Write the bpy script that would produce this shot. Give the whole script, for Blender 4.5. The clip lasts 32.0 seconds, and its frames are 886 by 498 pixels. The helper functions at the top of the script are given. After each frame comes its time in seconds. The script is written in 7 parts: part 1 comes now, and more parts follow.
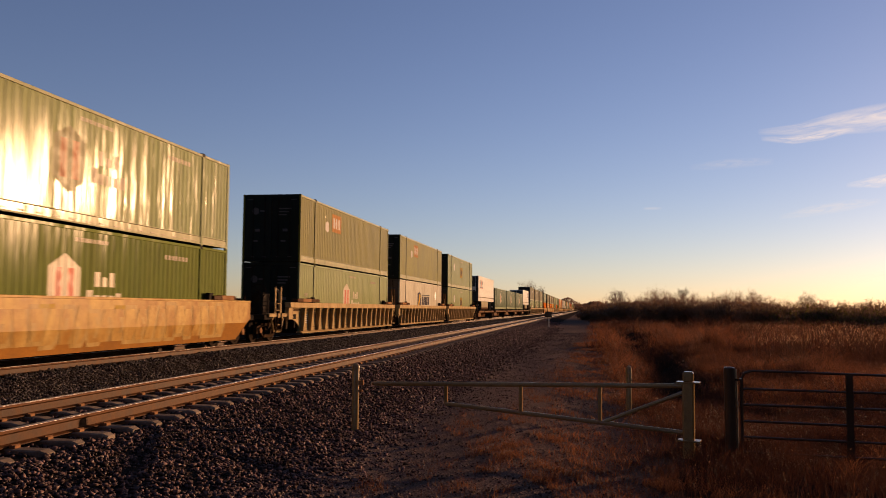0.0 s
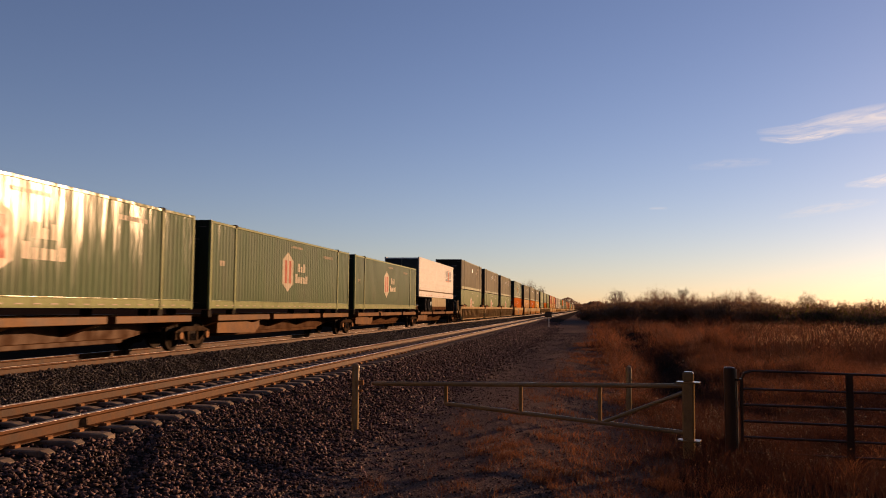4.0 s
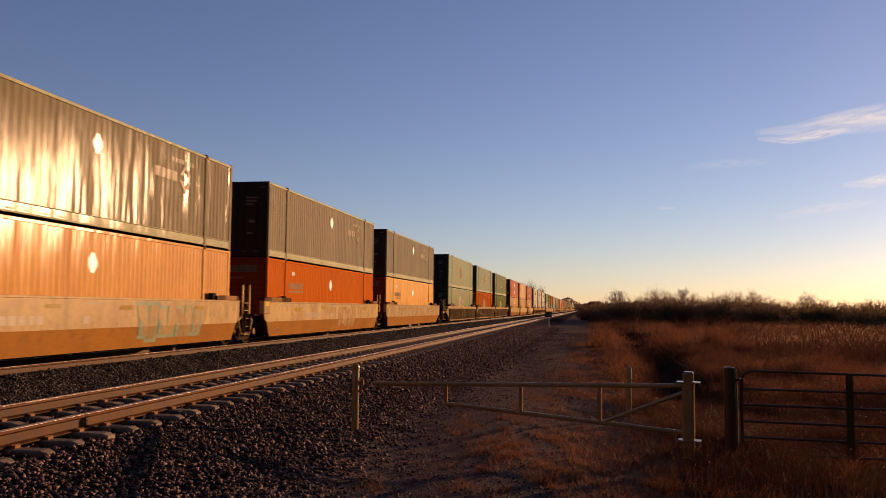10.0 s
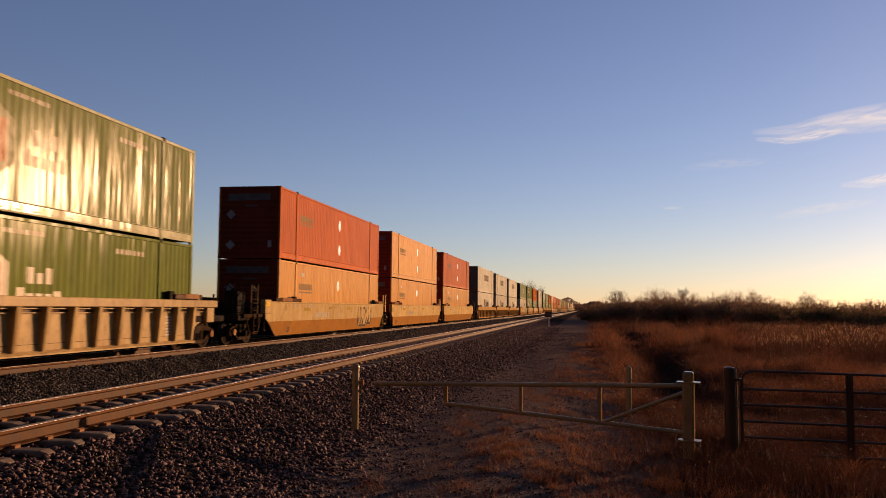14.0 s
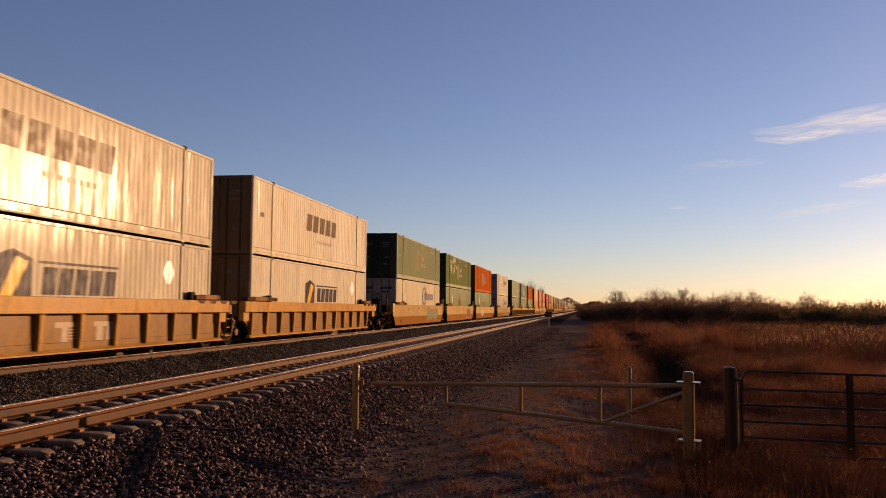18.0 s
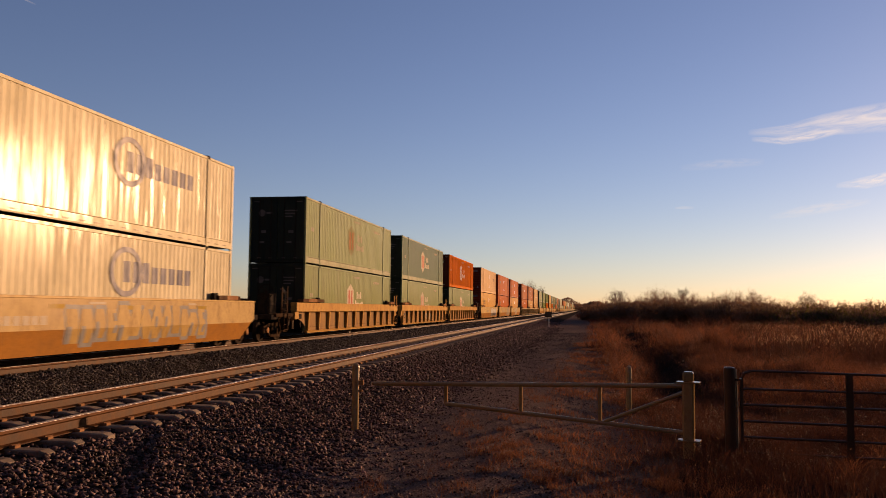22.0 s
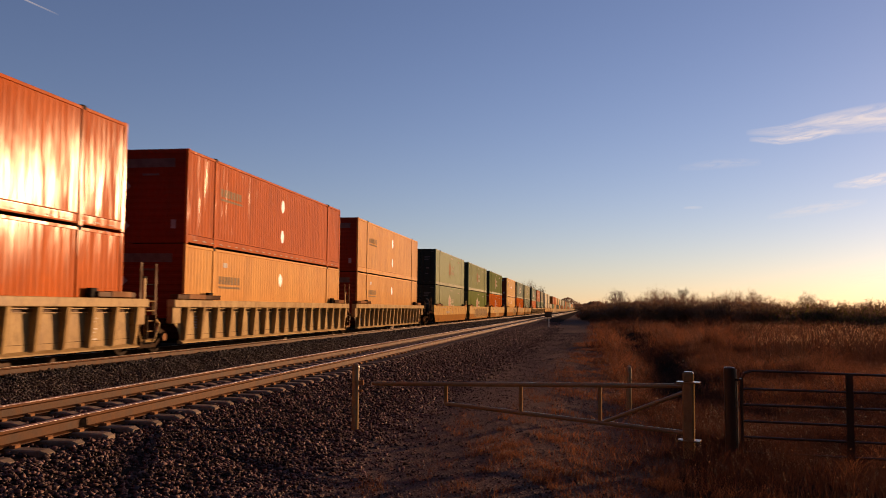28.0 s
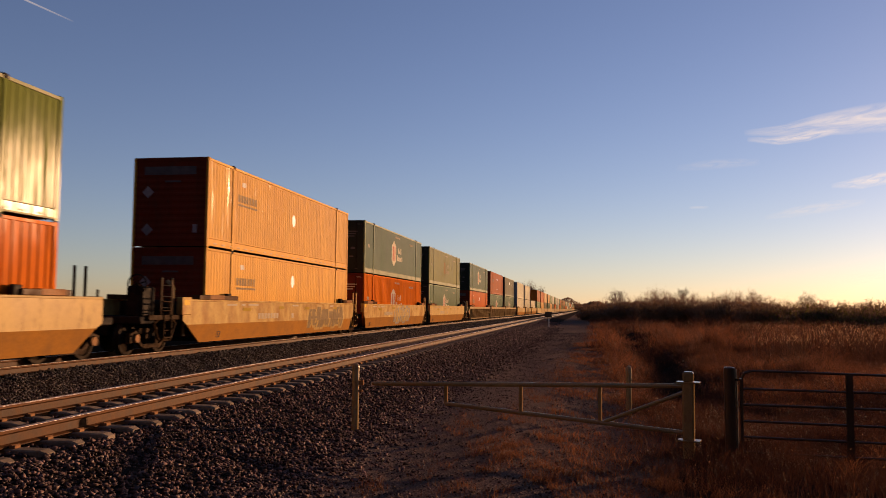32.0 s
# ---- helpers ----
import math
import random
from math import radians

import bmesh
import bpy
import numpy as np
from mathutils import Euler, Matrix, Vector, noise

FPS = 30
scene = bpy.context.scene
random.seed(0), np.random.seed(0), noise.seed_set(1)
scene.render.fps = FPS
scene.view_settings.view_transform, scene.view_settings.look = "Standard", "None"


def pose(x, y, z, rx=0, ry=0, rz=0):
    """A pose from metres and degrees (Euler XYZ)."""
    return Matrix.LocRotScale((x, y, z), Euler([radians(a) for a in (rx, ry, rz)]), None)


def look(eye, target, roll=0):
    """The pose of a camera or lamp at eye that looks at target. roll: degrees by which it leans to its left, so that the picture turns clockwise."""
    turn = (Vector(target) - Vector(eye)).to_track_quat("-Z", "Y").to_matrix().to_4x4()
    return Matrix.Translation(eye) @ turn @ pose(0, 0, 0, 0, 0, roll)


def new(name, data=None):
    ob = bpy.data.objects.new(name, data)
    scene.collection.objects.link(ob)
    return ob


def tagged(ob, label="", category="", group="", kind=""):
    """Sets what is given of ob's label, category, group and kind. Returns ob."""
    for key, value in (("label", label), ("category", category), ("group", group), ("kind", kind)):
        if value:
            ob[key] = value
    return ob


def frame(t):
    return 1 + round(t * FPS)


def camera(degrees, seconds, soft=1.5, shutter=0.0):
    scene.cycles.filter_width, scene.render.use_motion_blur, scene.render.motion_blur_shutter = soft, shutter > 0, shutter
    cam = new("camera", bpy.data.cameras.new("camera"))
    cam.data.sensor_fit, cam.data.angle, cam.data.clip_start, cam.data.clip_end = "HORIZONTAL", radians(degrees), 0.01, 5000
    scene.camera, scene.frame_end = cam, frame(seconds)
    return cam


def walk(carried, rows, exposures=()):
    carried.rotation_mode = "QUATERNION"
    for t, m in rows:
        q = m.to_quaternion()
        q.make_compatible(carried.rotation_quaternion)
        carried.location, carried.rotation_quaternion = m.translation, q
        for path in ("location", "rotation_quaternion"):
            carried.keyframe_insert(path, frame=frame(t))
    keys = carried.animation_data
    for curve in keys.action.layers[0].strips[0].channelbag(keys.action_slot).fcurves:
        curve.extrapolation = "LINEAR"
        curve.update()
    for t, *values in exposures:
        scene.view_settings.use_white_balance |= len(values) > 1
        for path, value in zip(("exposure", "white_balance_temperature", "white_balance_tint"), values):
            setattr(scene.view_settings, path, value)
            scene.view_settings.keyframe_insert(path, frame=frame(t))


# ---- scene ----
EYE = Vector((0.0, 0.0, 1.373))
YAW, PITCH, ROLL = 9.581, 4.007, 0.55
AIM = Vector((-math.sin(radians(YAW)) * math.cos(radians(PITCH)), math.cos(radians(YAW)) * math.cos(radians(PITCH)), math.sin(radians(PITCH))))
cam = camera(55.53, 32.0, soft=0.65, shutter=0.16)
walk(cam, [(0.0, look(EYE, EYE + AIM, ROLL)), (32.0, look(EYE, EYE + AIM, ROLL))], [(0.0, 0.55, 6950, 40), (32.0, 0.55, 6950, 40)])

# ---- light: low evening sun ahead to the right of the line, clear sky ----
SUN_EL, SUN_AZ = 7.0, 38.2
world = bpy.data.worlds.new("evening_sky")
scene.world = world
world.use_nodes = True
wn = world.node_tree.nodes
sky = wn.new("ShaderNodeTexSky")
sky.sky_type = 'NISHITA'
sky.sun_disc = False
sky.sun_elevation, sky.sun_rotation = radians(SUN_EL), radians(SUN_AZ)
sky.altitude, sky.air_density, sky.dust_density, sky.ozone_density = 100, 0.88, 0.20, 2.5
wn["Background"].inputs["Strength"].default_value = 0.086
world.node_tree.links.new(sky.outputs["Color"], wn["Background"].inputs["Color"])
sun_data = bpy.data.lights.new("sun", 'SUN')
sun_data.energy, sun_data.angle, sun_data.color = 5.0, radians(0.53), (1.0, 0.68, 0.325)
sun = new("sun", sun_data)
sun_dir = Vector((math.sin(radians(SUN_AZ)) * math.cos(radians(SUN_EL)), math.cos(radians(SUN_AZ)) * math.cos(radians(SUN_EL)), math.sin(radians(SUN_EL))))
sun.matrix_world = look(sun_dir * 200, (0, 0, 0))


# ---- materials ----
def rgba(c):
    return (c[0], c[1], c[2], 1.0)


def material(name, base, second=None, rough=0.6, metal=0.0, scale=2.0, fine=40.0, bump=0.15, dirt=0.0, dirt_colour=(0.05, 0.035, 0.025), streak=1.0, spread=0.12, spec=0.22, coat=0.0, per="object", swing=0.12):
    """Painted or raw surface: two tones in broad patches, fine grain, dirt, and a different shade for each piece."""
    m = bpy.data.materials.new(name)
    m.use_nodes = True
    n, l = m.node_tree.nodes, m.node_tree.links
    b = n["Principled BSDF"]
    second = second or tuple(c * 0.72 for c in base)
    tc = n.new("ShaderNodeTexCoord")
    mp = n.new("ShaderNodeMapping")
    mp.inputs["Scale"].default_value = (1.0, 1.0, streak)
    l.new(tc.outputs["Object"], mp.inputs["Vector"])
    info = n.new("ShaderNodeObjectInfo") if per == "object" else n.new("ShaderNodeNewGeometry")
    rnd = info.outputs["Random"] if per == "object" else info.outputs["Random Per Island"]
    shift = n.new("ShaderNodeVectorMath")
    shift.operation = 'MULTIPLY_ADD'
    comb = n.new("ShaderNodeCombineXYZ")
    for i in range(3):
        l.new(rnd, comb.inputs[i])
    l.new(comb.outputs[0], shift.inputs[0])
    shift.inputs[1].default_value = (37.0, 19.0, 53.0)
    l.new(mp.outputs[0], shift.inputs[2])
    big, small = n.new("ShaderNodeTexNoise"), n.new("ShaderNodeTexNoise")
    big.inputs["Scale"].default_value, big.inputs["Detail"].default_value = scale, 5
    small.inputs["Scale"].default_value, small.inputs["Detail"].default_value = fine, 4
    l.new(shift.outputs[0], big.inputs["Vector"])
    l.new(shift.outputs[0], small.inputs["Vector"])
    ramp = n.new("ShaderNodeMapRange")
    ramp.inputs["From Min"].default_value, ramp.inputs["From Max"].default_value = 0.35, 0.68
    l.new(big.outputs["Fac"], ramp.inputs["Value"])
    mix = n.new("ShaderNodeMix")
    mix.data_type = 'RGBA'
    mix.inputs["A"].default_value, mix.inputs["B"].default_value = rgba(base), rgba(second)
    l.new(ramp.outputs[0], mix.inputs["Factor"])
    hsv = n.new("ShaderNodeHueSaturation")
    val = n.new("ShaderNodeMapRange")
    val.inputs["To Min"].default_value, val.inputs["To Max"].default_value = 1 - spread, 1 + spread
    l.new(rnd, val.inputs["Value"])
    grain = n.new("ShaderNodeMapRange")
    grain.inputs["From Min"].default_value, grain.inputs["From Max"].default_value = 0.3, 0.7
    grain.inputs["To Min"].default_value, grain.inputs["To Max"].default_value = 0.88, 1.1
    l.new(small.outputs["Fac"], grain.inputs["Value"])
    mul = n.new("ShaderNodeMath")
    mul.operation = 'MULTIPLY'
    l.new(val.outputs[0], mul.inputs[0])
    l.new(grain.outputs[0], mul.inputs[1])
    l.new(mul.outputs[0], hsv.inputs["Value"])
    l.new(mix.outputs["Result"], hsv.inputs["Color"])
    colour = hsv.outputs[0]
    if dirt:
        spots = n.new("ShaderNodeTexNoise")
        spots.inputs["Scale"].default_value, spots.inputs["Detail"].default_value, spots.inputs["Roughness"].default_value = scale * 3.1, 8, 0.7
        l.new(shift.outputs[0], spots.inputs["Vector"])
        cut = n.new("ShaderNodeMapRange")
        cut.inputs["From Min"].default_value, cut.inputs["From Max"].default_value = 0.5, 0.75
        cut.inputs["To Max"].default_value = dirt
        l.new(spots.outputs["Fac"], cut.inputs["Value"])
        stain = n.new("ShaderNodeMix")
        stain.data_type = 'RGBA'
        stain.inputs["B"].default_value = rgba(dirt_colour)
        l.new(cut.outputs[0], stain.inputs["Factor"])
        l.new(colour, stain.inputs["A"])
        colour = stain.outputs["Result"]
    l.new(colour, b.inputs["Base Color"])
    rg = n.new("ShaderNodeMapRange")
    rg.inputs["To Min"].default_value, rg.inputs["To Max"].default_value = max(0.05, rough - swing), min(1.0, rough + swing)
    l.new(big.outputs["Fac"], rg.inputs["Value"])
    l.new(rg.outputs[0], b.inputs["Roughness"])
    b.inputs["Metallic"].default_value = metal
    b.inputs["Specular IOR Level"].default_value = spec
    b.inputs["Coat Weight"].default_value = coat
    if bump:
        bp = n.new("ShaderNodeBump")
        bp.inputs["Strength"].default_value, bp.inputs["Distance"].default_value = bump, 0.01
        l.new(small.outputs["Fac"], bp.inputs["Height"])
        l.new(bp.outputs[0], b.inputs["Normal"])
    return m


def dusty(m, gloss, rough, ripple=0.0, ripple_scale=2.5, sheen=0.0, haze=0.0):
    """Turns a surface into matt paint with a thin even gloss, on sheets that ripple a little."""
    n, l = m.node_tree.nodes, m.node_tree.links
    b, out = n["Principled BSDF"], n["Material Output"]
    colour = b.inputs["Base Color"].links[0].from_socket
    diff, shine, mix = n.new("ShaderNodeBsdfDiffuse"), n.new("ShaderNodeBsdfGlossy"), n.new("ShaderNodeMixShader")
    l.new(colour, diff.inputs["Color"])
    shine.distribution = 'BECKMANN'
    shine.inputs["Roughness"].default_value = rough
    shine.inputs["Color"].default_value = (1, 0.97, 0.92, 1)
    patch = n.new("ShaderNodeMapRange")
    patch.inputs["From Min"].default_value, patch.inputs["From Max"].default_value = 0.35, 0.65
    patch.inputs["To Min"].default_value, patch.inputs["To Max"].default_value = gloss * 0.3, gloss * 1.8
    l.new([q for q in n if q.type == 'TEX_NOISE'][0].outputs["Fac"], patch.inputs["Value"])
    if sheen:
        graze, scaled, total = n.new("ShaderNodeFresnel"), n.new("ShaderNodeMath"), n.new("ShaderNodeMath")
        graze.inputs["IOR"].default_value = 1.4
        scaled.operation, total.operation = 'MULTIPLY', 'ADD'
        scaled.inputs[1].default_value = sheen
        most = n.new("ShaderNodeMath")
        most.operation = 'MULTIPLY'
        rise = n.new("ShaderNodeMath")
        rise.operation = 'MULTIPLY_ADD'
        rise.inputs[1].default_value, rise.inputs[2].default_value = 4.0, 1.0
        l.new(graze.outputs[0], rise.inputs[0])
        l.new(graze.outputs[0], most.inputs[0])
        l.new(rise.outputs[0], most.inputs[1])
        l.new(most.outputs[0], scaled.inputs[0])
        l.new(scaled.outputs[0], total.inputs[0])
        l.new(patch.outputs[0], total.inputs[1])
        l.new(total.outputs[0], mix.inputs[0])
    else:
        l.new(patch.outputs[0], mix.inputs[0])
    if b.inputs["Normal"].links:
        grain_bump = b.inputs["Normal"].links[0].from_node
        l.new(grain_bump.outputs[0], diff.inputs["Normal"])
        if ripple:
            mp, wave, rb = n.new("ShaderNodeMapping"), n.new("ShaderNodeTexNoise"), n.new("ShaderNodeBump")
            mp.inputs["Scale"].default_value = (1.0, 1.0, 0.55)
            wave.inputs["Scale"].default_value, wave.inputs["Detail"].default_value = ripple_scale, 3
            rb.inputs["Strength"].default_value, rb.inputs["Distance"].default_value = 1.0, ripple
            l.new([q for q in n if q.type == 'VECT_MATH'][0].outputs[0], mp.inputs["Vector"])
            l.new(mp.outputs[0], wave.inputs["Vector"])
            l.new(wave.outputs["Fac"], rb.inputs["Height"])
            dents, db = n.new("ShaderNodeTexNoise"), n.new("ShaderNodeBump")
            dents.inputs["Scale"].default_value, dents.inputs["Detail"].default_value = 0.9, 1
            db.inputs["Strength"].default_value, db.inputs["Distance"].default_value = 1.0, ripple * 0.9
            l.new([q for q in n if q.type == 'VECT_MATH'][0].outputs[0], dents.inputs["Vector"])
            l.new(dents.outputs["Fac"], db.inputs["Height"])
            l.new(grain_bump.outputs[0], db.inputs["Normal"])
            l.new(db.outputs[0], rb.inputs["Normal"])
            l.new(rb.outputs[0], shine.inputs["Normal"])
    l.new(diff.outputs[0], mix.inputs[1])
    l.new(shine.outputs[0], mix.inputs[2])
    last = mix
    if haze:
        film, last = n.new("ShaderNodeBsdfGlossy"), n.new("ShaderNodeMixShader")
        film.distribution = 'GGX'
        film.inputs["Roughness"].default_value = 0.42
        film.inputs["Color"].default_value = (1, 0.96, 0.88, 1)
        veil, veil_scaled, veil_total = n.new("ShaderNodeFresnel"), n.new("ShaderNodeMath"), n.new("ShaderNodeMath")
        veil.inputs["IOR"].default_value = 1.4
        veil_scaled.operation, veil_total.operation = 'MULTIPLY', 'ADD'
        veil_scaled.inputs[1].default_value, veil_total.inputs[1].default_value = haze * 22, haze
        veil_most = n.new("ShaderNodeMath")
        veil_most.operation = 'MINIMUM'
        veil_most.inputs[1].default_value = 0.32
        l.new(veil.outputs[0], veil_most.inputs[0])
        l.new(veil_most.outputs[0], veil_scaled.inputs[0])
        l.new(veil_scaled.outputs[0], veil_total.inputs[0])
        l.new(veil_total.outputs[0], last.inputs[0])
        l.new(mix.outputs[0], last.inputs[1])
        l.new(film.outputs[0], last.inputs[2])
    l.new(last.outputs[0], out.inputs["Surface"])
    return m


def paint(name, c, c2=None, rough=0.19, dirt=0.35, haze=0.0019, gloss=0.0023, sheen=0.115):
    m = material(name, c, c2, rough=0.5, scale=0.9, fine=14, bump=0.04, dirt=dirt, streak=0.22, spread=0.14)
    return dusty(m, gloss, rough, 0.034, 2.1, sheen, haze)


GREEN = paint("green_container_paint", (0.150, 0.178, 0.060), (0.165, 0.182, 0.070), gloss=0.0028, sheen=0.135)
DEEP_GREEN = paint("deep_green_container_paint", (0.036, 0.07, 0.028), (0.05, 0.075, 0.036))
GREEN_TRIM = paint("pale_green_frame_paint", (0.20, 0.22, 0.095), (0.16, 0.185, 0.075))
LEAF_PAINT = paint("leaf_green_container_paint", (0.108, 0.130, 0.022), (0.092, 0.118, 0.024), haze=0.0006, gloss=0.0010, sheen=0.03)
WORN_GREEN = paint("worn_green_container_paint", (0.135, 0.152, 0.042), (0.115, 0.135, 0.038), haze=0.0013, gloss=0.0013, sheen=0.07)
OLIVE = paint("olive_container_paint", (0.165, 0.145, 0.022), (0.13, 0.12, 0.024))
SAGE = paint("sage_container_paint", (0.13, 0.145, 0.055), (0.1, 0.115, 0.045))
RED = paint("red_orange_container_paint", (0.49, 0.112, 0.004), (0.42, 0.092, 0.003), haze=0.0004, gloss=0.0003, sheen=0.012)
RUST_RED = paint("rust_red_container_paint", (0.42, 0.088, 0.008), (0.35, 0.070, 0.006), haze=0.0011, sheen=0.09)
ORANGE = paint("orange_container_paint", (0.52, 0.250, 0.056), (0.46, 0.205, 0.046))
GOLD = paint("golden_orange_container_paint", (0.57, 0.285, 0.042), (0.51, 0.24, 0.036))
PEACH = paint("peach_orange_container_paint", (0.57, 0.31, 0.105), (0.51, 0.265, 0.085))
GREY = paint("grey_container_paint", (0.175, 0.138, 0.072), (0.135, 0.106, 0.058), haze=0.0013, gloss=0.0015, sheen=0.075)
WHITE = paint("white_container_paint", (0.50, 0.445, 0.325), (0.43, 0.375, 0.265), haze=0.0012, gloss=0.0017, sheen=0.085)
CREAM = paint("cream_container_paint", (0.55, 0.475, 0.315), (0.47, 0.40, 0.25), haze=0.0012, gloss=0.0017, sheen=0.085)
TRAILER_WHITE = dusty(material("trailer_white_paint", (0.56, 0.52, 0.45), (0.50, 0.46, 0.395), rough=0.5, scale=0.9, fine=14, bump=0.03, dirt=0.06, streak=0.22, spread=0.03), 0.004, 0.24, 0.0035, 3.0, 0.10, 0.0012)
# Pale rail paint, lightened further for the glint on upper containers.
RAIL_PALE = paint("pale_glint_rail_paint", (0.33, 0.31, 0.185), (0.25, 0.245, 0.13), haze=0.0015, gloss=0.002, sheen=0.10)
# Door-end paints: darker than the sides, with the ends' shade in the colour.
DOOR_WHITE = paint("grimy_shaded_white_door_paint", (0.105, 0.075, 0.052), (0.070, 0.047, 0.034), dirt=0.6, haze=0.0, gloss=0.001, sheen=0.02)
DOOR_CREAM = paint("shaded_cream_door_paint", (0.20, 0.185, 0.175), (0.155, 0.145, 0.135), haze=0.0, gloss=0.001, sheen=0.02)
DOOR_GREEN = paint("shaded_green_door_paint", (0.014, 0.021, 0.018), (0.020, 0.026, 0.020), haze=0.0, gloss=0.001, sheen=0.02)
DOOR_RED = paint("shaded_maroon_door_paint", (0.135, 0.024, 0.012), (0.10, 0.020, 0.010), haze=0.0, gloss=0.001, sheen=0.02)
DOOR_GREY = paint("shaded_charcoal_door_paint", (0.018, 0.016, 0.015), (0.026, 0.022, 0.019), haze=0.0, gloss=0.001, sheen=0.02)
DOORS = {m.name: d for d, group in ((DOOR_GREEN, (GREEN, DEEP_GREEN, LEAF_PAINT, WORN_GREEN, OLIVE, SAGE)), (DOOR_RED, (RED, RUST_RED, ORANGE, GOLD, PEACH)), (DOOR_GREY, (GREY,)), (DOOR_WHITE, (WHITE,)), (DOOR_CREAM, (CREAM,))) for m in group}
SKIRT = paint("trailer_skirt_paint", (0.25, 0.19, 0.095), (0.20, 0.15, 0.072))
YELLOW_CAR = material("yellow_railcar_paint", (0.40, 0.265, 0.098), (0.31, 0.190, 0.060), rough=0.5, scale=1.1, fine=18, dirt=0.75, dirt_colour=(0.13, 0.065, 0.028), streak=0.5, bump=0.1)
PATCHED_CAR = material("patched_railcar_paint", (0.42, 0.27, 0.085), (0.25, 0.115, 0.025), rough=0.5, scale=1.6, fine=18, dirt=0.7, dirt_colour=(0.15, 0.07, 0.025), streak=0.6, bump=0.1)
TAN_CAR = material("faded_tan_railcar_paint", (0.36, 0.245, 0.105), (0.25, 0.155, 0.062), rough=0.55, scale=1.4, fine=18, dirt=0.75, dirt_colour=(0.10, 0.055, 0.028), streak=0.5, bump=0.1)
HEAVY_PLATE = material("brown_orange_railcar_plate", (0.25, 0.128, 0.034), (0.185, 0.090, 0.024), rough=0.5, scale=1.2, fine=18, dirt=0.8, dirt_colour=(0.10, 0.045, 0.02), streak=0.5, bump=0.1)
HEAVY_CAR = material("orange_railcar_paint", (0.39, 0.212, 0.050), (0.31, 0.155, 0.036), rough=0.5, scale=1.2, fine=18, dirt=0.75, dirt_colour=(0.11, 0.05, 0.02), streak=0.5, bump=0.1)
SPINE_ORANGE = material("orange_brown_sill_paint", (0.17, 0.072, 0.020), (0.09, 0.038, 0.013), rough=0.6, scale=1.0, fine=18, dirt=0.6, bump=0.2)
# Orange-brown lower sheet; part of its darkness is the slope's shade.
LOWER_CAR = material("railcar_shaded_lower_paint", (0.27, 0.115, 0.022), (0.22, 0.098, 0.024), rough=0.6, scale=1.2, fine=18, dirt=0.5, dirt_colour=(0.12, 0.06, 0.03), bump=0.1)
RUSTY = material("rusty_brown_steel", (0.20, 0.095, 0.045), (0.28, 0.14, 0.06), rough=0.75, scale=2, fine=30, dirt=0.5, bump=0.25)
# Dark rust; also colours strips and undersides that stand for shade.
DARK_RUST_SHADE = material("dark_rust_and_shade_steel", (0.050, 0.023, 0.011), (0.085, 0.040, 0.017), rough=0.8, scale=2, fine=30, bump=0.25)
BLACK_STEEL = material("grimy_black_steel", (0.014, 0.012, 0.011), (0.028, 0.020, 0.015), rough=0.7, scale=4, fine=40, bump=0.2)
TRUCK_STEEL = material("dusty_truck_steel", (0.028, 0.016, 0.009), (0.046, 0.025, 0.013), rough=0.75, scale=4, fine=40, bump=0.25)
WHEEL_STEEL = material("worn_wheel_steel", (0.020, 0.014, 0.010), (0.034, 0.022, 0.014), rough=0.6, metal=0.2, scale=5, fine=50)
RUBBER = material("black_rubber", (0.02, 0.019, 0.018), rough=0.8, scale=6, fine=60)
ALLOY = material("dull_wheel_rim", (0.085, 0.062, 0.045), rough=0.5, metal=0.3, scale=6, fine=60)
SIGN_DARK = material("dark_sign_film", (0.040, 0.038, 0.046), (0.050, 0.046, 0.052), rough=0.55, scale=2, fine=30, bump=0.02, spec=0.1)
DARK_PANEL = material("dark_grille_panel", (0.025, 0.025, 0.027), rough=0.5, scale=4, fine=40)
MARK_WHITE = material("white_marking_paint", (0.52, 0.48, 0.42), (0.42, 0.38, 0.31), rough=0.5, scale=4, fine=30, bump=0.03)
MARK_DARK = material("dark_marking_paint", (0.065, 0.058, 0.062), (0.085, 0.078, 0.080), rough=0.55, scale=4, fine=30, bump=0.03)
MARK_BROWN = material("faded_brown_lettering", (0.17, 0.125, 0.080), (0.12, 0.090, 0.060), rough=0.6, scale=4, fine=30, bump=0.03)
MARK_DIM = material("shade_dimmed_door_marking", (0.105, 0.100, 0.095), (0.07, 0.067, 0.065), rough=0.6, scale=4, fine=30, bump=0.03)
MARK_TAN = material("tan_spray_paint", (0.24, 0.170, 0.095), (0.19, 0.130, 0.070), rough=0.6, scale=4, fine=30, bump=0.03)
MARK_PALE = material("faded_pale_marking", (0.34, 0.28, 0.20), (0.28, 0.22, 0.15), rough=0.6, scale=4, fine=30, bump=0.03)
BLEACHED = material("bleached_pale_marking", (0.235, 0.215, 0.115), (0.19, 0.185, 0.09), rough=0.6, scale=4, fine=30, bump=0.03)
MARK_PINK = material("faded_red_marking", (0.33, 0.135, 0.065), (0.27, 0.13, 0.06), rough=0.6, scale=4, fine=30, bump=0.03)
MARK_GREY = material("grey_spray_paint", (0.24, 0.22, 0.20), (0.18, 0.165, 0.15), rough=0.6, scale=4, fine=30, bump=0.03)
MARK_TEAL = material("teal_spray_paint", (0.16, 0.20, 0.14), (0.22, 0.22, 0.13), rough=0.6, scale=4, fine=30, bump=0.03)
MARK_RED = material("red_marking_paint", (0.44, 0.125, 0.080), (0.40, 0.15, 0.10), rough=0.5, scale=4, fine=30, bump=0.03)
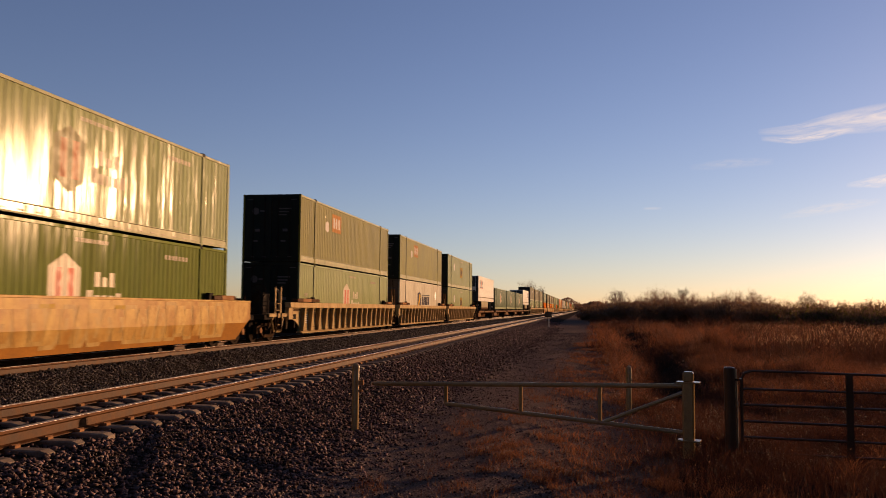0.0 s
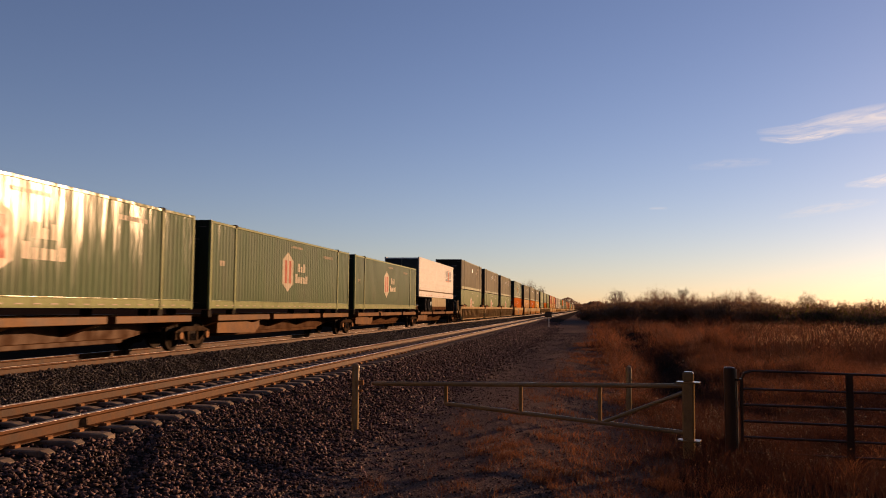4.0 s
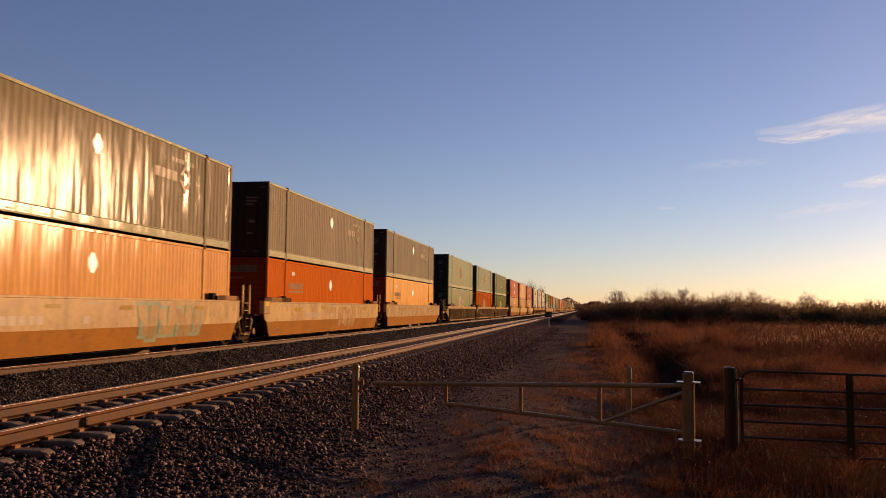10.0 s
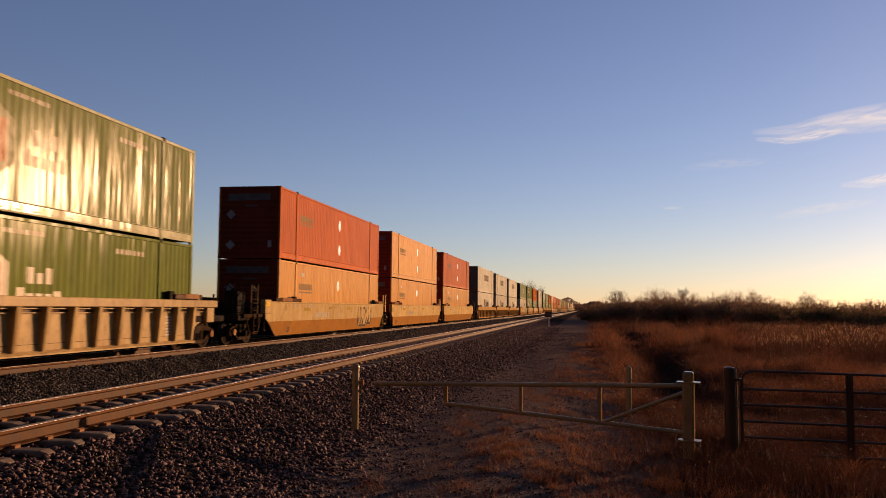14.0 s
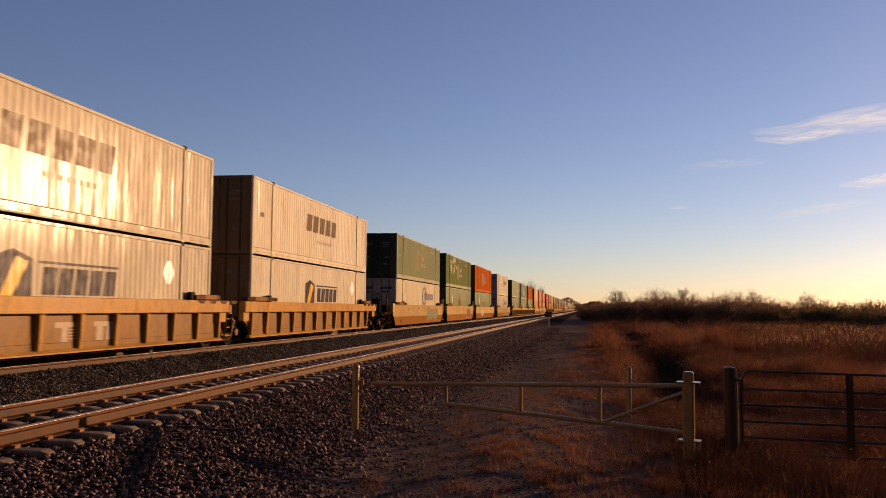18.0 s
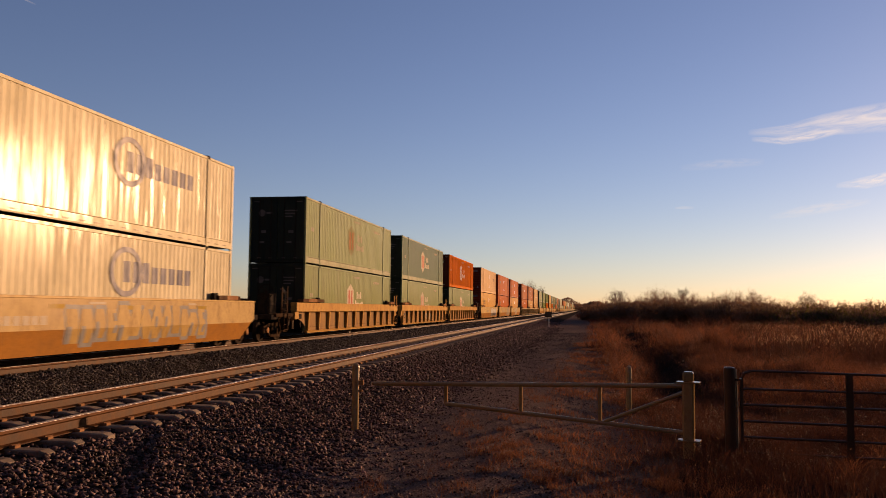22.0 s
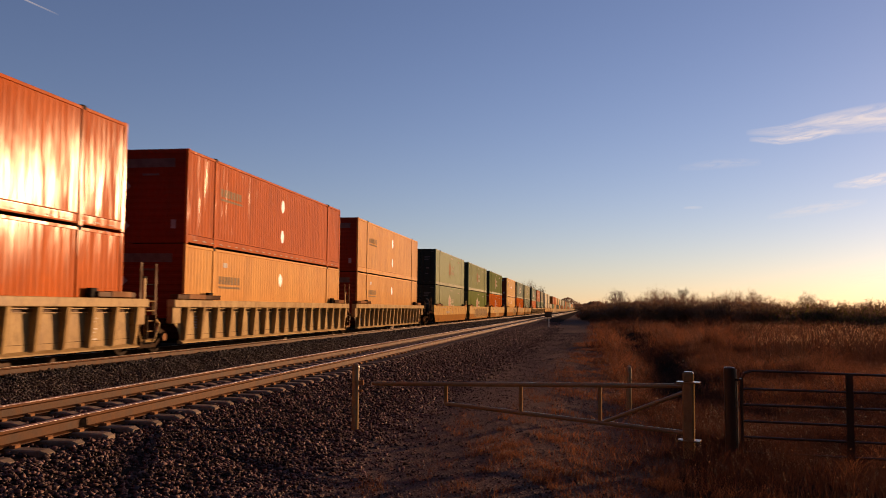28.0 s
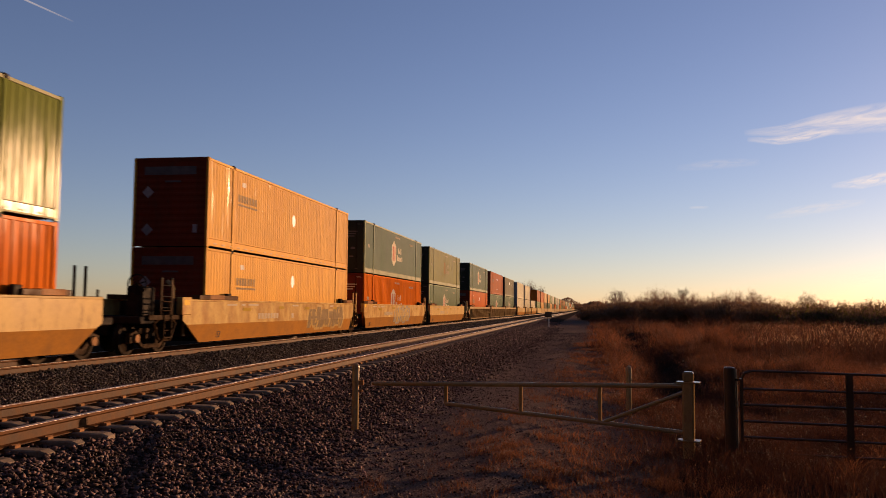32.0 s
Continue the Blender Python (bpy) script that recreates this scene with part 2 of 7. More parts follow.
MARK_YELLOW = material("yellow_marking_paint", (0.62, 0.36, 0.04), rough=0.5, scale=4, fine=30, bump=0.03)
MARK_BLUE = material("blue_marking_paint", (0.030, 0.045, 0.085), rough=0.5, scale=4, fine=30, bump=0.03)
ORANGE_MARK = material("faded_orange_marking", (0.36, 0.17, 0.06), (0.28, 0.14, 0.05), rough=0.6, scale=4, fine=30, bump=0.03)
YELLOW_MARK = material("dull_yellow_marking", (0.30, 0.19, 0.035), (0.24, 0.15, 0.03), rough=0.6, scale=4, fine=30, bump=0.03)
MARK_SOFT = material("worn_white_marking", (0.54, 0.47, 0.345), (0.44, 0.375, 0.27), rough=0.6, scale=4, fine=30, bump=0.03)
MARK_FADED = material("faded_blue_grey_marking", (0.17, 0.165, 0.19), (0.22, 0.20, 0.20), rough=0.6, scale=4, fine=30, bump=0.03)
SEAM = material("pale_grey_seam", (0.44, 0.41, 0.37), (0.38, 0.35, 0.31), rough=0.6, scale=4, fine=30, bump=0.03)
DIAMOND = material("bright_patch_paint", (0.86, 0.85, 0.82), rough=0.3, scale=4, fine=30, bump=0.02)
RAIL_SIDE = material("rusted_rail_steel", (0.086, 0.036, 0.013), (0.040, 0.016, 0.007), rough=0.6, scale=3.2, fine=50, bump=0.25, dirt=0.70)
RAIL_EDGE = material("worn_rail_head_side", (0.105, 0.042, 0.015), (0.065, 0.025, 0.010), rough=0.5, scale=4, fine=60, bump=0.1, dirt=0.35)
RAIL_TOP = material("worn_rail_head", (0.40, 0.33, 0.28), (0.32, 0.26, 0.22), rough=0.46, metal=0.8, scale=3, fine=60, bump=0.03)
CONCRETE = material("weathered_concrete_tie", (0.215, 0.160, 0.118), (0.155, 0.113, 0.083), rough=0.85, scale=5, fine=60, bump=0.4, dirt=0.4)
STONE = material("ballast_stones", (0.120, 0.075, 0.068), (0.030, 0.020, 0.019), rough=0.7, scale=6, fine=60, bump=0.3, spread=0.75, per="island")
STONE_PALE = material("pale_track_stones", (0.088, 0.073, 0.065), (0.028, 0.024, 0.022), rough=0.7, scale=6, fine=60, bump=0.3, spread=0.75, per="island")
GATE_PAINT = material("tan_gate_paint", (0.28, 0.185, 0.080), (0.23, 0.145, 0.060), rough=0.45, scale=3, fine=40, dirt=0.35, dirt_colour=(0.18, 0.09, 0.04))
TUBE_STEEL = material("dark_green_gate_tube", (0.040, 0.029, 0.023), (0.052, 0.035, 0.025), rough=0.45, scale=4, fine=40, dirt=0.3)
OLD_WOOD = material("weathered_post_wood", (0.065, 0.042, 0.028), (0.04, 0.027, 0.02), rough=0.85, scale=4, fine=50, streak=0.15, bump=0.6)

for m, g, r in ((GATE_PAINT, 0.015, 0.25), (TUBE_STEEL, 0.012, 0.25), (OLD_WOOD, 0.004, 0.35)):
    dusty(m, g, r, sheen=0.28)
for m, g, r in ((YELLOW_CAR, 0.0022, 0.32), (TAN_CAR, 0.0022, 0.32), (PATCHED_CAR, 0.0022, 0.32), (LOWER_CAR, 0.0018, 0.35), (HEAVY_CAR, 0.0022, 0.32), (HEAVY_PLATE, 0.0018, 0.35), (SPINE_ORANGE, 0.0018, 0.35), (RAIL_SIDE, 0.0012, 0.42), (RAIL_EDGE, 0.0016, 0.42)):
    dusty(m, g, r, sheen=0.03, haze=0.00030 if m in (RAIL_SIDE, RAIL_EDGE) else 0.0010)
for m, g, r in ((STONE, 0.007, 0.35), (STONE_PALE, 0.007, 0.35), (CONCRETE, 0.003, 0.4), (MARK_WHITE, 0.008, 0.3), (MARK_DARK, 0.003, 0.3), (MARK_RED, 0.008, 0.3), (MARK_PALE, 0.006, 0.3), (MARK_BROWN, 0.005, 0.3), (MARK_DIM, 0.003, 0.3), (MARK_TAN, 0.004, 0.3), (MARK_GREY, 0.006, 0.3), (MARK_PINK, 0.004, 0.3), (BLEACHED, 0.004, 0.3), (DARK_RUST_SHADE, 0.003, 0.35), (MARK_TEAL, 0.006, 0.3), (MARK_YELLOW, 0.008, 0.3),
                (MARK_BLUE, 0.008, 0.3), (RUSTY, 0.0015, 0.35), (BLACK_STEEL, 0.0012, 0.35), (WHEEL_STEEL, 0.0012, 0.35), (TRUCK_STEEL, 0.0012, 0.35), (ORANGE_MARK, 0.004, 0.3), (YELLOW_MARK, 0.004, 0.3), (MARK_SOFT, 0.005, 0.3), (MARK_FADED, 0.004, 0.3), (RUBBER, 0.003, 0.4)):
    dusty(m, g, r)


# ---- mesh helpers ----
class Build:
    """Collects simple solids into one mesh."""

    def __init__(self, oriented=False):
        self.v, self.f, self.oriented = [], [], oriented

    def add(self, verts, faces):
        k = len(self.v)
        self.v += verts
        self.f += [tuple(i + k for i in q) for q in faces]
        return self

    def box(self, x0, x1, y0, y1, z0, z1):
        v = [(x, y, z) for z in (z0, z1) for y in (y0, y1) for x in (x0, x1)]
        return self.add(v, [(0, 2, 3, 1), (4, 5, 7, 6), (0, 1, 5, 4), (2, 6, 7, 3), (0, 4, 6, 2), (1, 3, 7, 5)])

    def cbox(self, x0, x1, y0, y1, z0, z1, c=0.01):
        """A box whose edges are cut off."""
        prof = [(x0 + c, y0), (x1 - c, y0), (x1, y0 + c), (x1, y1 - c), (x1 - c, y1), (x0 + c, y1), (x0, y1 - c), (x0, y0 + c)]
        cx, cy, wx, wy = (x0 + x1) / 2, (y0 + y1) / 2, max(1e-6, (x1 - x0) / 2), max(1e-6, (y1 - y0) / 2)
        inn = [(cx + (x - cx) * (1 - c / wx), cy + (y - cy) * (1 - c / wy)) for x, y in prof]
        rings = [(inn, z0), (prof, z0 + c), (prof, z1 - c), (inn, z1)]
        v = [(x, y, z) for r, z in rings for x, y in r]
        f = [tuple(range(7, -1, -1)), tuple(range(24, 32))]
        for a in range(3):
            f += [(a * 8 + i, a * 8 + (i + 1) % 8, a * 8 + 8 + (i + 1) % 8, a * 8 + 8 + i) for i in range(8)]
        return self.add(v, f)

    def prism(self, poly, axis, a, b):
        """Extrudes a flat outline (pairs) from a to b along axis. Pairs are (y, z), (x, z) or (x, y)."""
        def at(p, d):
            return (d, p[0], p[1]) if axis == "x" else ((p[0], d, p[1]) if axis == "y" else (p[0], p[1], d))
        n = len(poly)
        v = [at(q, a) for q in poly] + [at(q, b) for q in poly]
        f = [tuple(range(n)), tuple(range(2 * n - 1, n - 1, -1))]
        f += [(i, i + n, (i + 1) % n + n, (i + 1) % n) for i in range(n)]
        return self.add(v, f)

    def tube(self, p, q, r, n=10, r2=None):
        p, q = Vector(p), Vector(q)
        d = (q - p).normalized()
        s = d.orthogonal().normalized()
        t = d.cross(s)
        r2 = r if r2 is None else r2
        ring = [(math.cos(2 * math.pi * i / n), math.sin(2 * math.pi * i / n)) for i in range(n)]
        v = [tuple(p + s * (c * r) + t * (e * r)) for c, e in ring] + [tuple(q + s * (c * r2) + t * (e * r2)) for c, e in ring]
        f = [tuple(range(n - 1, -1, -1)), tuple(range(n, 2 * n))] + [(i, (i + 1) % n, (i + 1) % n + n, i + n) for i in range(n)]
        return self.add(v, f)

    def lathe(self, prof, centre, n=20):
        """Turns (radius, x) pairs round an axis along x."""
        v, m = [], len(prof)
        for i in range(n):
            a = 2 * math.pi * i / n
            v += [(centre[0] + x, centre[1] + r * math.cos(a), centre[2] + r * math.sin(a)) for r, x in prof]
        f = [(i * m + j, i * m + j + 1, ((i + 1) % n) * m + j + 1, ((i + 1) % n) * m + j) for i in range(n) for j in range(m - 1)]
        f += [tuple(i * m for i in range(n)), tuple(i * m + m - 1 for i in range(n - 1, -1, -1))]
        return self.add(v, f)

    def mesh(self, name, smooth=False):
        me = bpy.data.meshes.new(name)
        me.from_pydata(self.v, [], self.f)
        if not self.oriented:
            bm = bmesh.new()
            bm.from_mesh(me)
            bmesh.ops.recalc_face_normals(bm, faces=bm.faces)
            bm.to_mesh(me)
            bm.free()
        if smooth:
            me.shade_smooth()
            me.set_sharp_from_angle(angle=radians(35))
        return me


def part(name, bm, mat, parent=None, label="", at=None, smooth=False):
    """Links a Build or a mesh as one object under its thing."""
    me = bm.mesh(name, smooth) if isinstance(bm, Build) else bm
    if not me.materials:
        me.materials.append(mat)
    ob = new(name, me)
    if me.materials[0] != mat:
        ob.material_slots[0].link = 'OBJECT'
        ob.material_slots[0].material = mat
    if parent is not None:
        ob.parent = parent
    if at is not None:
        ob.matrix_basis = at
    if label:
        ob["label"] = label
    return ob


def raw_mesh(name, verts, faces, mat):
    """A large mesh from arrays: verts (n, 3), faces (m, 3 or 4)."""
    verts, faces = np.asarray(verts, dtype=np.float32), np.asarray(faces, dtype=np.int32)
    me = bpy.data.meshes.new(name)
    k = faces.shape[1]
    me.vertices.add(len(verts))
    me.vertices.foreach_set("co", verts.ravel())
    me.loops.add(faces.size)
    me.loops.foreach_set("vertex_index", faces.ravel())
    me.polygons.add(len(faces))
    me.polygons.foreach_set("loop_start", np.arange(0, faces.size, k, dtype=np.int32))
    me.update(calc_edges=True)
    me.validate()
    me.materials.append(mat)
    return me


# ---- ground ----
def ground_material():
    """Ballast bed, gravel road and dry soil, whose borders wander."""
    m = material("track_bed_road_and_soil", (0.030, 0.022, 0.018), (0.016, 0.012, 0.010), rough=0.9, scale=3, fine=45, bump=1.0)
    n, l = m.node_tree.nodes, m.node_tree.links
    b = n["Principled BSDF"]
    tc, sep, wander, tone, grit = n.new("ShaderNodeTexCoord"), n.new("ShaderNodeSeparateXYZ"), n.new("ShaderNodeTexNoise"), n.new("ShaderNodeTexNoise"), n.new("ShaderNodeTexNoise")
    wander.inputs["Scale"].default_value, wander.inputs["Detail"].default_value = 1.1, 6
    tone.inputs["Scale"].default_value, tone.inputs["Detail"].default_value = 0.8, 6
    grit.inputs["Scale"].default_value, grit.inputs["Detail"].default_value = 30, 6
    for q in (wander, tone, grit):
        l.new(tc.outputs["Object"], q.inputs["Vector"])
    l.new(tc.outputs["Object"], sep.inputs[0])
    across = n.new("ShaderNodeMath")
    across.operation = 'MULTIPLY_ADD'
    l.new(wander.outputs["Fac"], across.inputs[0])
    across.inputs[1].default_value = 1.6
    l.new(sep.outputs[0], across.inputs[2])

    def step(a, c):
        r = n.new("ShaderNodeMapRange")
        r.inputs["From Min"].default_value, r.inputs["From Max"].default_value = a, c
        l.new(across.outputs[0], r.inputs["Value"])
        return r.outputs[0]

    def blend(fac, a, c):
        x = n.new("ShaderNodeMix")
        x.data_type = 'RGBA'
        for s, v in ((x.inputs["Factor"], fac), (x.inputs["A"], a), (x.inputs["B"], c)):
            if isinstance(v, tuple):
                s.default_value = rgba(v)
            else:
                l.new(v, s)
        return x.outputs["Result"]

    gravel = blend(grit.outputs["Fac"], blend(tone.outputs["Fac"], (0.175, 0.122, 0.098), (0.105, 0.074, 0.060)), (0.105, 0.070, 0.054))
    soil = blend(tone.outputs["Fac"], (0.030, 0.015, 0.008), (0.014, 0.008, 0.005))
    bed = b.inputs["Base Color"].links[0].from_socket
    colour = blend(step(1.5, 2.1), blend(step(-2.95, -2.5), blend(step(-17.8, -17.2), soil, bed), gravel), soil)
    pebble, tint = n.new("ShaderNodeTexVoronoi"), n.new("ShaderNodeMapRange")
    pebble.inputs["Scale"].default_value = 34
    l.new(tc.outputs["Object"], pebble.inputs["Vector"])
    tint.inputs["From Max"].default_value, tint.inputs["To Min"].default_value, tint.inputs["To Max"].default_value = 0.6, 1.75, 0.75
    l.new(pebble.outputs["Distance"], tint.inputs["Value"])
    speck = n.new("ShaderNodeHueSaturation")
    l.new(colour, speck.inputs["Color"])
    l.new(tint.outputs[0], speck.inputs["Value"])
    l.new(speck.outputs[0], b.inputs["Base Color"])
    grain_bump = b.inputs["Normal"].links[0].from_node
    round_bump = n.new("ShaderNodeBump")
    round_bump.invert = True
    round_bump.inputs["Strength"].default_value, round_bump.inputs["Distance"].default_value = 0.9, 0.018
    l.new(pebble.outputs["Distance"], round_bump.inputs["Height"])
    l.new(grain_bump.outputs[0], round_bump.inputs["Normal"])
    l.new(round_bump.outputs[0], b.inputs["Normal"])
    return dusty(m, 0.003, 0.5)


GROUND = ground_material()
TRACK_X, TRAIN_X = -7.0, -13.165
PROFILE = [(-3500, -0.9), (-400, -0.9), (-60, -0.8), (-22, -0.75), (-19, -0.65), (-17.2, -0.42), (-16.0, -0.25), (-14.6, -0.23), (-13.165, -0.25), (-12.6, -0.22), (-12.3, -0.175), (-11.7, -0.19), (-10.9, -0.235), (-10.2, -0.31), (-9.4, -0.31), (-8.7, -0.265), (-8.1, -0.245), (-7.0, -0.245), (-5.9, -0.245), (-5.5, -0.285), (-5.0, -0.39), (-4.4, -0.49), (-3.9, -0.565), (-3.4, -0.62), (-2.8, -0.63), (-2.0, -0.615), (-1.2, -0.60), (-0.4, -0.615), (0.4, -0.63), (1.2, -0.62), (2.0, -0.66), (3.5, -0.72), (6, -0.74), (12, -0.72), (30, -0.7), (90, -0.7), (400, -0.8), (3500, -0.9)]
PX = np.array([q[0] for q in PROFILE])
PZ = np.array([q[1] for q in PROFILE])


def ditch_x(y):
    """Line of the ditch beside the road."""
    return 2.15 + 0.018 * y + 0.30 * np.sin(y * 0.22)


def ground_z(x, y):
    """Height of the ground, for numbers or arrays."""
    x, y = np.asarray(x, dtype=float), np.asarray(y, dtype=float)
    z = np.interp(x, PX, PZ)
    soft = np.clip((x + 3.6) / 1.0, 0, 1)
    z = z - 0.62 * np.exp(-((x - ditch_x(y)) / 0.95) ** 2) * np.clip((y - 16) / 8, 0, 1) * np.clip((95 - y) / 15, 0, 1) * (0.8 + 0.2 * np.sin(y * 0.6))
    return z + soft * 0.02 * (np.sin(x * 1.9 + y * 0.31) + np.sin(y * 0.83 - x * 0.6)) + 0.008 * np.sin(x * 7.1 + y * 5.3)


gy = np.concatenate([np.arange(-120, -10, 10.0), np.arange(-10, 40, 0.4), np.arange(40, 120, 2.0), np.geomspace(120, 4400, 40)])
gx = np.unique(np.concatenate([PX, np.arange(-6, 6.6, 0.25), np.arange(-11, -6, 0.5)]))
gxx, gyy = np.meshgrid(gx, gy)
gzz = ground_z(gxx, gyy)
gv = np.stack([gxx.ravel(), gyy.ravel(), gzz.ravel()], 1)
nx = len(gx)
gi = (np.arange(len(gy) - 1)[:, None] * nx + np.arange(nx - 1)[None, :]).ravel()
ground_mesh = raw_mesh("ground", gv, np.stack([gi, gi + 1, gi + nx + 1, gi + nx], 1), GROUND)
ground_mesh.shade_smooth()
ground = tagged(new("ground", ground_mesh), "dark ballast bed, gravel service road and dry field soil", "ground", kind="structure")

# ---- rails and ties ----
RAIL = [(-0.076, -0.186), (0.076, -0.186), (0.076, -0.174), (0.014, -0.155), (0.009, -0.06), (0.034, -0.040), (0.0375, -0.012), (0.030, -0.001), (-0.030, -0.001), (-0.0375, -0.012), (-0.034, -0.040), (-0.009, -0.06), (-0.014, -0.155), (-0.076, -0.174)]


def tie_mesh():
    b = Build()
    prof = [(-0.13, -0.40), (0.13, -0.40), (0.105, -0.205), (0.085, -0.192), (-0.085, -0.192), (-0.105, -0.205)]
    ring = []
    for x, s, drop in ((-1.29, 0.80, 0.03), (-1.22, 1.0, 0.0), (-0.45, 1.0, 0.0), (-0.30, 0.95, 0.035), (0.30, 0.95, 0.035), (0.45, 1.0, 0.0), (1.22, 1.0, 0.0), (1.29, 0.80, 0.03)):
        ring.append([(x, y * s, z - (drop if z > -0.3 else 0)) for y, z in prof])
    v = [q for r in ring for q in r]
    f = [tuple(range(6)), tuple(range(len(v) - 1, len(v) - 7, -1))]
    for a in range(len(ring) - 1):
        f += [(a * 6 + i, a * 6 + (i + 1) % 6, a * 6 + 6 + (i + 1) % 6, a * 6 + 6 + i) for i in range(6)]
    return b.add(v, f).mesh("tie")


def clip_mesh():
    b = Build()
    b.cbox(-0.030, 0.045, -0.055, 0.055, -0.196, -0.158, 0.008)
    b.tube((0.0, -0.05, -0.155), (0.035, 0.05, -0.155), 0.009, 6)
    return b.mesh("rail_clip")


TIE, CLIP = tie_mesh(), clip_mesh()
for track_name, cx, ties, clips in (("near_track", TRACK_X, 216, 72), ("far_track", TRAIN_X, 40, 0)):
    track = tagged(new("railway_track"), "rusty steel rails on concrete ties in dark ballast", "railway track", kind="structure")
    track.location = (cx, 0, 0)
    for side in (-1, 1):
        rail = part("rail", Build().prism([(side * 0.755 + x, z) for x, z in RAIL], "y", -160, 1500), RAIL_SIDE, track, "rusty brown steel rail")
        part("head_side", Build().prism([(side * 0.755 + x, z) for x, z in ((-0.0385, -0.038), (0.0385, -0.038), (0.039, -0.012), (0.031, -0.002), (-0.031, -0.002), (-0.039, -0.012))], "y", -160, 1500), RAIL_EDGE, rail, "rubbed side of the rail head")
        part("rail_head", Build().prism([(side * 0.755 + x, z) for x, z in ((-0.0375, -0.0065), (0.0375, -0.0065), (0.037, -0.005), (0.030, 0.0), (0.015, 0.0018), (-0.015, 0.0018), (-0.030, 0.0), (-0.037, -0.005))], "y", -160, 1500), RAIL_TOP, rail, "bright worn running surface")
    for i in range(ties):
        y = -11.4 + i * 0.6 if track_name == "near_track" else 12 + i * 0.6
        tie = part("tie", TIE, CONCRETE, track, at=pose(0.015 * math.sin(i * 2.7), y, 0.004 * math.sin(i * 1.3), 0, 0, 0.5 * math.sin(i * 1.7)))
        if 26 <= i < clips:
            for side in (-1, 1):
                for off in (-0.095, 0.095):
                    part("rail_clip", CLIP, RUSTY, tie, at=pose(side * 0.755 + off, 0, 0, 0, 0, 0 if off > 0 else 180))
far_ties = Build()
for i in range(650):
    y = -11.4 + (216 + i) * 0.6
    far_ties.box(TRACK_X - 1.29, TRACK_X + 1.29, y - 0.1, y + 0.1, -0.35, -0.195)
tagged(part("distant_ties", far_ties, CONCRETE), "long row of concrete ties under the near track", "railway ties", kind="stuff")

# ---- loose stones ----
rng = np.random.default_rng(7)


def stones(name, n, xr, yr, size, mat, label, power=1.6, lift=0.35, skip_ties=False, centre=0.0, spread_x=None):
    """Angular stones strewn on the ground, thicker towards the near end."""
    u = rng.random(n) ** power
    y = yr[0] + (yr[1] - yr[0]) * u
    x = xr[0] + (xr[1] - xr[0]) * rng.random(n)
    if spread_x:
        x = spread_x[0] + spread_x[1] * rng.normal(size=n)
    if skip_ties:
        ph = np.mod(y - 4.2 + 0.3, 0.6) - 0.3
        keep = (np.abs(ph) > 0.135) & (np.abs(np.abs(x - centre) - 0.755) > 0.05)
        x, y = x[keep], y[keep]
        n = len(x)
    s = size * (0.55 + 0.9 * rng.random(n) ** 1.5) * (1 + np.clip((y - 15) / 60, 0, 1.0))
    base = np.array([(a, b, c) for c in (-1, 1) for b in (-1, 1) for a in (-1, 1)], dtype=float)
    quad = np.array([(0, 2, 3, 1), (4, 5, 7, 6), (0, 1, 5, 4), (2, 6, 7, 3), (0, 4, 6, 2), (1, 3, 7, 5)])
    v = base[None] * (0.15 + 0.95 * rng.random((n, 8, 3))) * (0.65 + 0.6 * rng.random((n, 1, 3)))
    axis = rng.normal(size=(n, 3))
    axis /= np.linalg.norm(axis, axis=1)[:, None]
    ang = rng.random(n) * 6.28
    c, sn = np.cos(ang)[:, None, None], np.sin(ang)[:, None, None]
    ax = axis[:, None, :]
    v = v * c + np.cross(np.broadcast_to(ax, v.shape), v) * sn + ax * (v * ax).sum(-1, keepdims=True) * (1 - c)
    v *= s[:, None, None] * np.array([1.0, 1.0, 0.75])
    v += np.stack([x, y, ground_z(x, y) + s * lift], 1)[:, None, :]
    f = (quad[None] + (np.arange(n) * 8)[:, None, None]).reshape(-1, 4)
    me = raw_mesh(name, v.reshape(-1, 3), f, mat)
    return tagged(new(name, me), label, "ballast stones", kind="stuff")


stones("shoulder_ballast", 40000, (-5.75, -3.2), (6.0, 120), 0.027, STONE, "dark angular ballast stones on the sloping shoulder", 1.9)
stones("crib_ballast", 12000, (-8.6, -5.6), (6.5, 80), 0.028, STONE, "dark angular ballast stones between the ties", 1.7, skip_ties=True, centre=TRACK_X)
stones("middle_ballast", 62000, (-12.3, -8.3), (9.0, 130), 0.023, STONE_PALE, "grey-brown ballast stones between the two tracks", 2.1)
stones("train_bed_ballast", 5000, (-14.5, -11.6), (16.0, 90), 0.034, STONE_PALE, "grey-brown ballast stones under the train", 1.5)
stones("road_gravel", 26000, (-3.6, 0.9), (7.3, 70), 0.013, STONE, "small loose stones on the service road", 1.8, lift=0.2)

stones("toe_ballast", 9000, (0, 1), (6.5, 90), 0.024, STONE, "scattered ballast stones at the foot of the shoulder", 1.8, spread_x=(-3.25, 0.42))

stones("shoulder_ballast", 7000, (-5.75, -3.2), (-9.0, 6.2), 0.030, STONE, "dark angular ballast stones on the sloping shoulder", 1.0)
stones("crib_ballast", 3500, (-8.6, -5.6), (-9.0, 6.6), 0.030, STONE, "dark angular ballast stones between the ties", 1.0, skip_ties=True, centre=TRACK_X)
stones("middle_ballast", 8000, (-12.3, -8.3), (-9.0, 9.2), 0.032, STONE_PALE, "grey-brown ballast stones between the two tracks", 1.0)
stones("road_gravel", 3000, (-3.6, 0.9), (-9.0, 7.4), 0.014, STONE, "small loose stones on the service road", 1.0, lift=0.2)

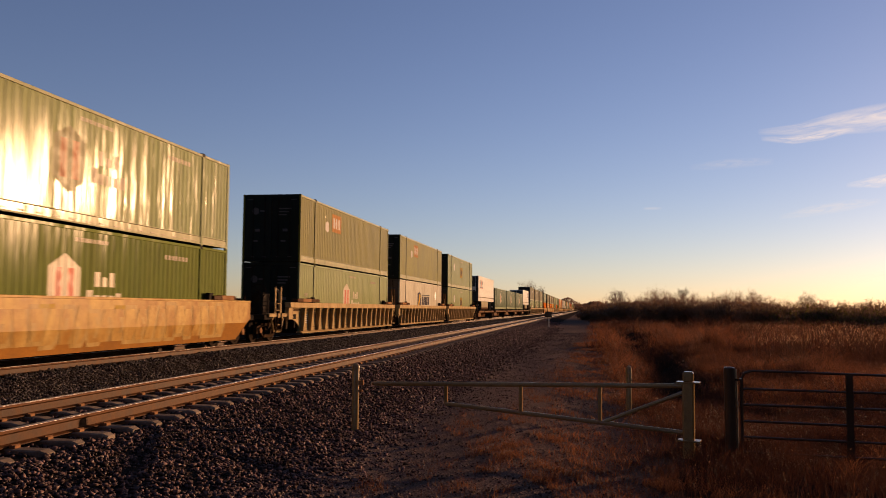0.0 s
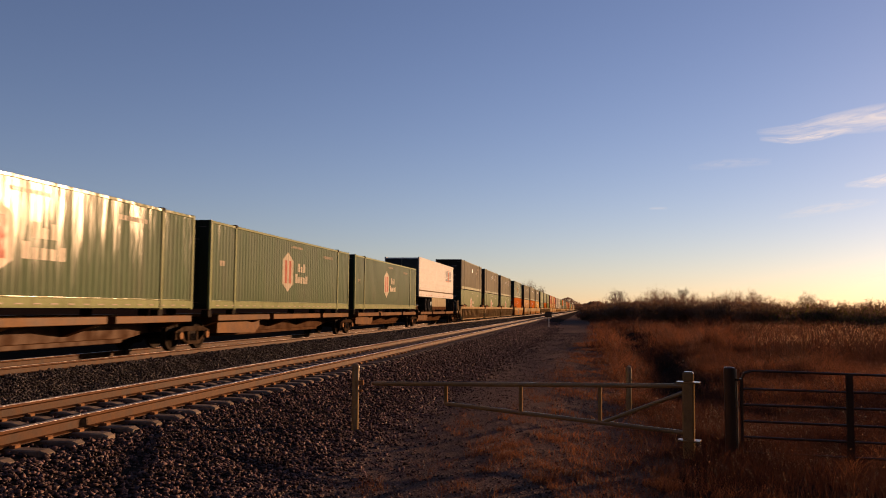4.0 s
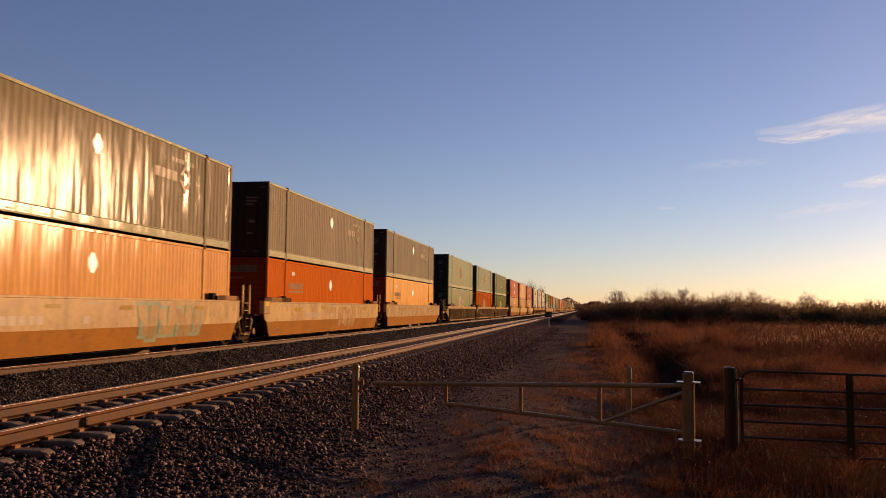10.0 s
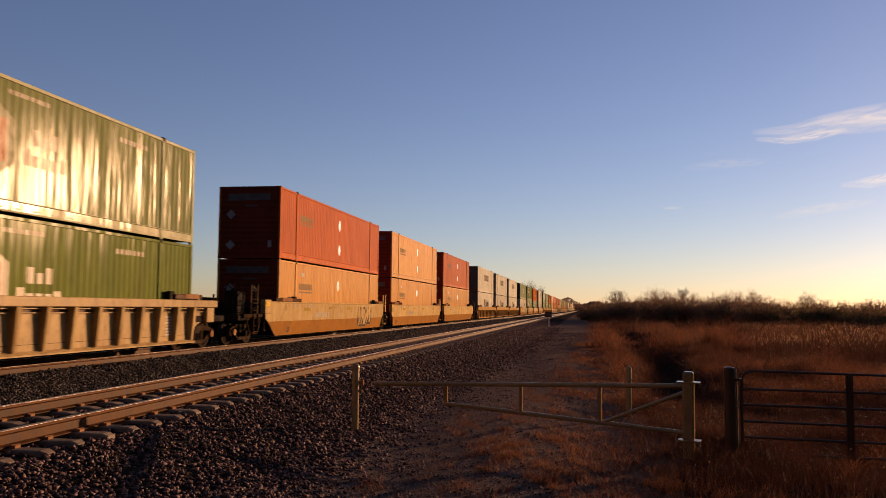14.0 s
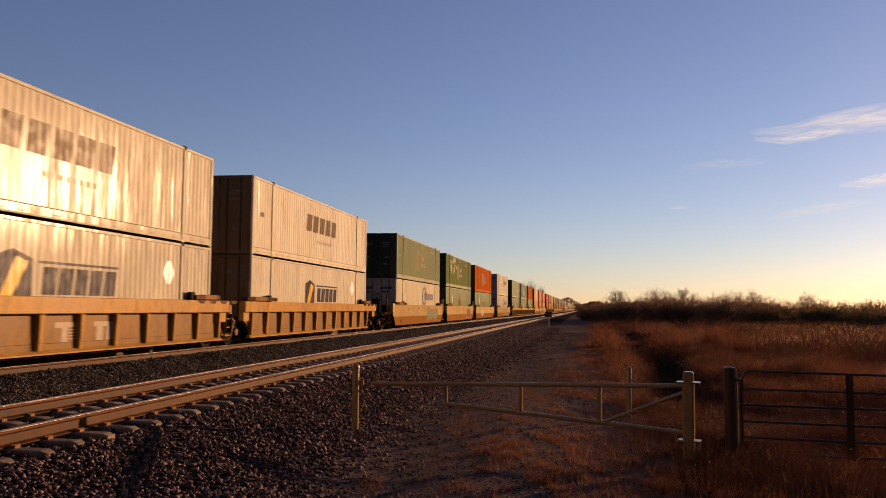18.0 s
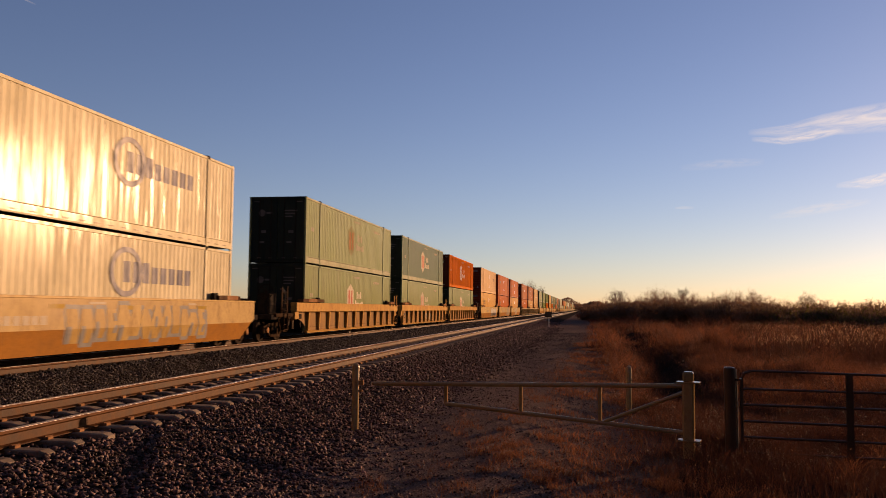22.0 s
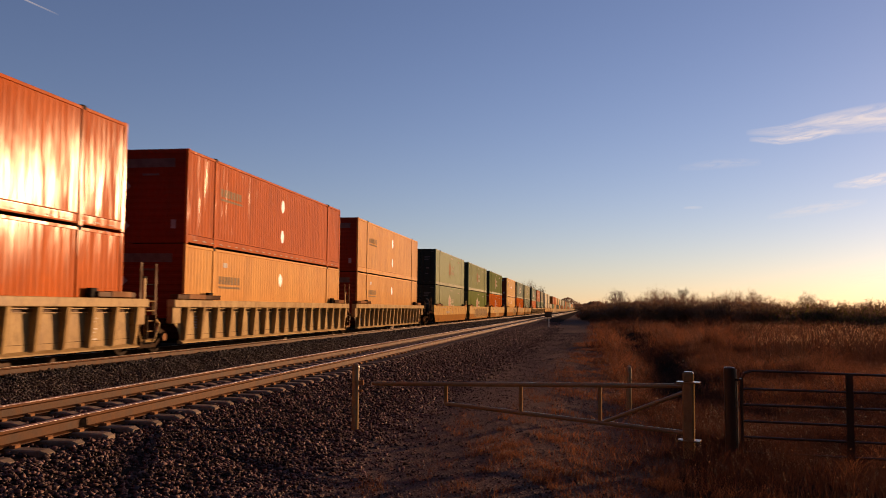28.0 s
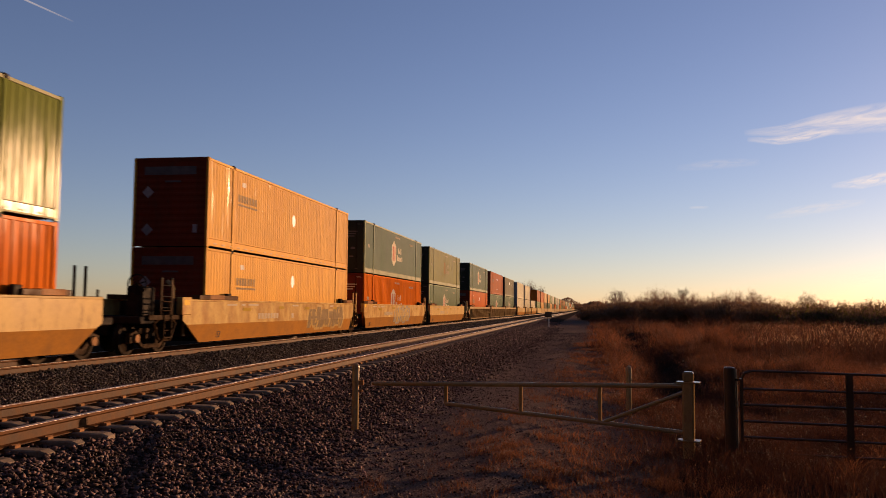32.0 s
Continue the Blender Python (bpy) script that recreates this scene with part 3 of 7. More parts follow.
# ---- dry grass ----
def grass_material(name, c1, c2, rough=0.75):
    m = material(name, c1, c2, rough=rough, scale=0.35, fine=3, bump=0, spread=0.45, per="island", spec=0.25)
    b = m.node_tree.nodes["Principled BSDF"]
    out = m.node_tree.nodes["Material Output"]
    tr = m.node_tree.nodes.new("ShaderNodeBsdfTranslucent")
    mx = m.node_tree.nodes.new("ShaderNodeMixShader")
    mx.inputs[0].default_value = 0.5
    src = b.inputs["Base Color"].links[0].from_socket
    m.node_tree.links.new(src, tr.inputs["Color"])
    m.node_tree.links.new(b.outputs[0], mx.inputs[1])
    m.node_tree.links.new(tr.outputs[0], mx.inputs[2])
    m.node_tree.links.new(mx.outputs[0], out.inputs["Surface"])
    return m


GRASS_RED = grass_material("russet_dry_grass", (0.190, 0.066, 0.027), (0.064, 0.022, 0.0100))
GRASS_SHORT = grass_material("short_orange_grass", (0.178, 0.064, 0.026), (0.080, 0.029, 0.0130))
GRASS_BROWN = grass_material("dull_brown_grass", (0.062, 0.022, 0.012), (0.034, 0.013, 0.008))
REED = grass_material("pale_dry_reed", (0.24, 0.130, 0.066), (0.12, 0.064, 0.033))
TWIG = grass_material("dark_shrub_twigs", (0.165, 0.092, 0.054), (0.11, 0.062, 0.039))
LEAF = grass_material("dull_shrub_leaves", (0.13, 0.070, 0.032), (0.085, 0.046, 0.022))
LEAF_GREEN = grass_material("olive_shrub_leaves", (0.115, 0.088, 0.022), (0.070, 0.054, 0.016))


def blades(name, x, y, z, h, w, mat, label, lean=0.35, category="grass"):
    """Bent tapering blades, two quads each."""
    n = len(x)
    az = rng.random(n) * 6.28
    bend = lean * (0.3 + rng.random(n)) * h
    turn = rng.random(n) * 3.14
    px, py = np.cos(turn) * w / 2, np.sin(turn) * w / 2
    v = np.zeros((n, 6, 3))
    for k, (t, wd) in enumerate(((0.0, 1.0), (0.55, 0.75), (1.0, 0.12))):
        cx, cy, cz = x + np.cos(az) * bend * t * t, y + np.sin(az) * bend * t * t, z + h * t * (1 - 0.12 * t)
        v[:, 2 * k] = np.stack([cx - px * wd, cy - py * wd, cz], 1)
        v[:, 2 * k + 1] = np.stack([cx + px * wd, cy + py * wd, cz], 1)
    f = (np.array([(0, 1, 3, 2), (2, 3, 5, 4)])[None] + (np.arange(n) * 6)[:, None, None]).reshape(-1, 4)
    return tagged(new(name, raw_mesh(name, v.reshape(-1, 3), f, mat)), label, category, kind="stuff")


def patchy(x, y, k=1.0):
    """A smooth pattern between 0 and 1 that sets where grass is thick."""
    a = np.sin(x * 1.3 * k + 2.1 * np.sin(y * 0.37 * k)) * np.sin(y * 0.71 * k + 1.7 * np.sin(x * 0.53 * k))
    b = np.sin(x * 3.7 * k + 1.1) * np.sin(y * 2.3 * k + 0.4)
    return np.clip(0.5 + 0.38 * a + 0.22 * b, 0, 1)


def field(n, y0, y1, xmin, power=1.0):
    """Random places inside the wedge of the field right of the road."""
    y = y0 + (y1 - y0) * rng.random(n) ** power
    lo = xmin(y)
    x = lo + (0.37 * y + 1.5 - lo) * rng.random(n)
    keep = x > lo
    return x[keep], y[keep]


# short grass in the road's margin
x = -2.4 + 4.6 * rng.random(90000)
y = 7.2 + 45 * rng.random(90000) ** 1.35
keep = patchy(x, y, 1.6) * 0.9 + np.clip((x + 0.7) * 0.42, -0.7, 0.45) > 0.60 + 0.30 * rng.random(90000)
x, y = x[keep], y[keep]
blades("road_margin_grass", x, y, ground_z(x, y) - 0.01, 0.03 + 0.10 * rng.random(len(x)) ** 2, 0.0028 + 0.0004 * y, GRASS_SHORT, "short rust-orange dry grass tufts along the service road", 0.9)


# low tufts that have grown over the middle of the road: place, reach across and along, number
for tx, ty, sx, sy, n in ((-1.1, 11.4, 0.42, 1.0, 5200), (-1.6, 14.3, 0.35, 1.1, 3200), (-0.7, 9.4, 0.5, 0.7, 3600), (0.2, 10.4, 0.55, 0.8, 4200), (-0.3, 13.2, 0.5, 0.9, 3000), (-0.7, 25.5, 0.45, 3.2, 3600), (-1.0, 19.5, 0.4, 1.8, 2200), (1.0, 10.1, 0.35, 0.4, 2600), (0.5, 14.0, 0.3, 0.6, 1800), (3.1, 11.2, 0.18, 0.3, 1500), (4.2, 12.6, 0.25, 0.4, 1500), (-2.2, 9.0, 0.3, 0.4, 700)):
    x, y = tx + sx * rng.normal(size=n), ty + sy * rng.normal(size=n)
    keep = (patchy(x, y, 5.0) > 0.68) & (x > -2.9)
    x, y = x[keep], y[keep]
    blades("road_tuft_grass", x, y, ground_z(x, y) - 0.01, 0.04 + (0.15 if tx < 2 else 0.42) * rng.random(len(x)) ** 1.6, 0.0030 + 0.00022 * y, GRASS_SHORT, "rust-orange dry grass tufts in the road", 1.0)


def tussocks(n, y0, y1, xmin, per, tall, wide, seed_power=1.3):
    """Grass in bunches: each bunch fans out from one foot."""
    cx, cy = field(n, y0, y1, xmin, seed_power)
    m = len(cx)
    ditch = np.exp(-((cx - ditch_x(cy) - 0.4 * np.sin(cy * 0.9)) / 1.30) ** 2) * np.clip((cy - 14) / 6, 0, 1) * np.clip((95 - cy) / 15, 0, 1)
    rise = np.clip((cy - 7) / 16, 0.34, 1) * tall * (0.22 + 1.15 * patchy(cx, cy, 0.7) ** 2.0) * (0.60 + 0.8 * rng.random(m)) * (1 + 0.40 * np.exp(-((cx - ditch_x(cy) - 2.7) / 1.3) ** 2)) * (1 - 0.78 * ditch * np.clip(1.5 - 1.3 * patchy(cx + 3, cy, 0.9), 0.25, 1))
    i = np.repeat(np.arange(m), per)
    rad = wide * (0.6 + 0.8 * rng.random(m))[i] * np.sqrt(rng.random(m * per))
    ang = rng.random(m * per) * 6.28
    bx, by = cx[i] + np.cos(ang) * rad, cy[i] + np.sin(ang) * rad
    h = rise[i] * (0.55 + 0.6 * rng.random(m * per)) * (1.1 - 0.5 * rad / (wide * 1.4))
    return bx, by, h


edge_x = lambda q: np.where(q < 15, 1.5 + 0.15 * np.sin(q * 2), 0.95 + 0.25 * np.sin(q * 0.9))
bx, by, h = tussocks(2600, 10.5, 48, edge_x, 60, 0.92, 0.36, 1.2)
z = ground_z(bx, by)
pick = (rng.random(len(bx)) < 0.66) & (by > 16.5 + 4 * patchy(bx, by, 0.6)) & ((np.abs(bx - ditch_x(by)) > 1.1) | (rng.random(len(bx)) < 0.25))
blades("tall_russet_grass", bx[pick], by[pick], z[pick], h[pick], 0.003 + 0.00016 * by[pick], GRASS_RED, "tall russet dry grass in bunches beside the road", 0.95)
blades("tall_brown_grass", bx[~pick], by[~pick], z[~pick], h[~pick] * 1.08, 0.003 + 0.00016 * by[~pick], GRASS_BROWN, "dull brown dry grass among the russet bunches", 0.9)
bx, by, h = tussocks(3000, 44, 165, lambda q: 1.0 + 0.4 * np.sin(q * 0.5), 30, 1.2, 0.8, 1.2)
pick = rng.random(len(bx)) < 0.76
z = ground_z(bx, by)
blades("distant_russet_grass", bx[pick], by[pick], z[pick], h[pick], 0.006 + 0.0003 * by[pick], GRASS_RED, "russet dry grass in the far field", 0.8)
blades("distant_brown_grass", bx[~pick], by[~pick], z[~pick], h[~pick], 0.006 + 0.0003 * by[~pick], GRASS_BROWN, "brown dry grass in the far field", 0.8)
x, y = 1.6 + 9 * rng.random(14000) ** 1.3, -9 + 19 * rng.random(14000)
k = (patchy(x, y, 0.8) > 0.35) & (x > 0.37 * y + 1.4)
x, y = x[k], y[k]
blades("roadside_grass", x, y, ground_z(x, y), 0.10 + 0.40 * rng.random(len(x)) ** 2, 0.005 + 0 * x, GRASS_RED, "russet dry grass beside the service road", 0.9)
# fine low growth round the gates
x, y = field(15000, 9.0, 17, lambda q: 0.9 + 0.25 * np.sin(q * 3), 1.0)
blades("gate_side_grass", x, y, ground_z(x, y), 0.10 + 0.34 * rng.random(len(x)) ** 2, 0.0032 + 0 * x, GRASS_BROWN, "thin brown dry grass round the gate posts", 0.7)
# curled pale seed heads on the thin growth near the gates
x, y = field(2600, 9.5, 24, lambda q: 0.6 + 0.4 * np.sin(q * 1.7), 1.1)
k = patchy(x, y, 1.1) > 0.42
x, y = x[k], y[k]
blades("curled_seed_heads", x, y, ground_z(x, y) + 0.08 + 0.50 * rng.random(len(x)) ** 1.5, 0.008 + 0.015 * rng.random(len(x)), 0.005 + 0.006 * rng.random(len(x)), REED, "small pale curled seed heads among the dry grass", 1.4)
# reeds with pale plumes
x, y = field(9500, 36, 88, lambda q: 3.8 + 0.13 * q + 2.0 * np.sin(q * 0.3), 1.2)
h = 0.8 + 0.95 * rng.random(len(x)) * (0.5 + 0.7 * patchy(x, y, 0.35))
z = ground_z(x, y)
blades("reed_stems", x, y, z, h, 0.012 + 0 * x, GRASS_BROWN, "pale dry reeds standing in the field", 0.15, "reeds")
k = rng.random(len(x)) < 0.40
blades("reed_plumes", x[k] + 0.05, y[k], z[k] + h[k] * 0.74, 0.06 + 0.10 * rng.random(k.sum()), 0.026 + 0.034 * rng.random(k.sum()), REED, "fluffy pale seed heads on the reeds", 0.6, "reeds")


def shrub(cx, cy, height, spread_r, leaf_mat, leafy, label):
    """Stems that fan out from the foot, forking into fine twigs, with small ragged leaves low down."""
    base = tagged(new("shrub"), label, "shrub", group="brush along the field")
    base.location = (cx, cy, float(ground_z(cx, cy)) - 0.05)
    n = 40
    az, out = rng.random(n) * 6.28, spread_r * np.sqrt(rng.random(n))
    top = np.stack([np.cos(az) * out, np.sin(az) * out, height * (0.45 + 0.55 * rng.random(n)) * (1 - 0.45 * (out / spread_r) ** 2)], 1)
    root = top * np.array([0.35, 0.35, 0.0])
    per = 40
    i = np.repeat(np.arange(n), per)
    t = (0.25 + 0.75 * rng.random(n * per))[:, None]
    p = root[i] * (1 - t) + top[i] * t
    q = p + np.stack([rng.normal(size=n * per) * 0.36, rng.normal(size=n * per) * 0.36, 0.10 + 0.5 * rng.random(n * per)], 1) * height / 4.8
    starts, ends = np.concatenate([root, p]), np.concatenate([top, q])
    w0 = np.concatenate([np.full(n, 0.030), np.full(n * per, 0.013)])[:, None]
    s = np.cross(ends - starts, rng.normal(size=starts.shape))
    s /= np.linalg.norm(s, axis=1)[:, None] + 1e-9
    v = np.stack([starts - s * w0, starts + s * w0, ends + s * w0 * 0.35, ends - s * w0 * 0.35], 1).reshape(-1, 3)
    part("stem_clump", raw_mesh("stem_clump", v, np.arange(len(v)).reshape(-1, 4), TWIG), TWIG, base)
    m = int(leafy * 700)
    i = rng.integers(0, n, m)
    t = (rng.random(m) * 0.85)[:, None]
    c = root[i] * (1 - t) + top[i] * t + rng.normal(size=(m, 3)) * np.array([0.55, 0.55, 0.3]) * height / 5
    c[:, 2] = np.maximum(c[:, 2], 0.1)
    a, b = rng.normal(size=(m, 3)), rng.normal(size=(m, 3))
    a /= np.linalg.norm(a, axis=1)[:, None]
    b -= a * (a * b).sum(1)[:, None]
    b /= np.linalg.norm(b, axis=1)[:, None]
    s = (0.08 + 0.13 * rng.random(m))[:, None]
    lv = np.stack([c - a * s, c - b * s * 0.5, c + a * s, c + b * s * 0.5], 1).reshape(-1, 3)
    part("foliage", raw_mesh("foliage", lv, np.arange(m * 4).reshape(-1, 4), leaf_mat), leaf_mat, base)
    return base


# brush along the far edge of the field: bearing from the line, crest angle, range
for i in range(120):
    t = i / 119
    bearing = 0.2 + 19.8 * t + 0.15 * rng.normal()
    away = 150 - 72 * t ** 0.8 + 22 * rng.random()
    if bearing < 12:
        crest = 1.30 + 0.25 * math.sin(bearing * 1.35 + 0.9) + 0.18 * math.sin(bearing * 3.1)
    else:
        crest = 0.82 + 0.10 * math.sin(bearing * 2.3)
    if bearing < 2.0:
        crest = 0.40 + 0.30 * bearing
    tall = 1.37 + 0.7 + away * math.tan(radians(max(0.2, crest * (0.75 + 0.35 * rng.random()))))
    green = bearing > 11.0
    shrub(math.sin(radians(bearing)) * away, math.cos(radians(bearing)) * away, tall, 1.7 + 0.45 * tall * rng.random(), LEAF_GREEN if green else LEAF, 1.5 if green else 0.9,
          "dull olive leafy brush at the field edge" if green else "dense brown brush with fine dark twigs")


def bare_tree(cx, cy, height, seed, name="bare_tree", forks=5, fine=0.00007):
    """Trunk, limbs and fine twigs of a leafless tree."""
    r = np.random.default_rng(seed)
    thin = fine * cy
    tree = tagged(new(name), "tall leafless tree with a fine twiggy crown", "tree")
    tree.location = (cx, cy, float(ground_z(cx, cy)))
    wood, fine_twigs = Build(), Build()

    def grow(p, d, length, rad, depth):
        q = p + d * length
        (wood if depth < 3 else fine_twigs).tube(p, q, max(rad, thin), 6 if depth < 2 else 3, max(rad * 0.6, thin))
        if depth == forks:
            return
        for k in range(3 if depth else 5):
            nd = (d + Vector(r.normal(size=3)) * (0.42 if depth else 0.5) + Vector((0, 0, 0.18))).normalized()
            grow(p + d * length * (0.55 + 0.45 * r.random()) if k else q, nd, length * (0.62 + 0.2 * r.random()), rad * 0.55, depth + 1)

    grow(Vector((0, 0, 0)), Vector((0.03, 0.02, 1)).normalized(), height * 0.3, height * 0.022, 0)
    part("trunk", wood, TWIG, tree)
    part("crown", fine_twigs, TWIG, tree)
    return tree


bare_tree(6.8, 200, 7.9, 3, forks=6, fine=0.00004)
bare_tree(18.5, 165, 6.9, 5, forks=6, fine=0.00004)
bare_tree(34.0, 140, 5.4, 8, forks=6, fine=0.00005)
bare_tree(-30.3, 470, 18.5, 11, forks=6, fine=0.00004)
bare_tree(-26.0, 475, 17.5, 12, forks=6, fine=0.00004)
# far woods at the end of the line
for wx, wy, wh, wr in ((-34, 900, 19, 9), (-20, 1000, 16, 20), (10, 700, 9, 14), (24, 640, 9, 14), (38, 600, 8, 14), (-4, 1200, 12, 16), (-48, 760, 17, 20), (52, 560, 7, 13)):
    n = 2600
    c = np.stack([wx + wr * (rng.random(n) - 0.5) * 2, wy + 30 * (rng.random(n) - 0.5), rng.random(n)], 1)
    c[:, 2] = ground_z(c[:, 0], c[:, 1]) + wh * c[:, 2] * np.sqrt(np.clip(1 - ((c[:, 0] - wx) / wr) ** 2, 0.05, 1)) * (0.85 + 0.12 * np.sin(c[:, 0] * 0.23))
    a = rng.normal(size=(n, 3)) * np.array([0.6, 0.3, 0.4])
    b = rng.normal(size=(n, 3)) * np.array([0.4, 0.3, 0.5])
    me = raw_mesh("far_woods", np.stack([c - a, c - b, c + a, c + b], 1).reshape(-1, 3), np.arange(n * 4).reshape(-1, 4), TWIG)
    tagged(new("far_woods", me), "distant dark leafless wood on the horizon", "woods", kind="stuff")

# ---- barrier gate across the road ----
G0, G1 = Vector((-3.614, 13.148, -0.63)), Vector((1.375, 11.94, -0.63))
gate_turn = math.degrees(math.atan2(G1.y - G0.y, G1.x - G0.x))


def post_mesh(r, h, dome):
    prof = [(r, -0.35), (r, h - dome)] + [(r * math.cos(a), h - dome + dome * math.sin(a)) for a in (0.5, 1.0, 1.35)]
    b, n = Build(), 16
    m = len(prof)
    v = [(q * math.cos(6.2832 * i / n), q * math.sin(6.2832 * i / n), z) for i in range(n) for q, z in prof]
    f = [(i * m + j, ((i + 1) % n) * m + j, ((i + 1) % n) * m + j + 1, i * m + j + 1) for i in range(n) for j in range(m - 1)]
    f.append(tuple(i * m + m - 1 for i in range(n)))
    return b.add(v, f)


latch_post = tagged(new("latch_post"), "tan painted steel pipe post with a rounded cap beside the ballast", "post")
latch_post.matrix_basis = pose(G0.x, G0.y, G0.z)
part("pipe", post_mesh(0.057, 1.11, 0.05), GATE_PAINT, latch_post, smooth=True)
part("latch", Build().cbox(0.05, 0.13, -0.02, 0.02, 0.76, 0.84, 0.006), RUSTY, latch_post, "rusty latch")
part("latch_plate", Build().cbox(0.05, 0.11, -0.025, 0.025, 0.66, 0.69, 0.005), RUSTY, latch_post)
stop_post = tagged(new("stop_post"), "tan painted steel pipe post standing in the grass", "post")
stop_post.matrix_basis = pose(0.81, 16.3, float(ground_z(0.81, 16.3)))
part("pipe", post_mesh(0.055, 0.94, 0.05), GATE_PAINT, stop_post, smooth=True)
part("latch", Build().cbox(-0.02, 0.11, -0.02, 0.02, 0.66, 0.69, 0.005), RUSTY, stop_post)
barrier = tagged(new("barrier_gate"), "closed tan steel swing barrier gate across the service road", "gate")
barrier.matrix_basis = pose(G0.x, G0.y, G0.z, 0, 0, gate_turn)
hinge = part("hinge_post", Build().cbox(5.07, 5.22, -0.075, 0.075, -0.35, 1.03, 0.02), GATE_PAINT, barrier, "square steel hinge post")
part("cap", Build().cbox(5.075, 5.215, -0.07, 0.07, 1.03, 1.17, 0.02), GATE_PAINT, hinge)
part("upper_hinge_plate", Build().cbox(4.99, 5.30, -0.10, 0.10, 1.015, 1.035, 0.004), GATE_PAINT, hinge)
part("lower_hinge_plate", Build().cbox(5.00, 5.30, -0.10, 0.10, 0.235, 0.255, 0.004), GATE_PAINT, hinge)
part("top_bar", Build().tube((0.34, 0, 0.80), (5.07, 0, 0.975), 0.033, 12), GATE_PAINT, barrier, smooth=True)
part("bottom_bar", Build().tube((1.56, 0, 0.55), (5.07, 0, 0.345), 0.030, 12), GATE_PAINT, barrier, smooth=True)
for px, z0, z1 in ((1.57, 0.55, 0.84), (2.76, 0.485, 0.88), (3.93, 0.42, 0.93)):
    part("upright", Build().cbox(px - 0.025, px + 0.025, -0.02, 0.02, z0, z1, 0.005), GATE_PAINT, barrier)
part("brace", Build().tube((4.0, 0, 0.43), (5.07, 0, 0.88), 0.027, 10), GATE_PAINT, barrier, smooth=True)
part("end_stub", Build().tube((0.30, 0, 0.80), (0.36, 0, 0.80), 0.024, 8), RUSTY, barrier)

# ---- wooden post and tube gate ----
wooden_post = tagged(new("wooden_fence_post"), "weathered dark round wooden fence post in tall grass", "fence post")
wooden_post.matrix_basis = pose(1.955, 12.05, -0.66, 0, -0.6, 0)
part("log", post_mesh(0.077, 1.27, 0.02), OLD_WOOD, wooden_post, smooth=True)
# Pale tube added along the right edge for the post's sunlit rim.
part("wire_stay", Build().tube((0.086, 0.0, 0.0), (0.092, 0.0, 0.65), 0.011, 8).tube((0.092, 0.0, 0.65), (0.086, 0.0, 1.24), 0.011, 8), MARK_PALE, wooden_post, "pale strip for the sunlit rim of the post", smooth=True)
tube_gate = tagged(new("tube_gate"), "closed dark tubular steel farm gate in tall grass", "gate")
tube_gate.matrix_basis = pose(2.09, 12.0, -0.66, 0, 0, -9.0)
for k, z in enumerate((1.225, 0.98, 0.77, 0.55, 0.34, 0.14)):
    part("rail_tube", Build().tube((0.12 if k == 0 else 0.0, 0, z), (4.2, 0, z + (0.02 if k else -0.02)), 0.0155, 10), TUBE_STEEL, tube_gate, smooth=True)
part("end_tube", Build().tube((0, 0, 0.10), (0, 0, 1.115), 0.022, 10), TUBE_STEEL, tube_gate, smooth=True)
part("corner_bend", Build().tube((0, 0, 1.115), (0.035, 0, 1.19), 0.020, 10).tube((0.035, 0, 1.19), (0.12, 0, 1.225), 0.020, 10), TUBE_STEEL, tube_gate, smooth=True)
part("stay", Build().cbox(1.28, 1.37, -0.02, 0.02, 0.10, 1.215, 0.006), TUBE_STEEL, tube_gate)
part("far_end_tube", Build().tube((4.2, 0, 0.12), (4.2, 0, 1.22), 0.022, 10), TUBE_STEEL, tube_gate, smooth=True)
part("hinge_bolt", Build().tube((-0.10, 0, 1.10), (0.0, 0, 1.10), 0.012, 8), WHEEL_STEEL, tube_gate)
# marker post beside the line
marker = tagged(new("line_marker_post"), "slim pale marker post with a dark sign plate beside the track", "marker post")
marker.matrix_basis = pose(-3.75, 89.0, -0.62)
part("pole", Build().cbox(-0.06, 0.10, -0.02, 0.02, -0.1, 1.30, 0.008), MARK_WHITE, marker, "flat white post")
part("sign_plate", Build().cbox(-0.36, 0.34, -0.035, -0.022, 1.12, 1.70, 0.005), TUBE_STEEL, marker, "dark sign plate")

# ---- unseen belt of trees, added behind the viewpoint to cut sky light ----
def tree_belt(x0, x1, y):
    n = int((x1 - x0) * 190)
    c = np.stack([x0 + (x1 - x0) * rng.random(n), y + 4 * (rng.random(n) - 0.5), rng.random(n) ** 0.8], 1)
    c[:, 2] = -0.7 + c[:, 2] * (25.0 + 3.0 * np.sin(c[:, 0] * 0.45) + 1.2 * np.sin(c[:, 0] * 1.7))
    a, b = rng.normal(size=(n, 3)) * 0.55, rng.normal(size=(n, 3)) * 0.45
    me = raw_mesh("tree_belt", np.stack([c - a, c - b, c + a, c + b], 1).reshape(-1, 3), np.arange(n * 4).reshape(-1, 4), LEAF)
    return tagged(new("tree_belt", me), "unseen belt of brush and trees added to block sky light", "woods", kind="structure")


tree_belt(-95, -18.5, -13)
tree_belt(-3.5, 70, -11)

# ---- high cloud ----
def sky_dir(px, py):
    """Direction of a point of the view given in thousandths of the view's half width from its centre."""
    right = Vector((math.cos(radians(YAW)), math.sin(radians(YAW)), 0))
    up = right.cross(AIM)
    lean = radians(ROLL)
    r2, u2 = right * math.cos(lean) + up * math.sin(lean), up * math.cos(lean) - right * math.sin(lean)
    k = math.tan(radians(55.53 / 2)) / 1000
    return (AIM + r2 * px * k + u2 * py * k).normalized()


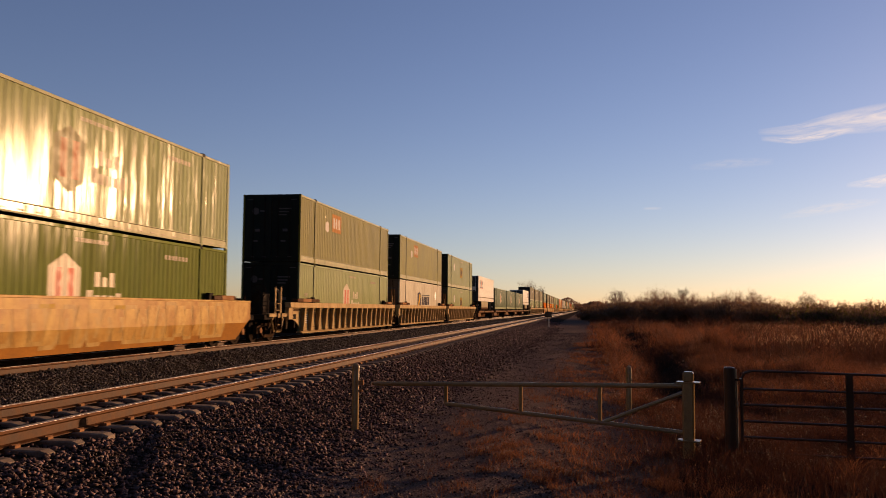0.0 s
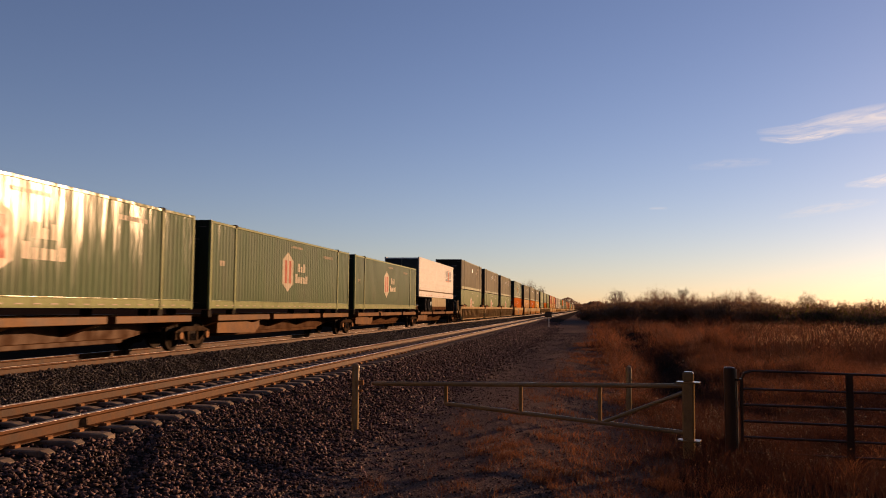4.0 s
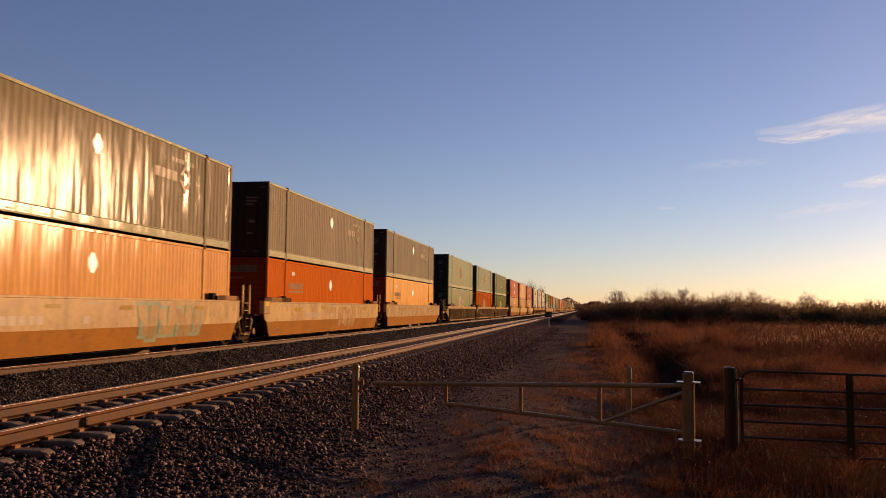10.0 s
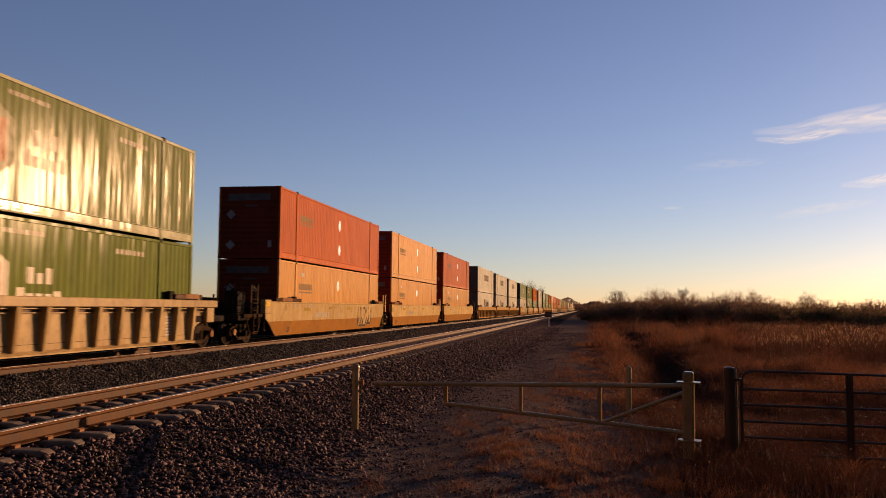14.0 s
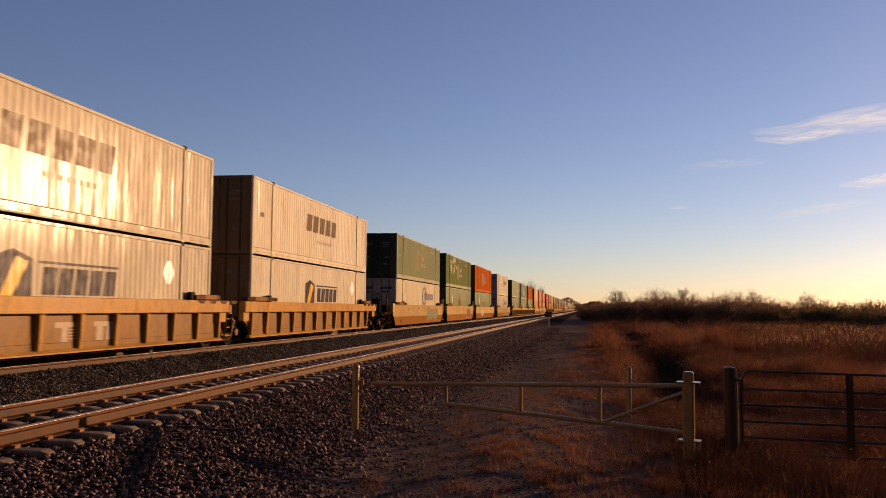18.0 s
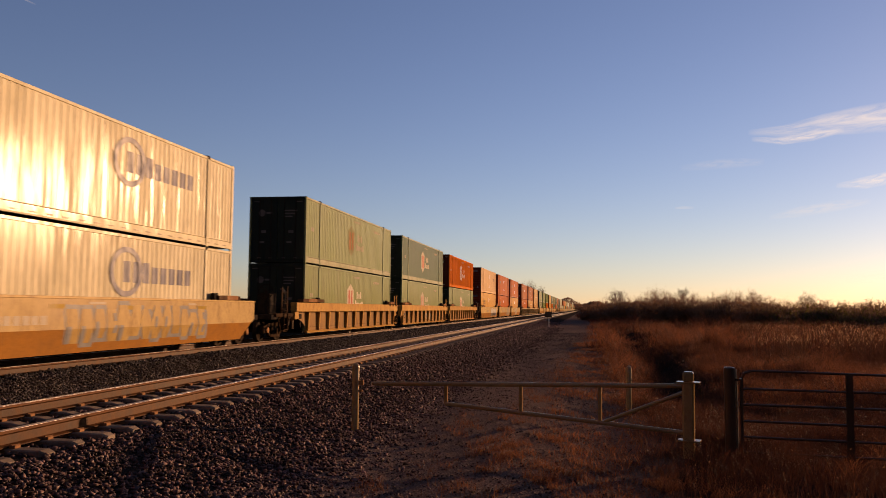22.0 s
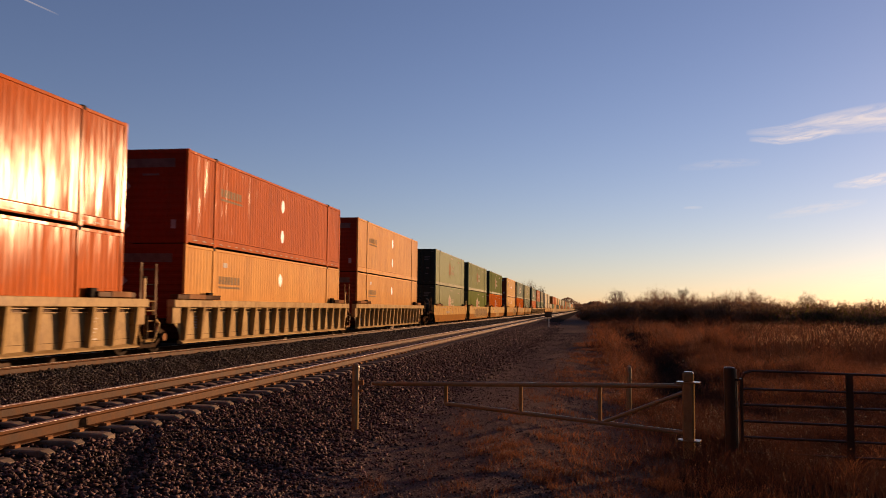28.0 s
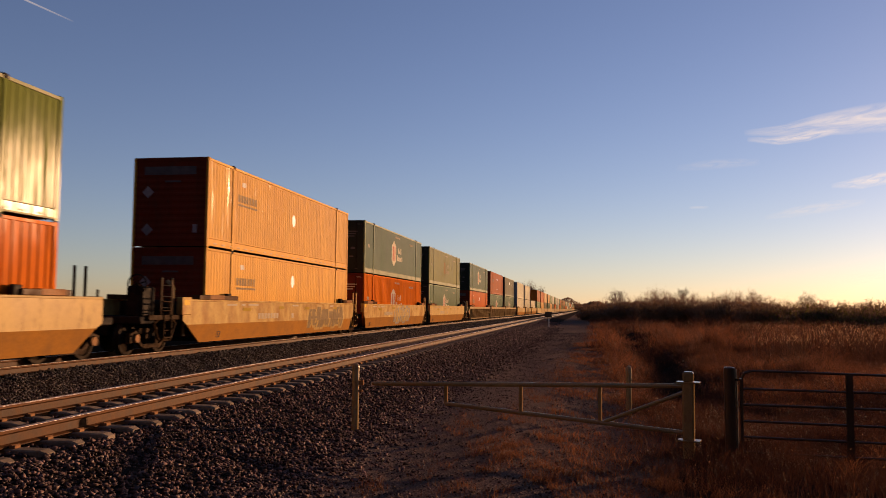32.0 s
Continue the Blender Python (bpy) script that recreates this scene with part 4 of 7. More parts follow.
def cloud_material(name, strength, density, stretch):
    m = bpy.data.materials.new(name)
    m.use_nodes = True
    n, l = m.node_tree.nodes, m.node_tree.links
    n.remove(n["Principled BSDF"])
    tc, mp, fine, sep = n.new("ShaderNodeTexCoord"), n.new("ShaderNodeMapping"), n.new("ShaderNodeTexNoise"), n.new("ShaderNodeSeparateXYZ")
    uv = n.new("ShaderNodeUVMap")
    mp.inputs["Scale"].default_value = (stretch, 3.2, 1.0)
    l.new(uv.outputs[0], mp.inputs["Vector"])
    fine.inputs["Scale"].default_value, fine.inputs["Detail"].default_value, fine.inputs["Roughness"].default_value, fine.inputs["Distortion"].default_value = 1.0, 7, 0.6, 0.6
    l.new(mp.outputs[0], fine.inputs["Vector"])
    l.new(uv.outputs[0], sep.inputs[0])

    def op(kind, a, b=None):
        q = n.new("ShaderNodeMath")
        q.operation = kind
        for i, s in enumerate((a, b)):
            if s is not None:
                if isinstance(s, (int, float)):
                    q.inputs[i].default_value = s
                else:
                    l.new(s, q.inputs[i])
        return q.outputs[0]

    def hump(s):
        return op('MULTIPLY', op('MULTIPLY', s, op('SUBTRACT', 1.0, s)), 4.0)

    edge = op('MULTIPLY', hump(sep.outputs[1]), op('POWER', hump(sep.outputs[0]), 0.6))
    body = op('MAXIMUM', op('MULTIPLY', op('SUBTRACT', fine.outputs["Fac"], 0.30), 2.2), 0.0)
    alpha = op('MINIMUM', op('MULTIPLY', op('MULTIPLY', edge, body), density), 1.0)
    # Warm emission stands in for sunlight on the cloud.
    glow, clear, mix = n.new("ShaderNodeEmission"), n.new("ShaderNodeBsdfTransparent"), n.new("ShaderNodeMixShader")
    glow.inputs["Color"].default_value, glow.inputs["Strength"].default_value = (1.0, 0.92, 0.60, 1), strength
    l.new(alpha, mix.inputs[0])
    l.new(clear.outputs[0], mix.inputs[1])
    l.new(glow.outputs[0], mix.inputs[2])
    l.new(mix.outputs[0], n["Material Output"].inputs["Surface"])
    return m


CIRRUS = cloud_material("bright_cirrus", 0.78, 0.66, 4.0)
CIRRUS_THIN = cloud_material("thin_cirrus", 0.70, 0.28, 6.0)
CIRRUS_FAINT = cloud_material("faint_cirrus", 0.70, 0.16, 6.0)
TRAIL = cloud_material("vapour_trail", 0.75, 1.3, 1.0)
TRAIL_FAINT = cloud_material("faint_vapour_trail", 0.72, 0.30, 1.0)
CIRRUS_MID = cloud_material("soft_cirrus", 0.78, 0.62, 5.0)


def cloud(name, spine, mat, label, far=3200.0, steps=28):
    """A soft ribbon of cloud along a smooth line of (across, up, half width)."""
    pts = np.array(spine, dtype=float)
    u = np.linspace(0, 1, len(pts))
    t = np.linspace(0, 1, steps)
    line = np.stack([np.interp(t, u, pts[:, k]) for k in range(3)], 1)
    verts, faces, uvs = [], [], []
    for i, (a, b, w) in enumerate(line):
        for j in range(7):
            s = j / 6
            verts.append(tuple(sky_dir(a, b + (s - 0.5) * 2 * w) * far))
            uvs.append((t[i], s))
    for i in range(steps - 1):
        for j in range(6):
            faces.append((i * 7 + j, i * 7 + j + 1, i * 7 + j + 8, i * 7 + j + 7))
    me = raw_mesh(name, verts, faces, mat)
    layer = me.uv_layers.new(name="UVMap")
    for loop in me.loops:
        layer.data[loop.index].uv = uvs[loop.vertex_index]
    ob = tagged(new(name, me), label, "cloud", kind="structure")
    ob.location = EYE
    ob.visible_shadow = False
    return ob


clouds = [
    cloud("cirrus_cloud", [(683, 262, 7), (770, 266, 16), (850, 280, 25), (935, 291, 33), (1014, 300, 37), (1150, 325, 40), (1300, 350, 18)], CIRRUS, "bright wispy cirrus streak with its sunlit tone as a glow"),
    cloud("cirrus_cloud", [(690, 247, 6), (760, 244, 10), (830, 254, 11), (900, 270, 8)], CIRRUS, "thin bright cirrus curl under the larger streak"),
    cloud("cirrus_cloud", [(880, 142, 6), (950, 150, 15), (1010, 163, 17), (1100, 186, 10)], CIRRUS_MID, "small bright cirrus wisp"),
    cloud("cirrus_cloud", [(730, 70, 6), (800, 84, 13), (880, 97, 14), (960, 108, 7)], CIRRUS_THIN, "faint cirrus wisp low in the sky"),
    cloud("cirrus_cloud", [(530, 182, 8), (620, 192, 13), (720, 197, 9)], CIRRUS_FAINT, "very faint cirrus veil"),
    cloud("cirrus_cloud", [(900, -70, 10), (1000, -64, 22), (1150, -60, 24), (1300, -60, 10)], CIRRUS_THIN, "pale cirrus band near the horizon"),
]
contrail = cloud("vapour_trail", [(-2200, 1128, 10), (-1400, 768, 6), (-1100, 633, 4), (-833, 513, 2.2)], TRAIL, "thin white vapour trail of a high aircraft", 3400.0, 40)
short_trail = cloud("vapour_trail", [(552, 93, 3), (575, 94, 4), (597, 94, 3)], TRAIL_FAINT, "short faint vapour trail near the horizon", 3300.0, 10)

# ---- the train ----
SPEED = 26.172
BOX_L, BOX_W, BOX_H = 16.15, 2.59, 2.896
LOW_Z, HIGH_Z = 0.345, 3.253
moving = []


def wave_wall(b, side, y0, y1, z0, z1, pitch, depth, flat):
    """A corrugated side wall between two posts."""
    xo, xi = side * (BOX_W / 2 - 0.012), side * (BOX_W / 2 - 0.012 - depth)
    n = max(1, round((y1 - y0) / pitch))
    p = (y1 - y0) / n
    ys = []
    for i in range(n):
        a = y0 + i * p
        ys += [(a, xi), (a + p * (0.5 - flat / 2) * 0.55, xi), (a + p * (0.5 - flat / 2), xo), (a + p * (0.5 + flat / 2), xo), (a + p - p * (0.5 - flat / 2) * 0.55, xi)]
    ys.append((y1, xi))
    v = [(x, y, z) for y, x in ys for z in (z0, z1)]
    f = [(2 * i, 2 * i + 2, 2 * i + 3, 2 * i + 1)[::side] for i in range(len(ys) - 1)]
    b.add(v, f)


RIBS = {"fine": (0.255, 0.011, 0.46), "deep": (0.285, 0.023, 0.42), "shallow": (0.22, 0.009, 0.5), "coarse": (0.62, 0.030, 0.86)}
shared = {}


POSTS = (0.16, 1.90, 2.06, 14.09, 14.25, 15.99)


def side_wall(rib, side):
    def make():
        b = Build(True)
        pitch, depth, flat = RIBS[rib]
        for a in (0, 2, 4):
            wave_wall(b, side, POSTS[a], POSTS[a + 1], 0.295, 2.80, pitch, depth, flat)
        b.box(min(side * 1.18, side * 1.20), max(side * 1.18, side * 1.20), 0.12, BOX_L - 0.12, 0.19, 2.81)
        return b
    return shared_part(("side_wall", rib, side), make)


def whole_shell():
    """All walls of a far container in one."""
    def make():
        b = Build(True)
        for side in (-1, 1):
            for a in (0, 2, 4):
                wave_wall(b, side, POSTS[a], POSTS[a + 1], 0.20, 2.80, *RIBS["fine"])
        h = BOX_W / 2 - 0.05
        b.box(-h, h, 0.06, BOX_L - 0.06, 0.12, 2.85)
        b.box(-W2, W2, 0, 0.12, 0, BOX_H).box(-W2, W2, BOX_L - 0.12, BOX_L, 0, BOX_H).box(-W2, W2, 0.1, BOX_L - 0.1, 2.8, 2.88).box(-W2, W2, 0.1, BOX_L - 0.1, 0.02, 0.21)
        return b
    return shared_part("shell", make)


def shared_part(key, make, smooth=False):
    if key not in shared:
        shared[key] = make().mesh(key if isinstance(key, str) else key[0], smooth)
    return shared[key]


W2 = BOX_W / 2


def corner_post(x, y):
    return lambda: Build().cbox(x - 0.08 if x > 0 else x, x if x > 0 else x + 0.08, y, y + 0.16, 0.0, BOX_H, 0.012)


def mid_post(side, y):
    return lambda: Build().cbox(min(side * (W2 - 0.06), side * (W2 + 0.012)), max(side * (W2 - 0.06), side * (W2 + 0.012)), y, y + 0.14, 0.05, BOX_H + 0.012, 0.008)


def rail_long(side, z0, z1, out):
    return lambda: Build().cbox(min(side * (W2 - 0.06), side * (W2 + out)), max(side * (W2 - 0.06), side * (W2 + out)), 0.1, BOX_L - 0.1, z0, z1, 0.008)


def bottom_rail(side):
    """Deep lower rail with a shadow groove under the corrugations."""
    def q(x, z):
        return (side * (W2 + x), z)
    return lambda: Build().prism([q(-0.06, 0.040), q(0.004, 0.040), q(0.006, 0.070), q(-0.006, 0.080), q(-0.004, 0.252), q(-0.035, 0.258), q(-0.035, 0.276), q(0.006, 0.280), q(0.004, 0.296), q(-0.06, 0.300)], "y", 0.1, BOX_L - 0.1)


def casting(x, y, z):
    return lambda: Build().cbox(x - 0.09, x + 0.09, y - 0.09, y + 0.09, z - 0.06, z + 0.06, 0.012)


WALL_NOW = ["fine"]


def wall_x(y):
    """How far out the corrugated side stands at a place along it."""
    pitch, depth, flat = RIBS[WALL_NOW[0]]
    for a in (0, 2, 4):
        y0, y1 = POSTS[a], POSTS[a + 1]
        if y0 <= y <= y1:
            p = (y1 - y0) / max(1, round((y1 - y0) / pitch))
            t = abs(((y - y0) % p) / p - 0.5)
            return W2 - 0.012 - depth * min(1.0, max(0.0, (t - flat / 2) / ((0.5 - flat / 2) * 0.45)))
    return W2


def painted(points, lift=0.003, b=None):
    """A painted shape that follows the corrugations of the lit side: a convex (y, z) outline."""
    b = b or Build(True)
    pitch, depth, flat = RIBS[WALL_NOW[0]]
    lo, hi = min(q[0] for q in points), max(q[0] for q in points)
    cuts = {lo, hi} | {q[0] for q in points}
    for a in (0, 2, 4):
        y0, y1 = POSTS[a], POSTS[a + 1]
        n = max(1, round((y1 - y0) / pitch))
        p = (y1 - y0) / n
        for k in range(n):
            cuts |= {y0 + (k + e) * p for e in (0.0, (0.5 - flat / 2) * 0.55, 0.5 - flat / 2, 0.5 + flat / 2, 1 - (0.5 - flat / 2) * 0.55)}
    cuts = sorted(c for c in cuts if lo <= c <= hi)

    def span(y):
        zs = []
        for (ya, za), (yb, zb) in zip(points, points[1:] + points[:1]):
            if min(ya, yb) - 1e-9 <= y <= max(ya, yb) + 1e-9:
                zs += [za, zb] if abs(yb - ya) < 1e-9 else [za + (zb - za) * (y - ya) / (yb - ya)]
        return min(zs), max(zs)
    for ya, yb in zip(cuts, cuts[1:]):
        if yb - ya < 1e-4:
            continue
        (a0, a1), (b0, b1) = span(ya + 1e-6), span(yb - 1e-6)
        xa, xb = wall_x(ya) + lift, wall_x(yb) + lift
        b.add([(xa, ya, a0), (xb, yb, b0), (xb, yb, b1), (xa, ya, a1)], [(0, 1, 2, 3)])
    return b


def side_patch(points):
    return painted(list(points))


def rect(y0, y1, z0, z1):
    return [(y0, z0), (y1, z0), (y1, z1), (y0, z1)]


def hexagon(y, z, w, h):
    return [(y - w / 2, z - h * 0.30), (y, z - h / 2), (y + w / 2, z - h * 0.30), (y + w / 2, z + h * 0.30), (y, z + h / 2), (y - w / 2, z + h * 0.30)]


def pointed(y, z, w, h):
    return [(y - w / 2, z - h * 0.13), (y - w * 0.16, z - h / 2), (y + w * 0.16, z - h / 2), (y + w / 2, z - h * 0.13), (y + w / 2, z + h * 0.13), (y + w * 0.16, z + h / 2), (y - w * 0.16, z + h / 2), (y - w / 2, z + h * 0.13)]


def bars(y0, z0, heights, w, gap, slant=0.0):
    """A row of upright bars that stands for lettering."""
    b = Build(True)
    for i, h in enumerate(heights):
        a = y0 + i * (w + gap)
        painted([(a, z0), (a + w, z0), (a + w + slant * h, z0 + h), (a + slant * h, z0 + h)], 0.0032, b)
    return b


def decals(body, style, level, rib):
    """Painted shapes on the side of a container."""
    WALL_NOW[0] = rib

    def put(key, make, mat, label=""):
        ob = part(key[0], shared_part((*key, WALL_NOW[0]), make), mat, body, label)
        if "code" in key[0] or "name" in key[0] or "lettering" in key[0] or "frame" in key[0]:
            ob["kind"] = "stuff"

    if style in ("shield", "plain_shield"):
        cz = 1.52 if level != "low" else 1.42
        faded = level == "top" and style == "shield"
        put(("shield", cz), lambda: side_patch(hexagon(7.22, cz, 1.22, 1.60)), BLEACHED if faded else MARK_SOFT, "bleached pale pointed shield" if faded else "white pointed shield")
        for k, a in enumerate((6.86, 7.34)):
            put(("emblem_bar", cz, k), lambda: painted(rect(a, a + 0.24, cz - 0.46, cz + 0.46), 0.006), MARK_PINK if faded else MARK_RED, "faded bar")
        put(("lettering_upper", cz), lambda: bars(8.45, cz + 0.05, (0.36, 0.24, 0.36), 0.22, 0.10), MARK_PALE if faded else MARK_SOFT, "pale lettering bars")
        put(("lettering_lower", cz), lambda: bars(8.12, cz - 0.42, (0.38, 0.26, 0.26, 0.26, 0.32), 0.24, 0.08), MARK_PALE if faded else MARK_SOFT, "pale lettering bars")
        put(("unit_code",), lambda: bars(11.9, 2.34, (0.13,) * 7, 0.14, 0.07), MARK_PALE)
        put(("side_code",), lambda: bars(7.6, 2.52, (0.10,) * 8, 0.12, 0.06), MARK_PALE)
        put(("end_code",), lambda: bars(0.75, 1.45, (0.17,) * 2, 0.16, 0.06), MARK_PALE)
    elif style == "block_upper":
        for k in range(5):
            put(("letter_bar", k), lambda: bars(6.0 + k * 0.90, 1.42, (0.74,), 0.70, 0.0, 0.16), MARK_BROWN, "dark slanted lettering bar")
        put(("name_line",), lambda: bars(7.5, 0.95, (0.14,) * 8, 0.17, 0.11), MARK_PALE)
        put(("end_code",), lambda: bars(15.0, 0.7, (0.2,) * 2, 0.15, 0.05), MARK_DARK)
    elif style == "block_lower":
        put(("crest",), lambda: side_patch([(6.0, 0.95), (6.65, 0.62), (7.3, 0.95), (7.3, 2.02), (6.65, 2.2), (6.0, 2.02)]), MARK_DARK, "dark crest")
        put(("crest_band",), lambda: painted([(6.15, 0.95), (6.45, 0.85), (7.15, 1.95), (6.75, 2.05)], 0.006), MARK_YELLOW)
        put(("name_frame",), lambda: painted(rect(7.5, 10.75, 1.10, 1.16), 0.0034, painted(rect(7.5, 10.75, 1.93, 1.99), 0.0034)), MARK_DARK)
        for k in range(5):
            put(("letter_bar_small", k), lambda: bars(7.62 + k * 0.61, 1.24, (0.62,), 0.51, 0.0, 0.14), MARK_DARK, "dark slanted lettering bar")
        put(("round_patch",), lambda: side_patch(pointed(13.4, 1.98, 0.62, 0.66)), DIAMOND)
    elif style == "square":
        put(("square_patch",), lambda: side_patch(rect(7.5, 8.95, 1.05, 2.03)), YELLOW_MARK, "yellow square")
        put(("square_lettering",), lambda: bars(7.66, 1.3, (0.5, 0.5, 0.5), 0.26, 0.15), MARK_DARK)
        put(("diamond", "e"), lambda: side_patch(hexagon(3.85, 1.88, 0.55, 0.75)), MARK_WHITE)
        put(("side_code",), lambda: bars(7.6, 2.52, (0.10,) * 8, 0.12, 0.06), MARK_PALE)
    elif style == "orange_square":
        put(("orange_patch",), lambda: side_patch(rect(4.55, 6.05, 1.70, 2.55)), ORANGE_MARK, "faded orange square")
        put(("square_lettering", "o"), lambda: bars(4.75, 1.88, (0.5, 0.5, 0.5), 0.24, 0.18), MARK_WHITE)
        put(("diamond", "o"), lambda: side_patch(hexagon(3.8, 1.86, 0.5, 0.55)), MARK_WHITE)
    elif style == "ring":
        put(("ring",), lambda: Build(True).add([(W2 + 0.004, 9.5 + r * 0.80 * math.cos(a * 0.2618), 1.90 + r * 0.66 * math.sin(a * 0.2618)) for r in (1.0, 0.78) for a in range(24)], [(a, (a + 1) % 24, 24 + (a + 1) % 24, 24 + a) for a in range(24)]), MARK_FADED, "faded blue-grey ring")
        for k in range(8):
            put(("letter_bar_ring", k), lambda: bars(9.35 + k * 0.49, 1.62, (0.56 if k < 3 else 0.46,), 0.36, 0.0), MARK_FADED, "faded blue-grey lettering bar")
        put(("side_patch",), lambda: side_patch(hexagon(2.75, 1.75, 0.55, 0.7)), MARK_WHITE)
    elif style in ("diamond", "diamond_far"):
        put(("diamond", level), lambda: side_patch(pointed(8.1, 2.05 if level == "low" else 1.64, 0.37, 0.50)), DIAMOND, "bright white diamond patch")
        y = 2.4 if style == "diamond" else 12.2
        put(("underlined_name", y), lambda: painted(rect(y, y + 1.75, 1.60, 1.67), 0.0032, bars(y, 1.74, (0.26,) * 7, 0.19, 0.06)), MARK_TAN, "dark lettering bars with an underline")
        put(("small_plate",), lambda: side_patch(rect(2.75, 3.05, 2.3, 2.46)), MARK_WHITE)
    elif style in ("two_diamonds", "two_diamonds_far"):
        put(("diamond", "a"), lambda: side_patch(pointed(8.22, 0.88, 0.37, 0.48)), DIAMOND, "bright white diamond patch")
        put(("diamond", "b"), lambda: side_patch(pointed(8.22, 2.08, 0.37, 0.50)), DIAMOND, "bright white diamond patch")
        y = 2.4 if style == "two_diamonds" else 12.2
        put(("underlined_name", y), lambda: painted(rect(y, y + 1.75, 1.60, 1.67), 0.0032, bars(y, 1.74, (0.26,) * 7, 0.19, 0.06)), MARK_TAN, "dark lettering bars with an underline")
    elif style == "chevron":
        put(("diamond", "c"), lambda: side_patch(pointed(8.13, 2.10, 0.38, 0.50)), DIAMOND, "bright white diamond patch")
        for k, up in enumerate((-1, 1)):
            put(("chevron", k), lambda: Build().prism([(12.4, 1.92 + up * 0.08), (12.75, 1.92 + up * 0.45), (13.1, 1.92 + up * 0.08), (12.93, 1.92 + up * 0.08), (12.75, 1.92 + up * 0.28), (12.57, 1.92 + up * 0.08)], "x", W2 - 0.01, W2 + 0.005), MARK_PALE, "pale chevron")
        put(("name_block_tiny",), lambda: bars(10.95, 1.78, (0.28, 0.28, 0.28, 0.28), 0.26, 0.08), MARK_PALE)
        put(("unit_code",), lambda: bars(11.9, 2.34, (0.13,) * 7, 0.14, 0.07), MARK_PALE)


DOOR_MARKS = {"shield": MARK_SOFT, "plain_shield": MARK_SOFT, "chevron": MARK_SOFT, "square": MARK_SOFT, "orange_square": MARK_SOFT, "block_upper": MARK_DARK, "block_lower": MARK_DARK, "ring": MARK_BLUE}


def door_end(body, mat, style):
    """The end that leads: two doors with lock rods, or a plain ribbed end with placards."""
    if "diamond" in style:
        def ribs():
            line = [(0.06, 0.14), (0.03, 0.14)]
            for k in range(12):
                z = 0.20 + 0.205 * k
                line += [(0.03, z), (0.012, z + 0.03), (0.012, z + 0.10), (0.03, z + 0.13)]
            return Build().prism(line + [(0.03, 2.76), (0.06, 2.76)], "x", -1.20, 1.20)
        panel = part("ribbed_end", shared_part("ribbed_end", ribs), mat, body, "ribbed end panel, shade darkened into its paint")
        part("name_band", shared_part("name_band", lambda: Build().box(-0.92, 0.86, 0.004, 0.0115, 2.33, 2.60).box(-0.2, 0.35, 0.004, 0.0115, 2.08, 2.14)), MARK_DARK, panel, "dark band with worn lettering")

        if style != "diamond_far":
            for cz in (1.77, 0.55):
                part("diamond_placard", shared_part(("diamond_placard", cz), lambda: Build().prism([(-0.78, cz - 0.20), (-0.58, cz), (-0.78, cz + 0.20), (-0.98, cz)], "y", 0.004, 0.0115)), MARK_FADED, panel, "worn white diamond placard")
            part("small_placard", shared_part("small_placard", lambda: Build().box(0.79, 0.94, 0.004, 0.0115, 0.45, 0.72)), MARK_FADED, panel, "worn white placard")
        return
    for side in (-1, 1):
        leaf = part("door", shared_part(("door", side), lambda: Build().cbox(min(side * 0.012, side * 1.20), max(side * 0.012, side * 1.20), 0.012, 0.06, 0.14, 2.76, 0.01)), mat, body, "" if mat.name not in [d.name for d in DOORS.values()] else "door leaf, shade darkened into its paint")
        for px in (0.30, 0.82):
            part("lock_rod", shared_part(("lock_rod", side * px), lambda: Build().tube((side * px, 0.0, 0.10), (side * px, 0.0, 2.80), 0.02, 6)), BLACK_STEEL, leaf)
        if style in DOOR_MARKS:
            # Marks on green and grey doors are dimmed for the shade there.
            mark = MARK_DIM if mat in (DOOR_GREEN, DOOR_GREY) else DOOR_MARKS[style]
            kind = "emblem" if style in ("shield", "plain_shield", "square", "orange_square", "chevron") else "lines"
            part("door_lettering", shared_part(("door_lettering", side, kind), lambda: door_marks(side, kind)), mark, leaf)["kind"] = "stuff"


def door_marks(side, kind):
    """Small painted marks on one door leaf."""
    b, x = Build(), side * 0.62

    def lozenge(cx, cz, r, n=4):
        b.prism([(cx + r * math.cos(6.2832 * k / n), cz + r * math.sin(6.2832 * k / n)) for k in range(n)], "y", 0.004, 0.012)
    if kind == "emblem":
        if side < 0:
            lozenge(x - 0.1, 2.18, 0.16, 8)
            b.box(x + 0.1, x + 0.34, 0.004, 0.012, 2.14, 2.22)
        else:
            for k in range(3):
                b.box(x - 0.3, x + 0.25 - 0.1 * k, 0.004, 0.012, 2.25 - 0.13 * k, 2.31 - 0.13 * k)
        b.box(side * 0.98 - 0.13, side * 0.98 + 0.13, 0.004, 0.012, 2.66, 2.69)
        for k in range(2):
            b.box(side * (0.30 + 0.52 * k) - 0.07, side * (0.30 + 0.52 * k) + 0.07, 0.002, 0.012, 0.20, 0.235)
        b.box(x - 0.12, x + 0.1, 0.004, 0.012, 1.30, 1.42)
        b.box(x - 0.2, x + 0.02, 0.004, 0.012, 0.86, 0.94)
    else:
        b.box(x - 0.36, x + 0.36, 0.004, 0.012, 2.2, 2.36).box(x - 0.30, x + 0.2, 0.004, 0.012, 1.98, 2.07).box(x - 0.1, x + 0.12, 0.004, 0.012, 0.85, 1.02)
    return b




